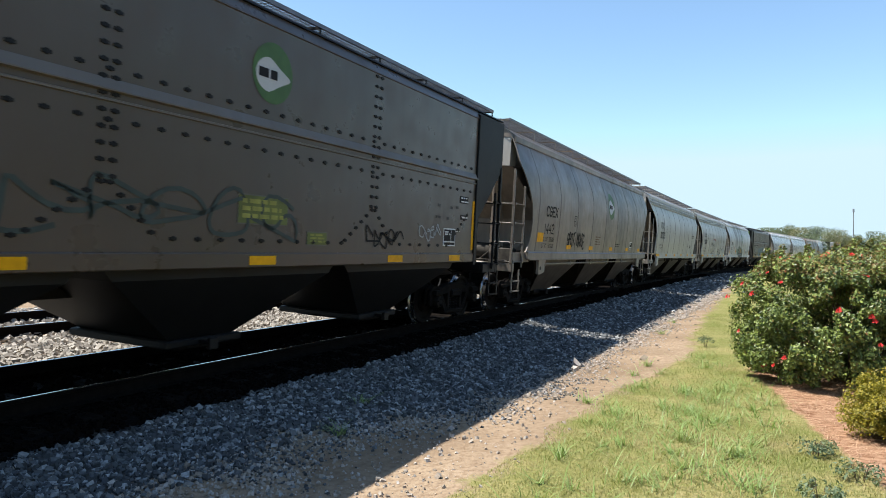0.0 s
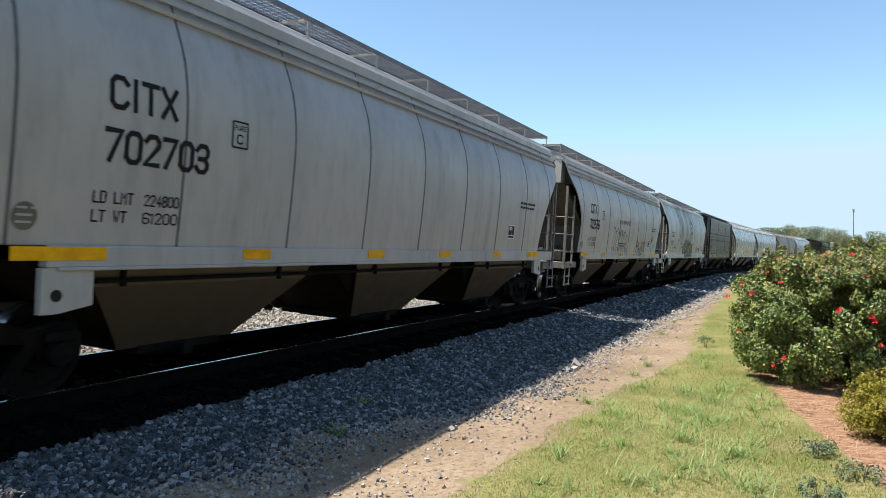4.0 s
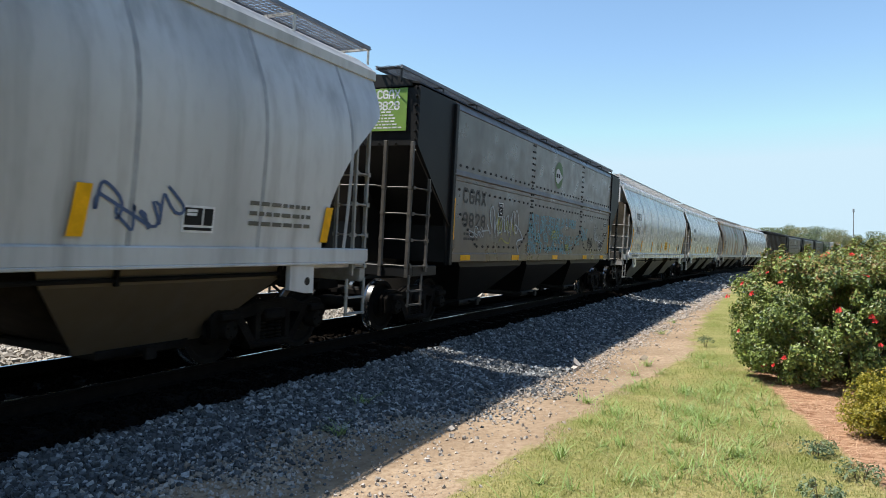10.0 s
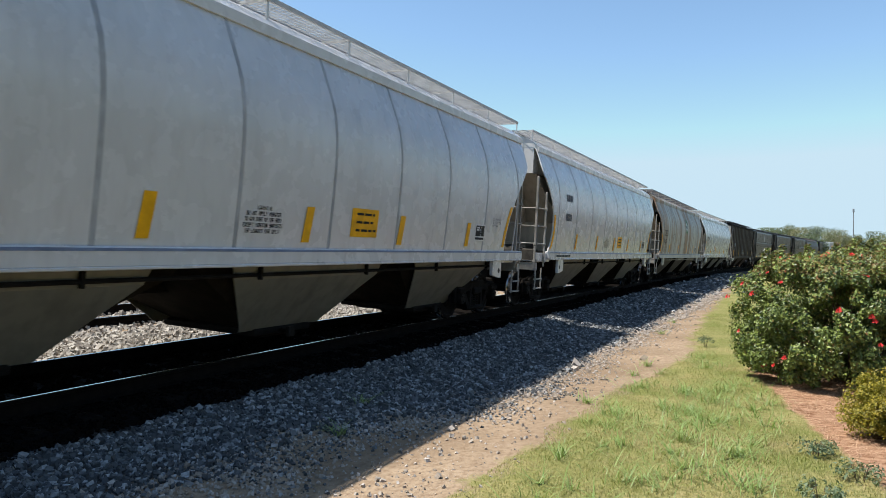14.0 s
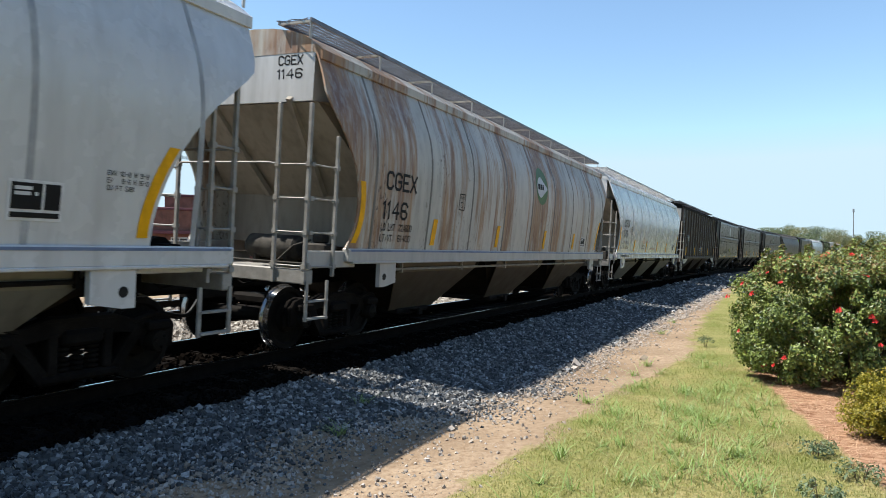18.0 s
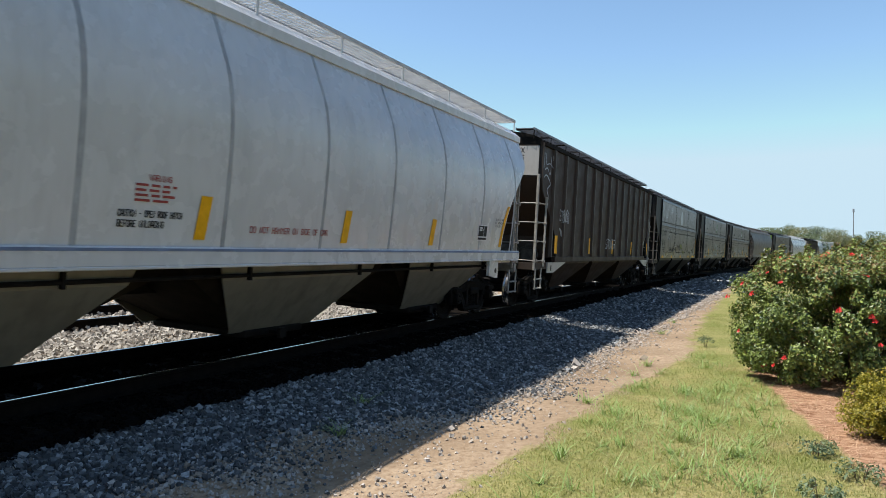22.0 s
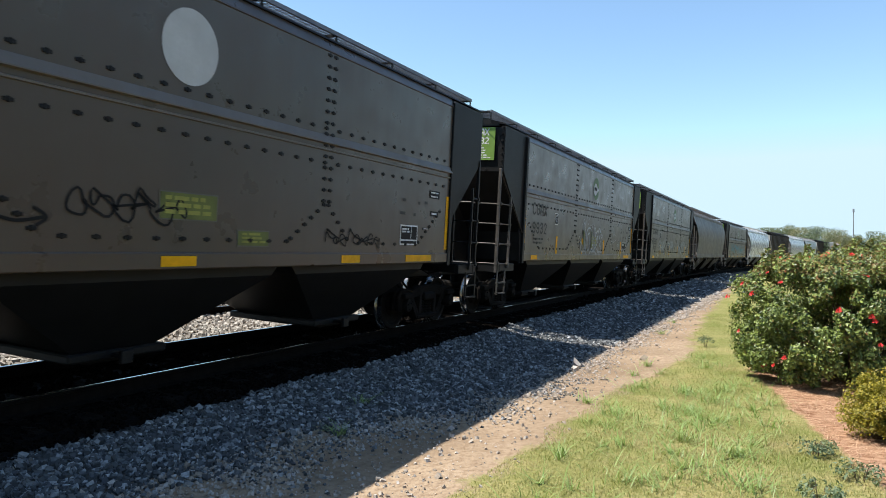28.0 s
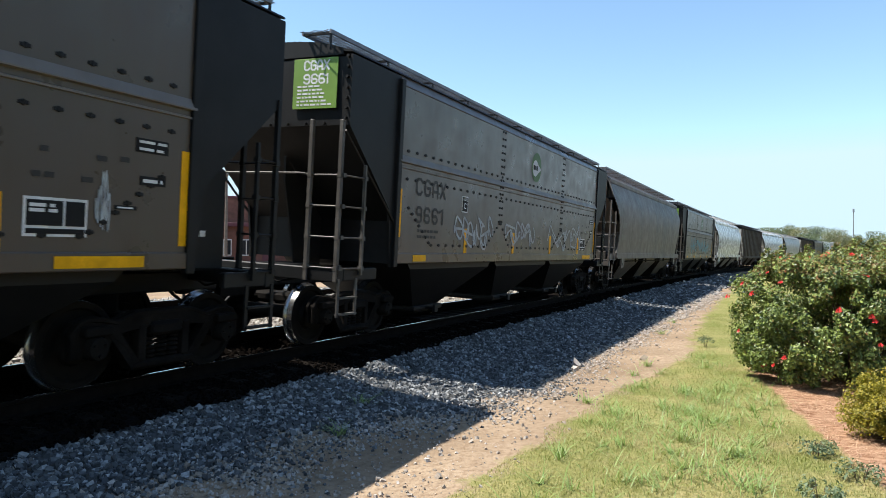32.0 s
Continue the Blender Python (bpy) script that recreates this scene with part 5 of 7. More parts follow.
# ---------- the train ----------
TAN = car_paint("warm_grey_paint", (0.245, 0.205, 0.168), streaks=0.6, dust=0.5, sootbands=0.6, rough=0.34)
CREAM = car_paint("light_grey_paint", (0.45, 0.435, 0.41), streaks=0.3, dust=0.25, sootbands=0.12, rough=0.3)
WHITE = car_paint("white_car_paint", (0.62, 0.62, 0.615), streaks=0.16, dust=0.15, rough=0.16, dents=0.16)
DIRTYWHITE = car_paint("dirty_white_paint", (0.59, 0.59, 0.58), rough=0.3, streaks=0.35, dust=0.2, sootbands=0.25, sootzone=(-4.3, 0.9))
RUSTWHITE = car_paint("rusty_white_paint", (0.54, 0.515, 0.455), streaks=0.42, dust=0.36, rust=0.85, sootbands=0.25)
UMBER = car_paint("sooty_brown_grey_paint", (0.13, 0.105, 0.088), streaks=0.6, dust=0.5, sootbands=0.5)
SLATE = car_paint("dark_grey_paint", (0.088, 0.066, 0.051), streaks=0.45, dust=0.4, rough=0.24, sootbands=0.25, dents=0.36)
# the pale highlight along the belt rail is put into this paint
SLATE_BELT = car_paint("highlight_belt_rail_paint", (0.145, 0.125, 0.107), streaks=0.3, dust=0.5, rough=0.4)
BROWN = car_paint("dark_brown_paint", (0.042, 0.027, 0.018), gloss=0.2, streaks=0.5, dust=0.5, rough=0.5, sootbands=0.4, grime=(0.022, 0.019, 0.017))
# ribs coloured lighter than the body for the light on their edges
RIB_BROWN = car_paint("worn_brown_rib_paint", (0.07, 0.05, 0.038), gloss=0.3, streaks=0.5, dust=0.5)
# bay sheets: browner and darker than the sides, streaked and specked
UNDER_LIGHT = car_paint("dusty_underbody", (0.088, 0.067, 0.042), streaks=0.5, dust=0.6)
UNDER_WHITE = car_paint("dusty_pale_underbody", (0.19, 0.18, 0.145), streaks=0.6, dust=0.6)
UNDER_TAN = car_paint("deep_brown_underbody", (0.07, 0.057, 0.043), streaks=0.5, dust=0.6)
# soft shade where the white plates bend, put into a grey strip
SEAM_GREY = plain("dirty_seam", (0.36, 0.365, 0.37), 0.6)
SEAM_DARK = plain("sooty_seam", (0.12, 0.12, 0.115), 0.7)
# grimy brown, darkened further for a downward slope that gets no sun
SLOPE_CREAM = car_paint("grimy_shaded_slope_sheet", (0.105, 0.09, 0.072), streaks=0.6, dust=0.6, rough=0.7)
# slope sheet of the white cars: tan, darker than their sides
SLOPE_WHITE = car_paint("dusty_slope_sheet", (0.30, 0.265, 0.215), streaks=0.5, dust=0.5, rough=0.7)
LADDER_DARK = plain("worn_ladder_paint", (0.075, 0.066, 0.057), 0.6, 0, 0.4, 5)
LADDER_WHITE = plain("dusty_white_ladder_paint", (0.3, 0.285, 0.26), 0.6, 0, 0.3, 5)
LADDER_TAN = plain("grimy_tan_ladder_paint", (0.2, 0.185, 0.16), 0.6, 0, 0.35, 5)
LADDER_PALE = plain("pale_ladder_paint", (0.33, 0.31, 0.275), 0.6, 0, 0.3, 5)
SEAM_TAN = plain("dark_seam", (0.17, 0.155, 0.135), 0.6)
BLUELINE = plain("faded_blue_line", (0.16, 0.21, 0.33), 0.55, 0, 0.3, 3, 0)
# end: tan and rusty cars take a paler paint there, standing for sunlight
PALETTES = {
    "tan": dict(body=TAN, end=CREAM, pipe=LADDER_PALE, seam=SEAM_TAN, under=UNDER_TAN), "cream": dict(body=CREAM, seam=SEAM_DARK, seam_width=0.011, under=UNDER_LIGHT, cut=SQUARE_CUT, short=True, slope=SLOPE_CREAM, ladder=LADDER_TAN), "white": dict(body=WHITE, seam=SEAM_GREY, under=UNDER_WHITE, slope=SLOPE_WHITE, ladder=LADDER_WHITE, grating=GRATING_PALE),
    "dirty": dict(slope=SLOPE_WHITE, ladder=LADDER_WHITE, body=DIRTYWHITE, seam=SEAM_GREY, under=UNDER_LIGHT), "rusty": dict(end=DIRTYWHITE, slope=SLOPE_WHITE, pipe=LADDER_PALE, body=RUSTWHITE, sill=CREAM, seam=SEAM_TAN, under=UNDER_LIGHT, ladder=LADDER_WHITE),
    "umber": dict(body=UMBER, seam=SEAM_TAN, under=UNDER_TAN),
    "slate": dict(body=SLATE, belt=SLATE_BELT, ladder=LADDER_DARK), "brown": dict(body=BROWN, rib=RIB_BROWN, placard=CREAM, ladder=LADDER_PALE, steel=STEEL),
}
CYAN = plain("cyan_spray_paint", (0.07, 0.30, 0.40), 0.5, 0, 0.15, 6, 0)
PALEGREEN = plain("green_spray_paint", (0.09, 0.20, 0.15), 0.5, 0, 0.2, 4, 0)
REDSPRAY = plain("red_spray_paint", (0.30, 0.035, 0.03), 0.5, 0, 0.15, 6, 0)
GREYSPRAY = plain("grey_spray_paint", (0.12, 0.115, 0.095), 0.5, 0, 0.25, 4, 0)
WHITESPRAY = plain("white_spray_paint", (0.42, 0.45, 0.47), 0.6, 0, 0.25, 6, 0)
NAVYSPRAY = plain("blue_spray_paint", (0.05, 0.09, 0.2), 0.55, 0, 0.2, 5, 0)
TEALSPRAY = plain("dark_teal_spray_paint", (0.035, 0.055, 0.05), 0.6, 0, 0.35, 4, 0)
FAINTSPRAY = plain("faint_dark_spray_paint", (0.045, 0.05, 0.048), 0.6, 0, 0.3, 4, 0)
RUSTRUN = plain("rust_run", (0.16, 0.085, 0.045), 0.8, 0, 0.4, 6, 0)
FADEDYELLOW = plain("faded_yellow_print", (0.33, 0.33, 0.06), 0.6, 0, 0.35, 6, 0)
OLIVE = plain("faded_olive_panel", (0.13, 0.15, 0.03), 0.6, 0, 0.35, 3, 0)
GHOSTMARK = plain("faded_stencil", (0.02, 0.018, 0.017), 0.6, 0, 0.35, 8, 0)

#        kind, palette, centre's s at 0 s
CARS = [("riveted", "slate", 6.5), ("round", "tan", 24.4), ("round", "cream", 42.37), ("round", "cream", 60.22), ("round", "dirty", 78.35), ("riveted", "slate", 96.1),
        ("round", "white", 114.4), ("round", "white", 132.55), ("round", "rusty", 150.85), ("round", "white", 169.1), ("ribbed", "brown", 186.98), ("riveted", "slate", 204.81),
        ("riveted", "slate", 222.47), ("riveted", "slate", 240.3), ("round", "umber", 258.3), ("riveted", "slate", 276.2), ("round", "white", 294.2), ("ribbed", "brown", 312.3),
        ("round", "white", 330.4), ("round", "cream", 348.7), ("ribbed", "brown", 366.8), ("riveted", "slate", 384.7), ("round", "white", 402.6)]
HALF = {"round": 8.42, "riveted": 8.15, "ribbed": 8.1}
def half_of(i):
    return 8.18 if CARS[i][1] == "cream" else HALF[CARS[i][0]]


MAKE = {"round": round_hopper, "riveted": riveted_hopper, "ribbed": ribbed_hopper}
LABELS = {"umber": "sooty brown-grey covered hopper car with bulging sides", "tan": "grimy warm-grey covered hopper car with bulging sides", "cream": "light grey covered hopper car with welded seams and roof walkway",
          "white": "clean white covered hopper car with roof walkway", "dirty": "soot-streaked white covered hopper car with graffiti",
          "rusty": "rust-stained white covered hopper car on the track", "slate": "dark grey riveted hopper car with black ends", "brown": "dark brown covered hopper car with upright ribs"}
TRAIN = []
for i, (kind, pal, mid) in enumerate(CARS):
    hl = half_of(i)
    front = (mid - hl - CARS[i - 1][2] - half_of(i - 1)) / 2 if i else 0.75
    rear = (CARS[i + 1][2] - half_of(i + 1) - mid - hl) / 2 if i + 1 < len(CARS) else 0.75
    car = MAKE[kind]("hopper_car", PALETTES[pal], ends=(hl + front, hl + rear), hl=hl)
    tagged(car, LABELS[pal], "freight car", "cars of the freight train")
    TRAIN.append((car, mid, hl - 1.0))
(CAR_A, CAR_B, CAR_C, CAR_D, CAR_E, CAR_F, CAR_G, CAR_H, CAR_I, CAR_J, CAR_K, CAR_L, CAR_M, CAR_N, CAR_O, CAR_P, CAR_Q, CAR_R, CAR_S) = [t[0] for t in TRAIN[:19]]
SPRAYED = [(1.2, 1.498), (4.4, 1.498)]
EXT_FACE = [(1.2, 1.5), (1.6, 1.5)]
SILL_FACE = [(1.2, 1.588), (1.6, 1.588)]
RIVET_SILL = [(1.2, 1.518), (1.6, 1.518)]
RIB_SIDE = [(1.2, 1.565), (4.4, 1.565)]


# ----- markings, car by car -----
def leaning_stripe(car, x, z0, z1, wide=0.16, lean=0.06):
    side_patch(car, ROUND_SIDE, x - wide / 2, x + wide / 2, z0, z1, YELLOW, "reflective_strip", lean=lean, eps=0.014)


def cut_stripe(car, hl, e, z0=1.58, z1=2.5, wide=0.13):
    """A yellow strip that follows the cut-back edge of the side plate."""
    f, rows = Form(), []
    for j in range(9):
        z = z0 + (z1 - z0) * j / 8
        x = e * (hl - curve_at(ROUND_CUT if e < 0 else ROUND_CUT_REAR, z) - 0.05)
        w = curve_at(ROUND_SIDE, z) + 0.008
        rows.append([(x, -w, z), (x - e * wide, -w, z), (x - e * wide, -w + 0.004, z), (x, -w + 0.004, z)])
    part("edge_strip", f.loft(rows).mesh("edge_strip"), YELLOW, car)


def blue_line(car, hl):
    side_patch(car, SILL_FACE, -hl + 0.5, hl - 0.5, 1.455, 1.485, BLUELINE, "sill_stripe", steps=1, eps=0.003)


def weights(car, side, x, z, mat, rows, high=0.1):
    for k, (a, b) in enumerate(rows):
        side_text(car, side, a, x, z - k * high * 1.75, high, mat, 0.42 if len(a) > 5 else 0.36, bold=0.001)
        side_text(car, side, b, x + 0.56, z - k * high * 1.75, high, mat, 0.42 if "LB" not in b else 0.6, bold=0.001)


def reporting(car, side, mark, number, x, z1, z2, high, mat, w1, w2, weigh=None, wx=None, wz=None, bold=0.006):
    side_text(car, side, mark, x, z1, high, mat, w1, bold=bold)
    side_text(car, side, number, x - 0.03, z2, high, mat, w2, bold=bold)
    if weigh:
        weights(car, side, x - 0.12 if wx is None else wx, wz or z2 - 0.36, mat, weigh)


# A: riveted, emblem and faint scrawls
def riveted_marks(car, disc, boxes, sills, seed, data_x=5.35):
    x = 0.35
    if disc == "pale":
        side_disc(car, FLAT_SIDE, x, 3.6, 0.39, 0.4, PALEDISC, "painted_disc")
    else:
        emblem(car, FLAT_SIDE, x, 3.63, 0.37)
    for (a, b, c, d) in boxes:
        side_patch(car, FLAT_SIDE, a - 0.015, b + 0.015, c - 0.015, d + 0.015, GREYSPRAY, "faded_panel", steps=1)
        side_patch(car, FLAT_SIDE, a, b, c, d, OLIVE, "faded_panel", steps=1, eps=0.009)
        for k in range(3):
            bars(car, [(1.2, 1.494), (4.4, 1.494)], a + 0.06, b - 0.04, (c + (d - c) * (0.18 + 0.27 * k),), (d - c) * 0.16, FADEDYELLOW, "faded_panel", seed=60 + k)
    for a in sills:
        side_patch(car, RIVET_SILL, a, a + (0.95 if a == 5.2 else 0.48), 1.29, 1.4, YELLOW, "reflective_strip", steps=1, eps=0.004)
    spec_box(car, FLAT_SIDE, data_x, 1.57, 0.52 if data_x > 5.3 else 0.6, 0.34)
    for k, (xa, za, n) in enumerate(((5.05, 2.3, 1), (5.6, 2.28, 1), (5.85, 2.3, 1), (4.98, 2.08, 2), (5.45, 2.07, 1))):
        bars(car, FLAT_SIDE, xa, xa + 0.1 * n, (za,), 0.05, GHOSTMARK, seed=seed + k)
    over = [(1.2, 1.4985), (4.4, 1.4985)]
    for xa, xb, za, zb, rows in ((6.02, 6.42, 2.42, 2.56, 2), (6.08, 6.4, 2.1, 2.19, 1), (5.8, 6.06, 1.845, 1.885, 1)):
        side_patch(car, FLAT_SIDE, xa, xb, za, zb, BLACKMARK, "stencil_plate", steps=1)
        for k in range(rows):
            bars(car, over, xa + 0.03, xb - 0.02, (za + (zb - za) * (k + 0.3) / rows,), (zb - za) * 0.38 / rows, WHITEMARK, seed=seed + 20 + k)
    side_patch(car, FLAT_SIDE, 6.55, 6.68, 1.5, 2.5, YELLOW, "edge_strip", steps=1)
    side_patch(car, FLAT_SIDE, -6.65, -6.55, 1.7, 2.5, YELLOW, "edge_strip", steps=1)


def riveted_number(car, mark, number, dy=0.0):
    for k, ch in enumerate(mark):
        side_text(car, FLAT_SIDE, ch, -5.98 + k * 0.31, 2.46, 0.26, GHOSTMARK, 0.19, weight=0.2)
    for k, ch in enumerate(number):
        side_text(car, FLAT_SIDE, ch, -5.95 + k * 0.31, 1.98, 0.25, GHOSTMARK, 0.18, weight=0.2)
    side_patch(car, FLAT_SIDE, -4.08, -3.80, 2.25, 2.57, WHITEMARK, "plate_board", steps=1, eps=0.006)
    side_patch(car, FLAT_SIDE, -4.06, -3.82, 2.27, 2.55, BLACKMARK, "plate_board", steps=1, eps=0.010)
    over = [(1.2, 1.496), (4.4, 1.496)]
    side_text(car, over, "PLATE", -4.04, 2.48, 0.045, WHITEMARK, 0.2, bold=0.001)
    side_text(car, over, "C", -3.98, 2.33, 0.1, WHITEMARK, 0.08, bold=0.003)
    bars(car, FLAT_SIDE, -5.9, -5.0, (1.8, 1.7), 0.05, GHOSTMARK, seed=4)
    hl = HALF["riveted"]
    end_lettering(car, hl + 0.0155, [mark, number], WHITEMARK, y=-0.87, z=4.13, high=0.13, wide=0.44, weight=0.21)


SILLS = [-6.05, -3.15, 0.05, 3.3, 5.6]
riveted_marks(CAR_A, "green", [(-0.15, 0.74, 1.79, 2.12), (1.18, 1.62, 1.55, 1.71)], SILLS, 1)
scrawl(CAR_A, FLAT_SIDE, -3.0, 1.0, 1.45, 2.2, 5, 0.05, TEALSPRAY, 21)
scrawl(CAR_A, FLAT_SIDE, -5.6, -3.3, 1.5, 2.4, 4, 0.05, TEALSPRAY, 24)
scrawl(CAR_A, FLAT_SIDE, 2.6, 3.8, 1.5, 1.85, 5, 0.03, BLACKMARK, 22)
scrawl(CAR_A, FLAT_SIDE, 4.4, 5.2, 1.6, 2.0, 4, 0.025, WHITESPRAY, 23)
riveted_number(CAR_F, "CGAX", "9828")
riveted_marks(CAR_F, "green", [(-0.11, 0.69, 1.82, 2.1), (1.27, 1.7, 1.53, 1.72)], SILLS, 2)
free_line(CAR_F, FLAT_SIDE, [(-4.42, 1.98), (-4.56, 2.22), (-4.52, 2.42), (-4.4, 2.44), (-4.28, 2.2), (-4.22, 1.78)], 0.04, WHITESPRAY)
free_line(CAR_F, FLAT_SIDE, [(-4.3, 2.25), (-4.26, 1.9), (-4.14, 2.2), (-4.06, 1.82), (-3.95, 2.1), (-3.8, 2.22), (-3.84, 1.95), (-3.98, 1.9)], 0.035, WHITESPRAY)
free_line(CAR_F, FLAT_SIDE, [(-3.7, 2.3), (-3.66, 1.95), (-3.5, 2.05), (-3.45, 2.3), (-3.6, 2.2), (-3.4, 1.92), (-3.28, 2.3), (-3.3, 1.9)], 0.04, WHITESPRAY)
free_line(CAR_F, FLAT_SIDE, [(-3.25, 1.9), (-3.2, 2.35), (-3.08, 2.4), (-3.06, 2.05), (-3.12, 1.95)], 0.035, WHITESPRAY)
free_line(CAR_F, FLAT_SIDE, [(-2.98, 2.0), (-3.04, 2.25), (-2.92, 2.46), (-2.76, 2.25), (-2.84, 1.94), (-2.98, 1.96), (-2.98, 2.12), (-2.68, 2.0), (-2.42, 1.8), (-2.56, 1.78), (-2.8, 1.72), (-2.74, 1.56), (-2.64, 1.4)], 0.04, WHITESPRAY)
for k, x in enumerate((-4.18, -4.0, -3.62, -3.42, -3.16)):
    free_line(CAR_F, FLAT_SIDE, [(x, 2.3 - 0.04 * k), (x + 0.06, 1.95), (x + 0.12, 2.2), (x + 0.15, 1.85)], 0.03, FADEDYELLOW)
free_line(CAR_F, FLAT_SIDE, [(-3.98, 1.7), (-3.85, 1.78), (-3.6, 1.7), (-3.35, 1.68), (-3.3, 1.82)], 0.03, FADEDYELLOW)
free_line(CAR_F, FLAT_SIDE, [(-5.0, 1.9), (-4.6, 1.93), (-4.52, 1.86), (-4.7, 2.05)], 0.035, WHITESPRAY)
scrawl(CAR_F, FLAT_SIDE, -5.6, -4.9, 1.7, 2.05, 3, 0.02, WHITESPRAY, 33)
for k, (line, wide) in enumerate((("I MUST HAVE BEEN BIT BY A SPIDER", 4.3), ("WHEN I WAS VERY SMALL.", 3.0), ("BECAUSE NOW I SPEND 5 DAYS A WEEK", 4.85))):
    side_text(CAR_F, SPRAYED, line, -2.0, 2.22 - 0.24 * k, 0.215, CYAN, wide, name="graffiti", loose=0.28, seed=70 + k, weight=0.12)
side_text(CAR_F, SPRAYED, "GOING UP A", -2.0, 1.48, 0.215, CYAN, 1.45, name="graffiti", loose=0.28, seed=74, weight=0.12)
scrawl(CAR_F, FLAT_SIDE, -0.45, 0.6, 1.48, 1.72, 7, 0.026, CYAN, 36)
side_text(CAR_F, SPRAYED, "WALL-CT.", 0.75, 1.48, 0.23, CYAN, 1.3, name="graffiti", loose=0.28, seed=75, weight=0.12)
side_text(CAR_F, SPRAYED, "SINK", 3.0, 1.88, 0.34, CYAN, 0.75, name="graffiti", loose=0.5, seed=76, weight=0.1)
scrawl(CAR_F, FLAT_SIDE, 3.85, 4.5, 1.62, 2.05, 5, 0.03, BLACKMARK, 34)
for xa in (4.72, 4.82, 4.92, 5.02):
    free_line(CAR_F, FLAT_SIDE, [(xa, 2.3 + 0.1 * math.sin(xa * 31)), (xa - 0.03, 2.0), (xa + 0.06, 1.95), (xa + 0.1, 2.12)], 0.028, WHITESPRAY)
scrawl(CAR_F, FLAT_SIDE, 4.7, 5.2, 1.82, 2.1, 4, 0.03, WHITESPRAY, 35)
free_line(CAR_F, FLAT_SIDE, [(5.5, 1.72), (5.72, 1.66), (5.85, 1.5), (5.9, 1.45)], 0.025, WHITESPRAY)
riveted_marks(CAR_L, "pale", [(0.03, 0.82, 1.79, 2.06), (1.18, 1.71, 1.52, 1.69)], SILLS[:4] + [5.2], 3, 5.02)
riveted_number(CAR_L, "CGAX", "646")
scrawl(CAR_L, FLAT_SIDE, -3.8, -3.1, 1.64, 1.9, 4, 0.03, BLACKMARK, 41)
scrawl(CAR_L, FLAT_SIDE, -3.0, -2.0, 1.6, 1.9, 5, 0.035, BLACKMARK, 42)
free_line(CAR_L, FLAT_SIDE, [(-1.95, 1.72), (-1.7, 1.75), (-1.45, 1.7), (-1.2, 1.74)], 0.03, BLACKMARK)
free_line(CAR_L, FLAT_SIDE, [(-1.3, 1.82), (-1.18, 1.74), (-1.28, 1.66)], 0.03, BLACKMARK)
scrawl(CAR_L, FLAT_SIDE, -1.0, 0.4, 1.7, 2.1, 6, 0.025, BLACKMARK, 43)
scrawl(CAR_L, FLAT_SIDE, 2.9, 4.4, 1.5, 1.8, 8, 0.02, BLACKMARK, 44)
riveted_marks(CAR_M, "green", [(0.15, 0.8, 1.72, 2.05)], SILLS[:1] + [5.2], 4, 4.92)
riveted_number(CAR_M, "CGAX", "9932")
for a in (-3.9, -1.15, 1.75, 4.6):
    side_patch(CAR_M, FLAT_SIDE, a, a + 0.14, 1.44, 1.93, YELLOW, "reflective_strip", steps=1)
riveted_marks(CAR_N, "green", [], SILLS[:1] + [5.2], 5, 4.92)
riveted_number(CAR_N, "CGAX", "9661")
for a in (-3.9, -1.15, 1.75, 4.6):
    side_patch(CAR_N, FLAT_SIDE, a, a + 0.14, 1.44, 1.93, YELLOW, "reflective_strip", steps=1)
for k, (a, b) in enumerate(((-4.4, -2.4), (-1.6, 0.4), (1.6, 5.0))):
    scrawl(CAR_N, FLAT_SIDE, a, b, 1.5, 2.25, 6, 0.05, WHITESPRAY, 61 + k)
riveted_marks(CAR_P, "green", [], SILLS, 6)
scrawl(CAR_P, FLAT_SIDE, -4.5, 4.5, 1.5, 2.6, 14, 0.09, CYAN, 71)


FULL_SIDE = [(1.2, 1.592), (1.52, 1.592)] + [(z, max(w, 1.56)) for z, w in ROUND_SIDE if z > 1.53]
for k, (ch, xa, xb, za, zb) in enumerate((("J", -1.25, -0.85, 1.62, 2.32), ("O", -0.6, -0.15, 1.6, 2.28), ("U", 0.1, 0.42, 1.6, 2.2), ("3", 0.62, 0.92, 1.58, 2.18), ("B", 1.08, 1.3, 1.56, 2.12))):
    fat_letter(CAR_M, FLAT_SIDE, ch, xa, xb, za, zb, WHITESPRAY, SLATE, None, 0.12, 51 + k, rim=0.11, step=0.0008 * k)
for xa in (-1.02, -0.02):
    free_line(CAR_M, [(1.2, 1.508), (4.4, 1.508)], [(xa, 2.2), (xa + 0.06, 1.95), (xa, 1.65)], 0.11, OLIVE)
free_line(CAR_M, FLAT_SIDE, [(-1.2, 2.35), (-0.95, 2.55), (-0.8, 2.35), (-0.6, 2.7), (-0.45, 2.4), (-0.3, 2.62), (-0.2, 2.4), (0.3, 2.42), (0.32, 2.3)], 0.014, WHITESPRAY)
scrawl(CAR_M, FLAT_SIDE, 1.25, 1.65, 1.95, 2.15, 4, 0.014, WHITESPRAY, 55)
scrawl(CAR_M, FLAT_SIDE, -1.1, 1.55, 1.47, 1.56, 22, 0.014, WHITESPRAY, 56)
free_line(CAR_M, FLAT_SIDE, [(2.6, 1.9), (2.85, 2.15), (3.0, 1.85), (2.7, 1.82), (3.2, 2.2), (3.45, 1.95), (3.0, 1.9), (3.25, 1.5), (3.4, 1.55), (3.3, 1.85), (3.75, 1.98), (3.8, 2.12), (3.4, 2.18)], 0.014, WHITESPRAY)
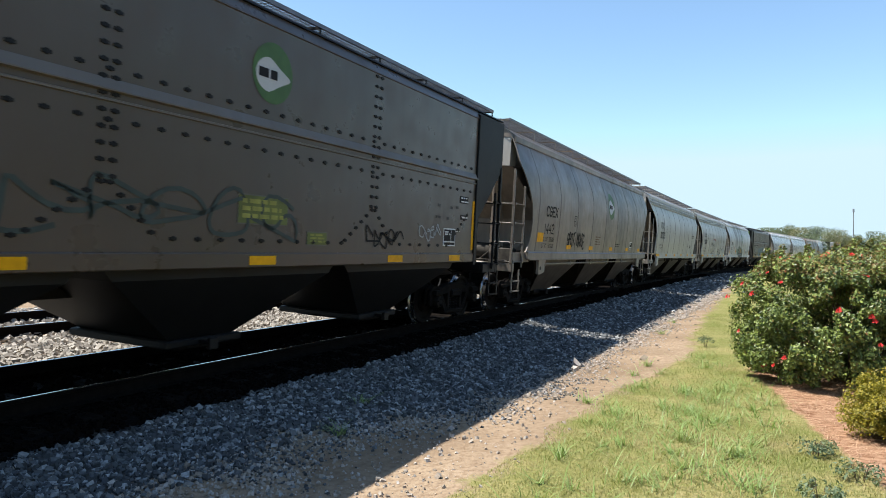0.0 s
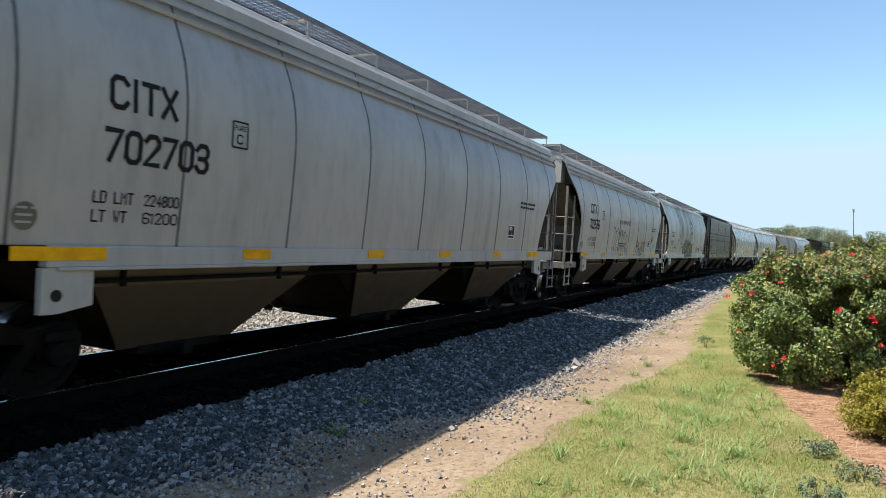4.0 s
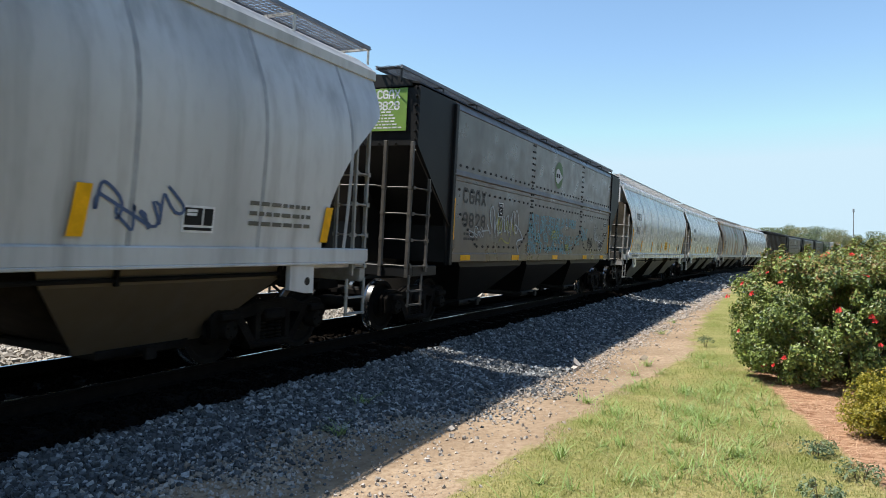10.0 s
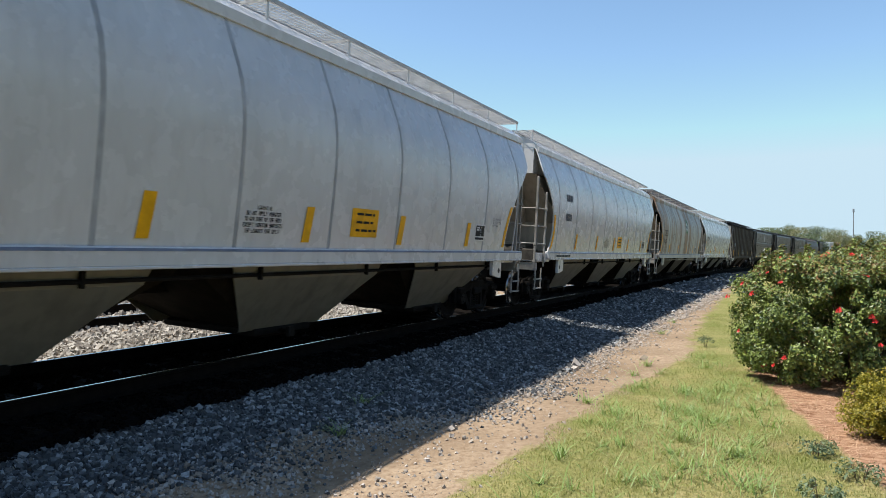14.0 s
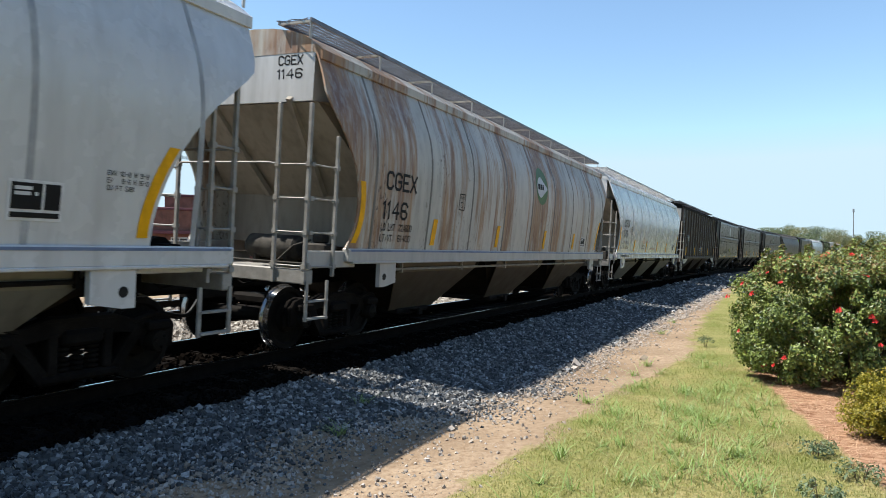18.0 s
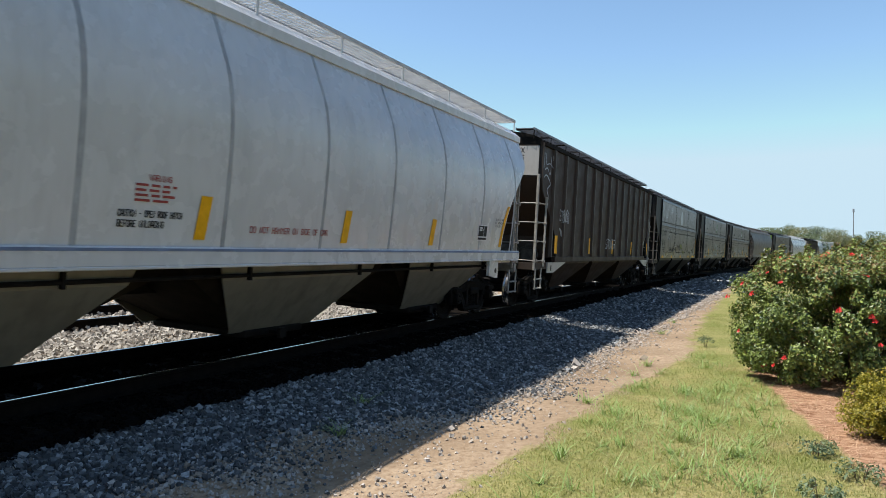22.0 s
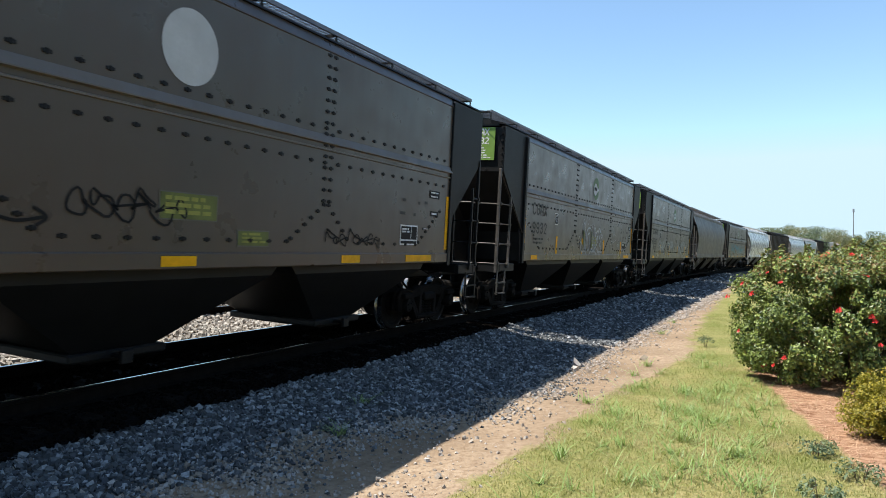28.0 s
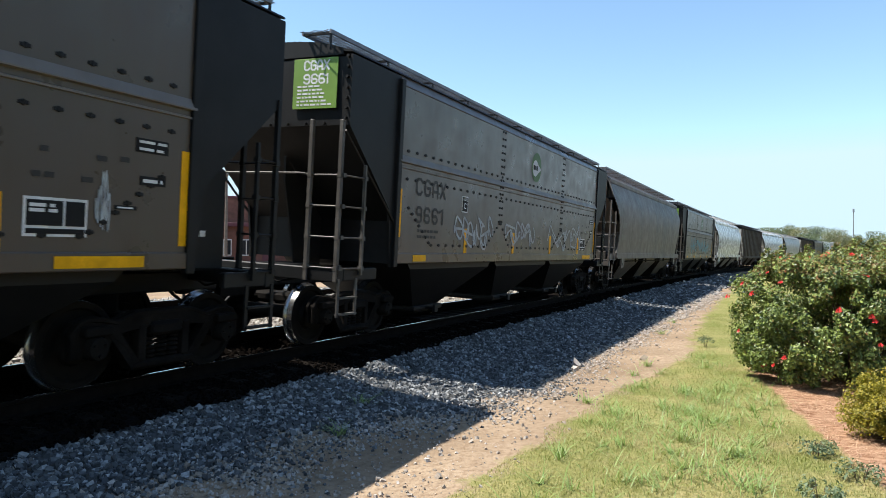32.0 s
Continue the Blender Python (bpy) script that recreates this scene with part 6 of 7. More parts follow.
scrawl(CAR_M, FLAT_SIDE, 4.0, 4.4, 1.72, 1.84, 5, 0.014, WHITESPRAY, 53)
scrawl(CAR_M, FLAT_SIDE, 5.6, 5.75, 1.55, 2.2, 5, 0.012, WHITESPRAY, 54)

# the brake box under the rear hood of the three alike cars
for car in (CAR_L, CAR_M, CAR_N):
    f = Form()
    f.box(6.83, 7.62, -1.12, -0.5, 1.2, 2.42, 0.03)
    box = part("brake_box", f.mesh("brake_box"), BLACKPAINT, car)
    f = Form()
    for x0, x1 in ((6.95, 7.0), (7.02, 7.1), (7.13, 7.2), (7.22, 7.3)):
        f.box(x0, x1, -1.126, -1.119, 1.6, 1.67)
    part("small_label", f.mesh("small_label"), WHITEMARK, box)

# B: grimy grey
reporting(CAR_B, ROUND_SIDE, "CGEX", "1442", -7.36, 2.45, 1.99, 0.24, BLACKMARK, 0.96, 0.76, [("LD LMT", "225300"), ("LT WT", "61700")], -7.5, 1.78)
side_patch(CAR_B, ROUND_SIDE, -7.93, -7.45, 1.75, 1.99, YELLOW, "reflective_strip", eps=0.008)
plate_box(CAR_B, ROUND_SIDE, -4.68, 2.28, 0.24)
side_text(CAR_B, ROUND_SIDE, "SPOT. MAICE", -5.17, 1.66, 0.36, BLACKMARK, 1.85, name="graffiti", loose=0.42, seed=13, weight=0.17)
blue_line(CAR_B, 8.42)
for a in (-5.19, -2.6, 0.3, 3.16, 5.58):
    side_patch(CAR_B, ROUND_SIDE, a, a + 0.47, 1.58, 1.7, YELLOW, "reflective_strip", eps=0.008)
emblem(CAR_B, ROUND_SIDE, 0.15, 3.15, 0.47)
spec_box(CAR_B, ROUND_SIDE, 3.82, 1.66, 0.45, 0.29)
bars(CAR_B, ROUND_SIDE, -1.9, -1.2, (2.0, 1.92, 1.84, 1.76), 0.035, RUSTRUN, seed=8)
bars(CAR_B, ROUND_SIDE, 1.2, 2.0, (1.8, 1.72), 0.04, BLACKMARK, seed=9)
end_lettering(CAR_B, 8.42, ["CGEX", "1442"], BLACKMARK)

# C and D: light grey, wide eave panel
for car, number, dy in ((CAR_C, "702703", 0.0), (CAR_D, "702556", 0.0)):
    reporting(car, ROUND_SIDE, "CITX", number, -6.76, 2.79, 2.3, 0.27, BLACKMARK, 0.75, 1.24, [("LD LMT", "224800"), ("LT WT", "61200")], -6.88, 1.9)
    plate_box(car, ROUND_SIDE, -5.2, 2.63, 0.24)
    for a in (-7.62, -4.9, -2.18, 0.26, 2.9, 5.12):
        side_patch(car, SILL_FACE, a, a + (0.9 if abs(a) > 5 else 0.48), 1.37, 1.49, YELLOW, "reflective_strip", steps=1, eps=0.005)
    spec_box(car, ROUND_SIDE, 3.75, 1.78, 0.4, 0.32)
    side_disc(car, ROUND_SIDE, -7.5, 1.74, 0.11, 0.12, GREYSPRAY, "builder_stencil")
    bars(car, [(z, w + 0.006) for z, w in ROUND_SIDE], -7.58, -7.42, (1.8, 1.74, 1.68), 0.02, CREAM, seed=41)
    bars(car, ROUND_SIDE, 4.4, 5.6, (2.62, 2.52), 0.05, BLACKMARK, seed=12)
    end_lettering(car, 8.18, ["CITX", number], BLACKMARK)
    f = Form()
    for z0, w0, z1, w1 in ((3.86, 1.425, 3.9, 1.43), (4.0, 1.375, 4.05, 1.37)):
        f.slab([(-w0 + 0.03, z0), (-w0, z0), (-w1 - 0.005, z1), (-w1 + 0.03, z1)], "x", -8.18, 8.18)
    part("eave_moulding", f.mesh("eave_moulding"), CREAM, car)
side_text(CAR_D, ROUND_SIDE, "DO NOT HAMMER ON CAR", -2.46, 2.6, 0.15, REDSPRAY, 1.87, bold=0.005)
free_line(CAR_D, FULL_SIDE, [(-3.4 + 0.19 * k, 2.38 - 0.012 * k + 0.09 * math.sin(k * 1.9)) for k in range(15)], 0.035, FAINTSPRAY)
for k, xa in enumerate((-3.35, -3.05, -2.75, -2.3, -1.95, -1.6, -1.2, -0.85)):
    free_line(CAR_D, FULL_SIDE, [(xa + 0.25, 2.3 - 0.02 * k), (xa + 0.08, 2.1), (xa - 0.02, 1.8), (xa + 0.02, 1.4)], 0.03, FAINTSPRAY)
    free_line(CAR_D, FULL_SIDE, [(xa + 0.05, 1.55), (xa + 0.16, 1.72), (xa + 0.26, 1.56)], 0.022, FAINTSPRAY)
free_line(CAR_D, FULL_SIDE, [(1.2, 1.42), (1.22, 1.75), (1.15, 1.95), (1.4, 2.02), (1.5, 1.86), (1.3, 1.76), (1.06, 1.78)], 0.045, BLACKMARK)
free_line(CAR_D, FULL_SIDE, [(1.55, 1.8), (1.75, 1.86), (1.7, 1.96), (1.55, 1.85), (1.6, 1.68), (1.85, 1.7)], 0.04, BLACKMARK)
free_line(CAR_D, FULL_SIDE, [(2.3, 2.12), (2.2, 1.8), (2.0, 1.66), (1.95, 1.5), (2.15, 1.45), (2.28, 1.6), (2.3, 1.85), (2.35, 1.55)], 0.035, BLACKMARK)
free_line(CAR_D, FULL_SIDE, [(2.75, 1.95), (2.55, 1.98), (2.48, 1.75), (2.6, 1.6), (2.75, 1.66), (2.8, 2.15), (2.82, 1.62), (2.95, 1.8), (3.05, 1.62)], 0.03, BLACKMARK)
free_line(CAR_D, FULL_SIDE, [(1.5, 1.62), (1.62, 1.45), (1.8, 1.4), (1.9, 1.52), (1.75, 1.62), (1.6, 1.55), (1.65, 1.36)], 0.03, BLACKMARK)
free_line(CAR_D, FULL_SIDE, [(2.9, 2.25), (2.98, 2.0), (3.15, 1.9), (3.2, 2.1)], 0.022, FAINTSPRAY)
bars(CAR_D, ROUND_SIDE, -2.2, -0.85, (1.84, 1.75), 0.045, BLACKMARK, seed=44)
side_disc(CAR_D, ROUND_SIDE, 4.75, 2.15, 0.16, 0.13, FAINTSPRAY, "paint_blot")
side_patch(CAR_D, ROUND_SIDE, 4.5, 5.6, 1.72, 1.98, WHITESPRAY, "paint_blot", eps=0.005)

# E: sooty white with large graffiti
reporting(CAR_E, ROUND_SIDE, "CGEX", "1961", -7.47, 2.46, 1.99, 0.24, BLACKMARK, 0.96, 0.72, [("LD LMT", "224400"), ("LT WT", "61600")], -7.6, 1.78)
plate_box(CAR_E, ROUND_SIDE, -4.75, 2.28, 0.25)
emblem(CAR_E, ROUND_SIDE, 0.15, 3.17, 0.47)
# jagged green cloud behind the swollen letters
for k, (xa, za, rx, rz) in enumerate(((-2.85, 1.78, 0.42, 0.38), (-1.35, 2.2, 0.3, 0.2), (-0.45, 2.12, 0.25, 0.18), (0.55, 1.82, 0.32, 0.3))):
    for name, grow, mat, e in (("graffiti_rim", 1.16, BLACKMARK, 0.0075), ("graffiti_fill", 1.0, PALEGREEN, 0.0085)):
        f = Form()
        rim = []
        for i in range(32):
            a = 2 * math.pi * i / 32
            q = grow * (1 + 0.13 * math.sin(5 * a + k) + 0.09 * math.sin(9 * a + 2 * k))
            rim.append((xa + rx * q * math.cos(a), max(1.5, za + rz * q * math.sin(a))))
        f.add([(p, -(curve_at(FULL_SIDE, q) + e), q) for p, q in [(xa, za)] + rim], [(0, 1 + i, 1 + (i + 1) % 32) for i in range(32)])
        part(name, f.mesh(name, tidy=False), mat, CAR_E)
for k, (ch, xa, xb, za, zb, th) in enumerate((("B", -2.3, -1.72, 1.5, 2.2, 0.28), ("U", -1.52, -1.12, 1.5, 1.98, 0.24), ("I", -0.86, -0.7, 1.5, 1.95, 0.24), ("C", -0.5, -0.12, 1.5, 1.95, 0.24), ("K", 0.05, 0.38, 1.48, 1.92, 0.2))):
    fat_letter(CAR_E, FULL_SIDE, ch, xa, xb, za, zb, BLACKMARK, GREYSPRAY, WHITESPRAY, th, 101 + k, rim=0.13, step=0.0015 * k)
side_disc(CAR_E, FULL_SIDE, -0.88, 2.2, 0.12, 0.1, BLACKMARK, "graffiti_rim", eps=0.018)
side_disc(CAR_E, FULL_SIDE, -0.7, 2.2, 0.12, 0.1, BLACKMARK, "graffiti_rim", eps=0.0185)
side_disc(CAR_E, FULL_SIDE, -0.79, 2.17, 0.13, 0.1, GREYSPRAY, "graffiti_fill", eps=0.019)
for xa in (-2.2, -2.08, -1.3, 0.2, 0.3):
    free_line(CAR_E, FULL_SIDE, [(xa - 0.04, 1.45), (xa, 1.51), (xa + 0.04, 1.45), (xa, 1.39), (xa - 0.04, 1.45)], 0.018, WHITESPRAY).location.y = -0.016
free_line(CAR_E, ROUND_SIDE, [(-5.75, 1.9), (-5.6, 2.1), (-5.35, 2.2), (-5.2, 2.0), (-5.25, 1.75), (-5.5, 1.6), (-5.7, 1.72)], 0.03, REDSPRAY)
free_line(CAR_E, ROUND_SIDE, [(-5.3, 2.18), (-5.28, 2.34), (-5.2, 2.2), (-5.12, 2.3), (-5.16, 2.05)], 0.03, REDSPRAY)
free_line(CAR_E, ROUND_SIDE, [(-5.55, 1.9), (-5.42, 1.98), (-5.36, 1.86), (-5.5, 1.8), (-5.55, 1.9)], 0.025, REDSPRAY)
scrawl(CAR_E, ROUND_SIDE, -6.4, -5.8, 1.62, 2.05, 3, 0.02, BLACKMARK, 103)
scrawl(CAR_E, ROUND_SIDE, 2.75, 3.75, 1.62, 2.1, 4, 0.035, NAVYSPRAY, 105)
cut_stripe(CAR_E, 8.42, -1, 1.6, 2.1, 0.2)
for x, z0, w in ((-4.35, 3.3, 0.035), (-4.0, 3.0, 0.02), (-2.9, 3.5, 0.02), (0.9, 3.2, 0.025)):
    side_patch(CAR_E, ROUND_SIDE, x, x + w, z0, 4.15, RUSTRUN, "rust_run", eps=0.0035, lean=0.01)
scrawl(CAR_E, ROUND_SIDE, -3.97, -3.5, 2.04, 2.2, 7, 0.018, FAINTSPRAY, 104)
side_text(CAR_E, ROUND_SIDE, "LOUNGE", -3.97, 1.84, 0.15, FAINTSPRAY, 0.5, name="graffiti", loose=0.4, seed=9, weight=0.12)
for a in (-4.4, -0.87, 2.57, 6.3):
    side_patch(CAR_E, ROUND_SIDE, a - 0.08, a + 0.08, 1.58, 2.06, YELLOW, "reflective_strip", lean=0.06, eps=0.028)
spec_box(CAR_E, ROUND_SIDE, 3.8, 1.65, 0.45, 0.29)
bars(CAR_E, ROUND_SIDE, 4.8, 6.0, (2.0, 1.88, 1.76), 0.05, GREYSPRAY, seed=13)
end_lettering(CAR_E, 8.42, ["CGEX", "1961"], BLACKMARK)

# G, H, J: clean white
reporting(CAR_G, ROUND_SIDE, "CGEX", "1842", -7.07, 2.93, 2.36, 0.25, NAVYMARK, 0.86, 0.69, [("LD LMT", "224500 LBS"), ("LT WT", "61500 LBS")], -7.2, 1.8)
plate_box(CAR_G, ROUND_SIDE, -5.45, 2.5, 0.25, GREYSPRAY)
bars(CAR_H, ROUND_SIDE, -7.07, -6.3, (2.95, 2.4), 0.2, NAVYMARK, seed=19)
reporting(CAR_J, ROUND_SIDE, "CGOX", "1179", -7.49, 2.55, 2.13, 0.25, BLACKMARK, 0.92, 0.66, [("LD LMT", "223800 LB"), ("LT WT", "62200 LB")], -7.6, 1.86)
plate_box(CAR_J, ROUND_SIDE, -6.2, 2.25, 0.25)
dxs = {CAR_G.name: 0.05, CAR_H.name: 0.36}
for car, sq in ((CAR_G, 0.45), (CAR_H, 0.0), (CAR_J, None)):
    for e in (-1, 1):
        cut_stripe(car, 8.42, e)
    for a in (-5.75, -3.2, -0.6, 1.9, 4.6) if sq is not None else (-5.3, -2.6, 0.15, 2.9):
        leaning_stripe(car, a, 1.58, 2.05)
    blue_line(car, 8.42)
    spec_box(car, ROUND_SIDE, 5.0, 1.7, 0.48, 0.34)
    for k, (body, wide) in enumerate((("EXW 10-8 H 9-8", 0.46), ("EW   8-6 H 15-0", 0.46), ("CU FT 5161", 0.3))):
        side_text(car, ROUND_SIDE, body, 5.9, 2.155 - 0.068 * k, 0.042, BLACKMARK, wide, bold=0.002)
    side_text(car, EXT_FACE, "2 INCH HF COMP SHOES", 6.42, 1.35, 0.045, BLACKMARK, 0.58, bold=0.001)
    if sq is not None:
        for k, (body, wide) in enumerate((("WARNING", 0.26), ("DO NOT APPLY VIBRATOR", 0.62), ("TO ANY PART OF CAR BODY", 0.66), ("EXCEPT VIBRATOR BRACKETS", 0.7), ("OR LOADED CAR ONLY", 0.6))):
            side_text(car, ROUND_SIDE, body, -1.62 - dxs[car.name] + (0.69 - wide) / 2 - 0.12, 1.96 - 0.07 * k, 0.043, BLACKMARK, wide, bold=0.002)
    bars(car, SILL_FACE, -7.7, -6.2, (1.36,), 0.05, BLACKMARK, seed=16)
    if sq is not None:
        side_patch(car, ROUND_SIDE, sq, sq + 0.73, 1.68, 2.1, YELLOW, "notice_board", eps=0.008)
        bars(car, [(z, w + 0.006) for z, w in ROUND_SIDE], sq + 0.12, sq + 0.66, (2.0, 1.88, 1.76), 0.035, BLACKMARK, seed=17)
end_lettering(CAR_G, 8.42, ["CGEX", "1842"], NAVYMARK)
end_lettering(CAR_J, 8.42, ["CGOX", "1179"], BLACKMARK)
side_text(CAR_J, ROUND_SIDE, "DO NOT HAMMER ON SIDE OF CAR", -1.81, 1.68, 0.07, REDSPRAY, 1.55, bold=0.002)
side_text(CAR_J, ROUND_SIDE, "CAUTION - OPEN ROOF HATCH", -3.64, 1.79, 0.06, BLACKMARK, 0.78, bold=0.002)
side_text(CAR_J, ROUND_SIDE, "BEFORE UNLOADING", -3.64, 1.69, 0.06, BLACKMARK, 0.55, bold=0.002)
side_text(CAR_J, ROUND_SIDE, "WARNING", -3.32, 2.15, 0.055, REDSPRAY, 0.28, bold=0.002)
bars(CAR_J, ROUND_SIDE, -3.47, -2.96, (2.09, 2.04, 1.99, 1.94), 0.025, REDSPRAY, seed=18)

# I: rusty white
reporting(CAR_I, ROUND_SIDE, "CGEX", "1146", -7.59, 2.46, 2.0, 0.25, BLACKMARK, 0.95, 0.74, [("LD LMT", "224600"), ("LT WT", "61400")], -7.65, 1.8)
plate_box(CAR_I, ROUND_SIDE, -4.87, 2.28, 0.25)
emblem(CAR_I, ROUND_SIDE, 0.15, 3.17, 0.47)
for e in (-1, 1):
    cut_stripe(CAR_I, 8.42, e)
for a in (-5.85, -2.75, 0.6, 3.4):
    leaning_stripe(CAR_I, a, 1.58, 2.05)
blue_line(CAR_I, 8.42)
spec_box(CAR_I, ROUND_SIDE, 4.3, 1.66, 0.45, 0.3)
end_lettering(CAR_I, 8.42, ["CGEX", "1146"], BLACKMARK)

# K: brown, ribbed
for s in (-1, 1):
    for e in (-1, 1):
        f = Form()
        f.slab([(e * 7.45, 1.2), (e * 7.45, 0.92), (e * 6.9, 0.92), (e * 5.75, 1.195)], "y", min(s * 1.5, s * 1.535), max(s * 1.5, s * 1.535))
        pad = part("jacking_pad", f.mesh("jacking_pad"), CREAM, CAR_K, "scuffed white jacking pad")
        f = Form()
        f.slab([(e * 7.15 + 0.05 * math.cos(q), 1.05 + 0.09 * math.sin(q)) for q in [k * math.pi / 6 for k in range(12)]], "y", min(s * 1.53, s * 1.538), max(s * 1.53, s * 1.538))
        part("jacking_hole", f.mesh("jacking_hole"), BLACKPAINT, pad)
for a in (-7.65, -3.93, -0.6, 2.84, 6.4):
    side_patch(CAR_K, RIB_SIDE, a, a + (0.25 if a < -7 else 0.15), 1.45, 1.95, YELLOW, "reflective_strip", steps=1)
side_text(CAR_K, [(1.2, 1.57), (4.4, 1.57)], "STONER", -7.29, 2.36, 0.3, WHITESPRAY, 0.88, name="graffiti", loose=0.45, seed=14, weight=0.1)
for k in range(4):
    free_line(CAR_K, FLAT_SIDE, [(-7.05 + 0.04 * k, 2.16 - 0.03 * k), (-6.85, 2.1 - 0.04 * k), (-6.65, 2.0 - 0.05 * k), (-6.5, 1.8)], 0.04, WHITESPRAY)
free_line(CAR_K, FLAT_SIDE, [(-8.62, 3.46), (-8.5, 3.53), (-8.3, 3.48), (-8.08, 3.32), (-8.22, 3.24), (-8.36, 3.14), (-8.24, 3.02), (-8.2, 2.9)], 0.035, WHITESPRAY)
free_line(CAR_K, FLAT_SIDE, [(-8.62, 3.66), (-8.4, 3.72), (-8.14, 3.58), (-8.1, 4.05)], 0.03, WHITESPRAY)
free_line(CAR_K, FLAT_SIDE, [(-8.7, 3.7), (-8.68, 4.1)], 0.03, WHITESPRAY)
free_line(CAR_K, FLAT_SIDE, [(-8.55, 4.1), (-8.5, 3.82), (-8.2, 3.86), (-7.75, 3.76), (-7.95, 4.1), (-7.7, 3.42)], 0.025, WHITESPRAY)
side_text(CAR_K, RIB_SIDE, "STONER", -1.63, 1.68, 0.3, WHITESPRAY, 1.5, name="graffiti", loose=0.45, seed=15, weight=0.09)
scrawl(CAR_K, FLAT_SIDE, 5.5, 6.1, 1.8, 2.1, 4, 0.02, WHITESPRAY, 114)
end_lettering(CAR_K, 8.1155, ["CGAX", "9176"], GHOSTMARK)
for car in (CAR_O, CAR_Q, CAR_S):
    bars(car, ROUND_SIDE, -7.4, -6.5, (2.48, 2.02), 0.2, GREYSPRAY, seed=20)


# the markings sit off the middle of each car
MARKS = ("lettering", "graffiti", "reflective_strip", "small_print", "data_", "plate_", "emblem", "faded_panel", "stencil_plate", "painted_disc", "paint_blot", "notice_board", "builder_")
for car, dx in ((CAR_A, -0.1), (CAR_B, 0.6), (CAR_C, 0.51), (CAR_D, 0.52), (CAR_E, 0.52), (CAR_F, -0.2), (CAR_G, 0.05), (CAR_H, 0.36), (CAR_I, 0.54), (CAR_J, 0.39), (CAR_K, 0.6), (CAR_L, -0.17), (CAR_M, -0.05), (CAR_N, -0.06)):
    for ob in car.children:
        if ob.name.startswith(MARKS):
            ob.location.x += dx


def travelled(t):
    return 8.0591 * t - 0.032215 * t * t - 3.84e-5 * t ** 3


def car_pose(s, base):
    a, b = bend(s - base), bend(s + base)
    za, zb = grade(s - base), grade(s + base)
    return pose(s, LATERAL + (a + b) / 2, 0.0352 + (za + zb) / 2, CANT, -math.degrees(math.atan2(zb - za, 2 * base)), math.degrees(math.atan2(b - a, 2 * base)))


def motions():
    """The train rolls past, slowing a little; its wheels turn with it."""
    times = [0.5 * k for k in range(65)]
    for car, s0, base in TRAIN:
        walk(car, [(t, car_pose(s0 - travelled(t), base)) for t in times])
    turns = [(2 * k / FPS, math.degrees(travelled(2 * k / FPS)) / 0.457) for k in range(481)]
    for k, ws in enumerate(WHEELSETS[:ROLLING * 4]):
        x, y, z = ws.location
        walk(ws, [(t, pose(x, y, z, 0, -(a + 23 * k) % 360, 0)) for t, a in turns])


ROLLING = 23


# ---------- planting ----------
def leaf_cloud(name, p, d, size, mat, parent, rng, narrow=0.5):
    """Small folded leaves at the places p, turned about the ways d."""
    count = len(p)
    k = size * rng.uniform(0.6, 1.3, count)
    nrm = d + rng.normal(scale=0.55, size=(count, 3)) + np.array([0, 0, 0.45])
    nrm /= np.linalg.norm(nrm, axis=1)[:, None]
    u = np.cross(nrm, rng.normal(size=(count, 3)))
    u /= np.linalg.norm(u, axis=1)[:, None]
    w = np.cross(nrm, u)
    a = p - u * k[:, None]
    b = p + w * (k * narrow)[:, None] + nrm * (k * 0.18)[:, None]
    e = p + u * k[:, None] - nrm * (k * 0.15)[:, None]
    g = p - w * (k * narrow)[:, None] + nrm * (k * 0.18)[:, None]
    v = np.stack([a, b, e, g], 1).reshape(-1)
    idx = (np.array([0, 1, 2, 0, 2, 3])[None] + 4 * np.arange(count)[:, None]).reshape(-1)
    me = bpy.data.meshes.new(name)
    me.vertices.add(count * 4)
    me.vertices.foreach_set("co", v.astype(np.float32))
    me.loops.add(count * 6)
    me.loops.foreach_set("vertex_index", idx.astype(np.int32))
    me.polygons.add(count * 2)
    me.polygons.foreach_set("loop_start", np.arange(0, count * 6, 3, dtype=np.int32))
    me.update(calc_edges=True)
    me.shade_flat()
    me.materials.append(mat)
    ob = new(name, me)
    if parent is not None:
        ob.parent = parent
    return ob


def unit(rng, n):
    d = rng.normal(size=(n, 3))
    return d / np.linalg.norm(d, axis=1)[:, None]


ROSELEAF = leaf_stuff("rose_leaf", [(0.022, 0.05, 0.01), (0.23, 0.285, 0.06)], 0.46, 0.1)
ROSETIP = leaf_stuff("young_rose_leaf", [(0.20, 0.09, 0.035), (0.22, 0.20, 0.05)])
GOLDLEAF = leaf_stuff("golden_leaf", [(0.13, 0.125, 0.012), (0.38, 0.30, 0.03)])
TREELEAF = leaf_stuff("tree_leaf", [(0.045, 0.085, 0.022), (0.12, 0.17, 0.045)])
WEEDLEAF = leaf_stuff("weed_leaf", [(0.08, 0.12, 0.06), (0.19, 0.24, 0.14)])
PETAL = plain("red_petal", (0.78, 0.07, 0.07), 0.5, 0, 0.25, 30, 0)
BARK = plain("bark", (0.12, 0.085, 0.06), 0.9, 0, 0.4, 6, 0.5)
STEM = plain("brown_stem", (0.10, 0.07, 0.04), 0.8, 0, 0.3, 12, 0)


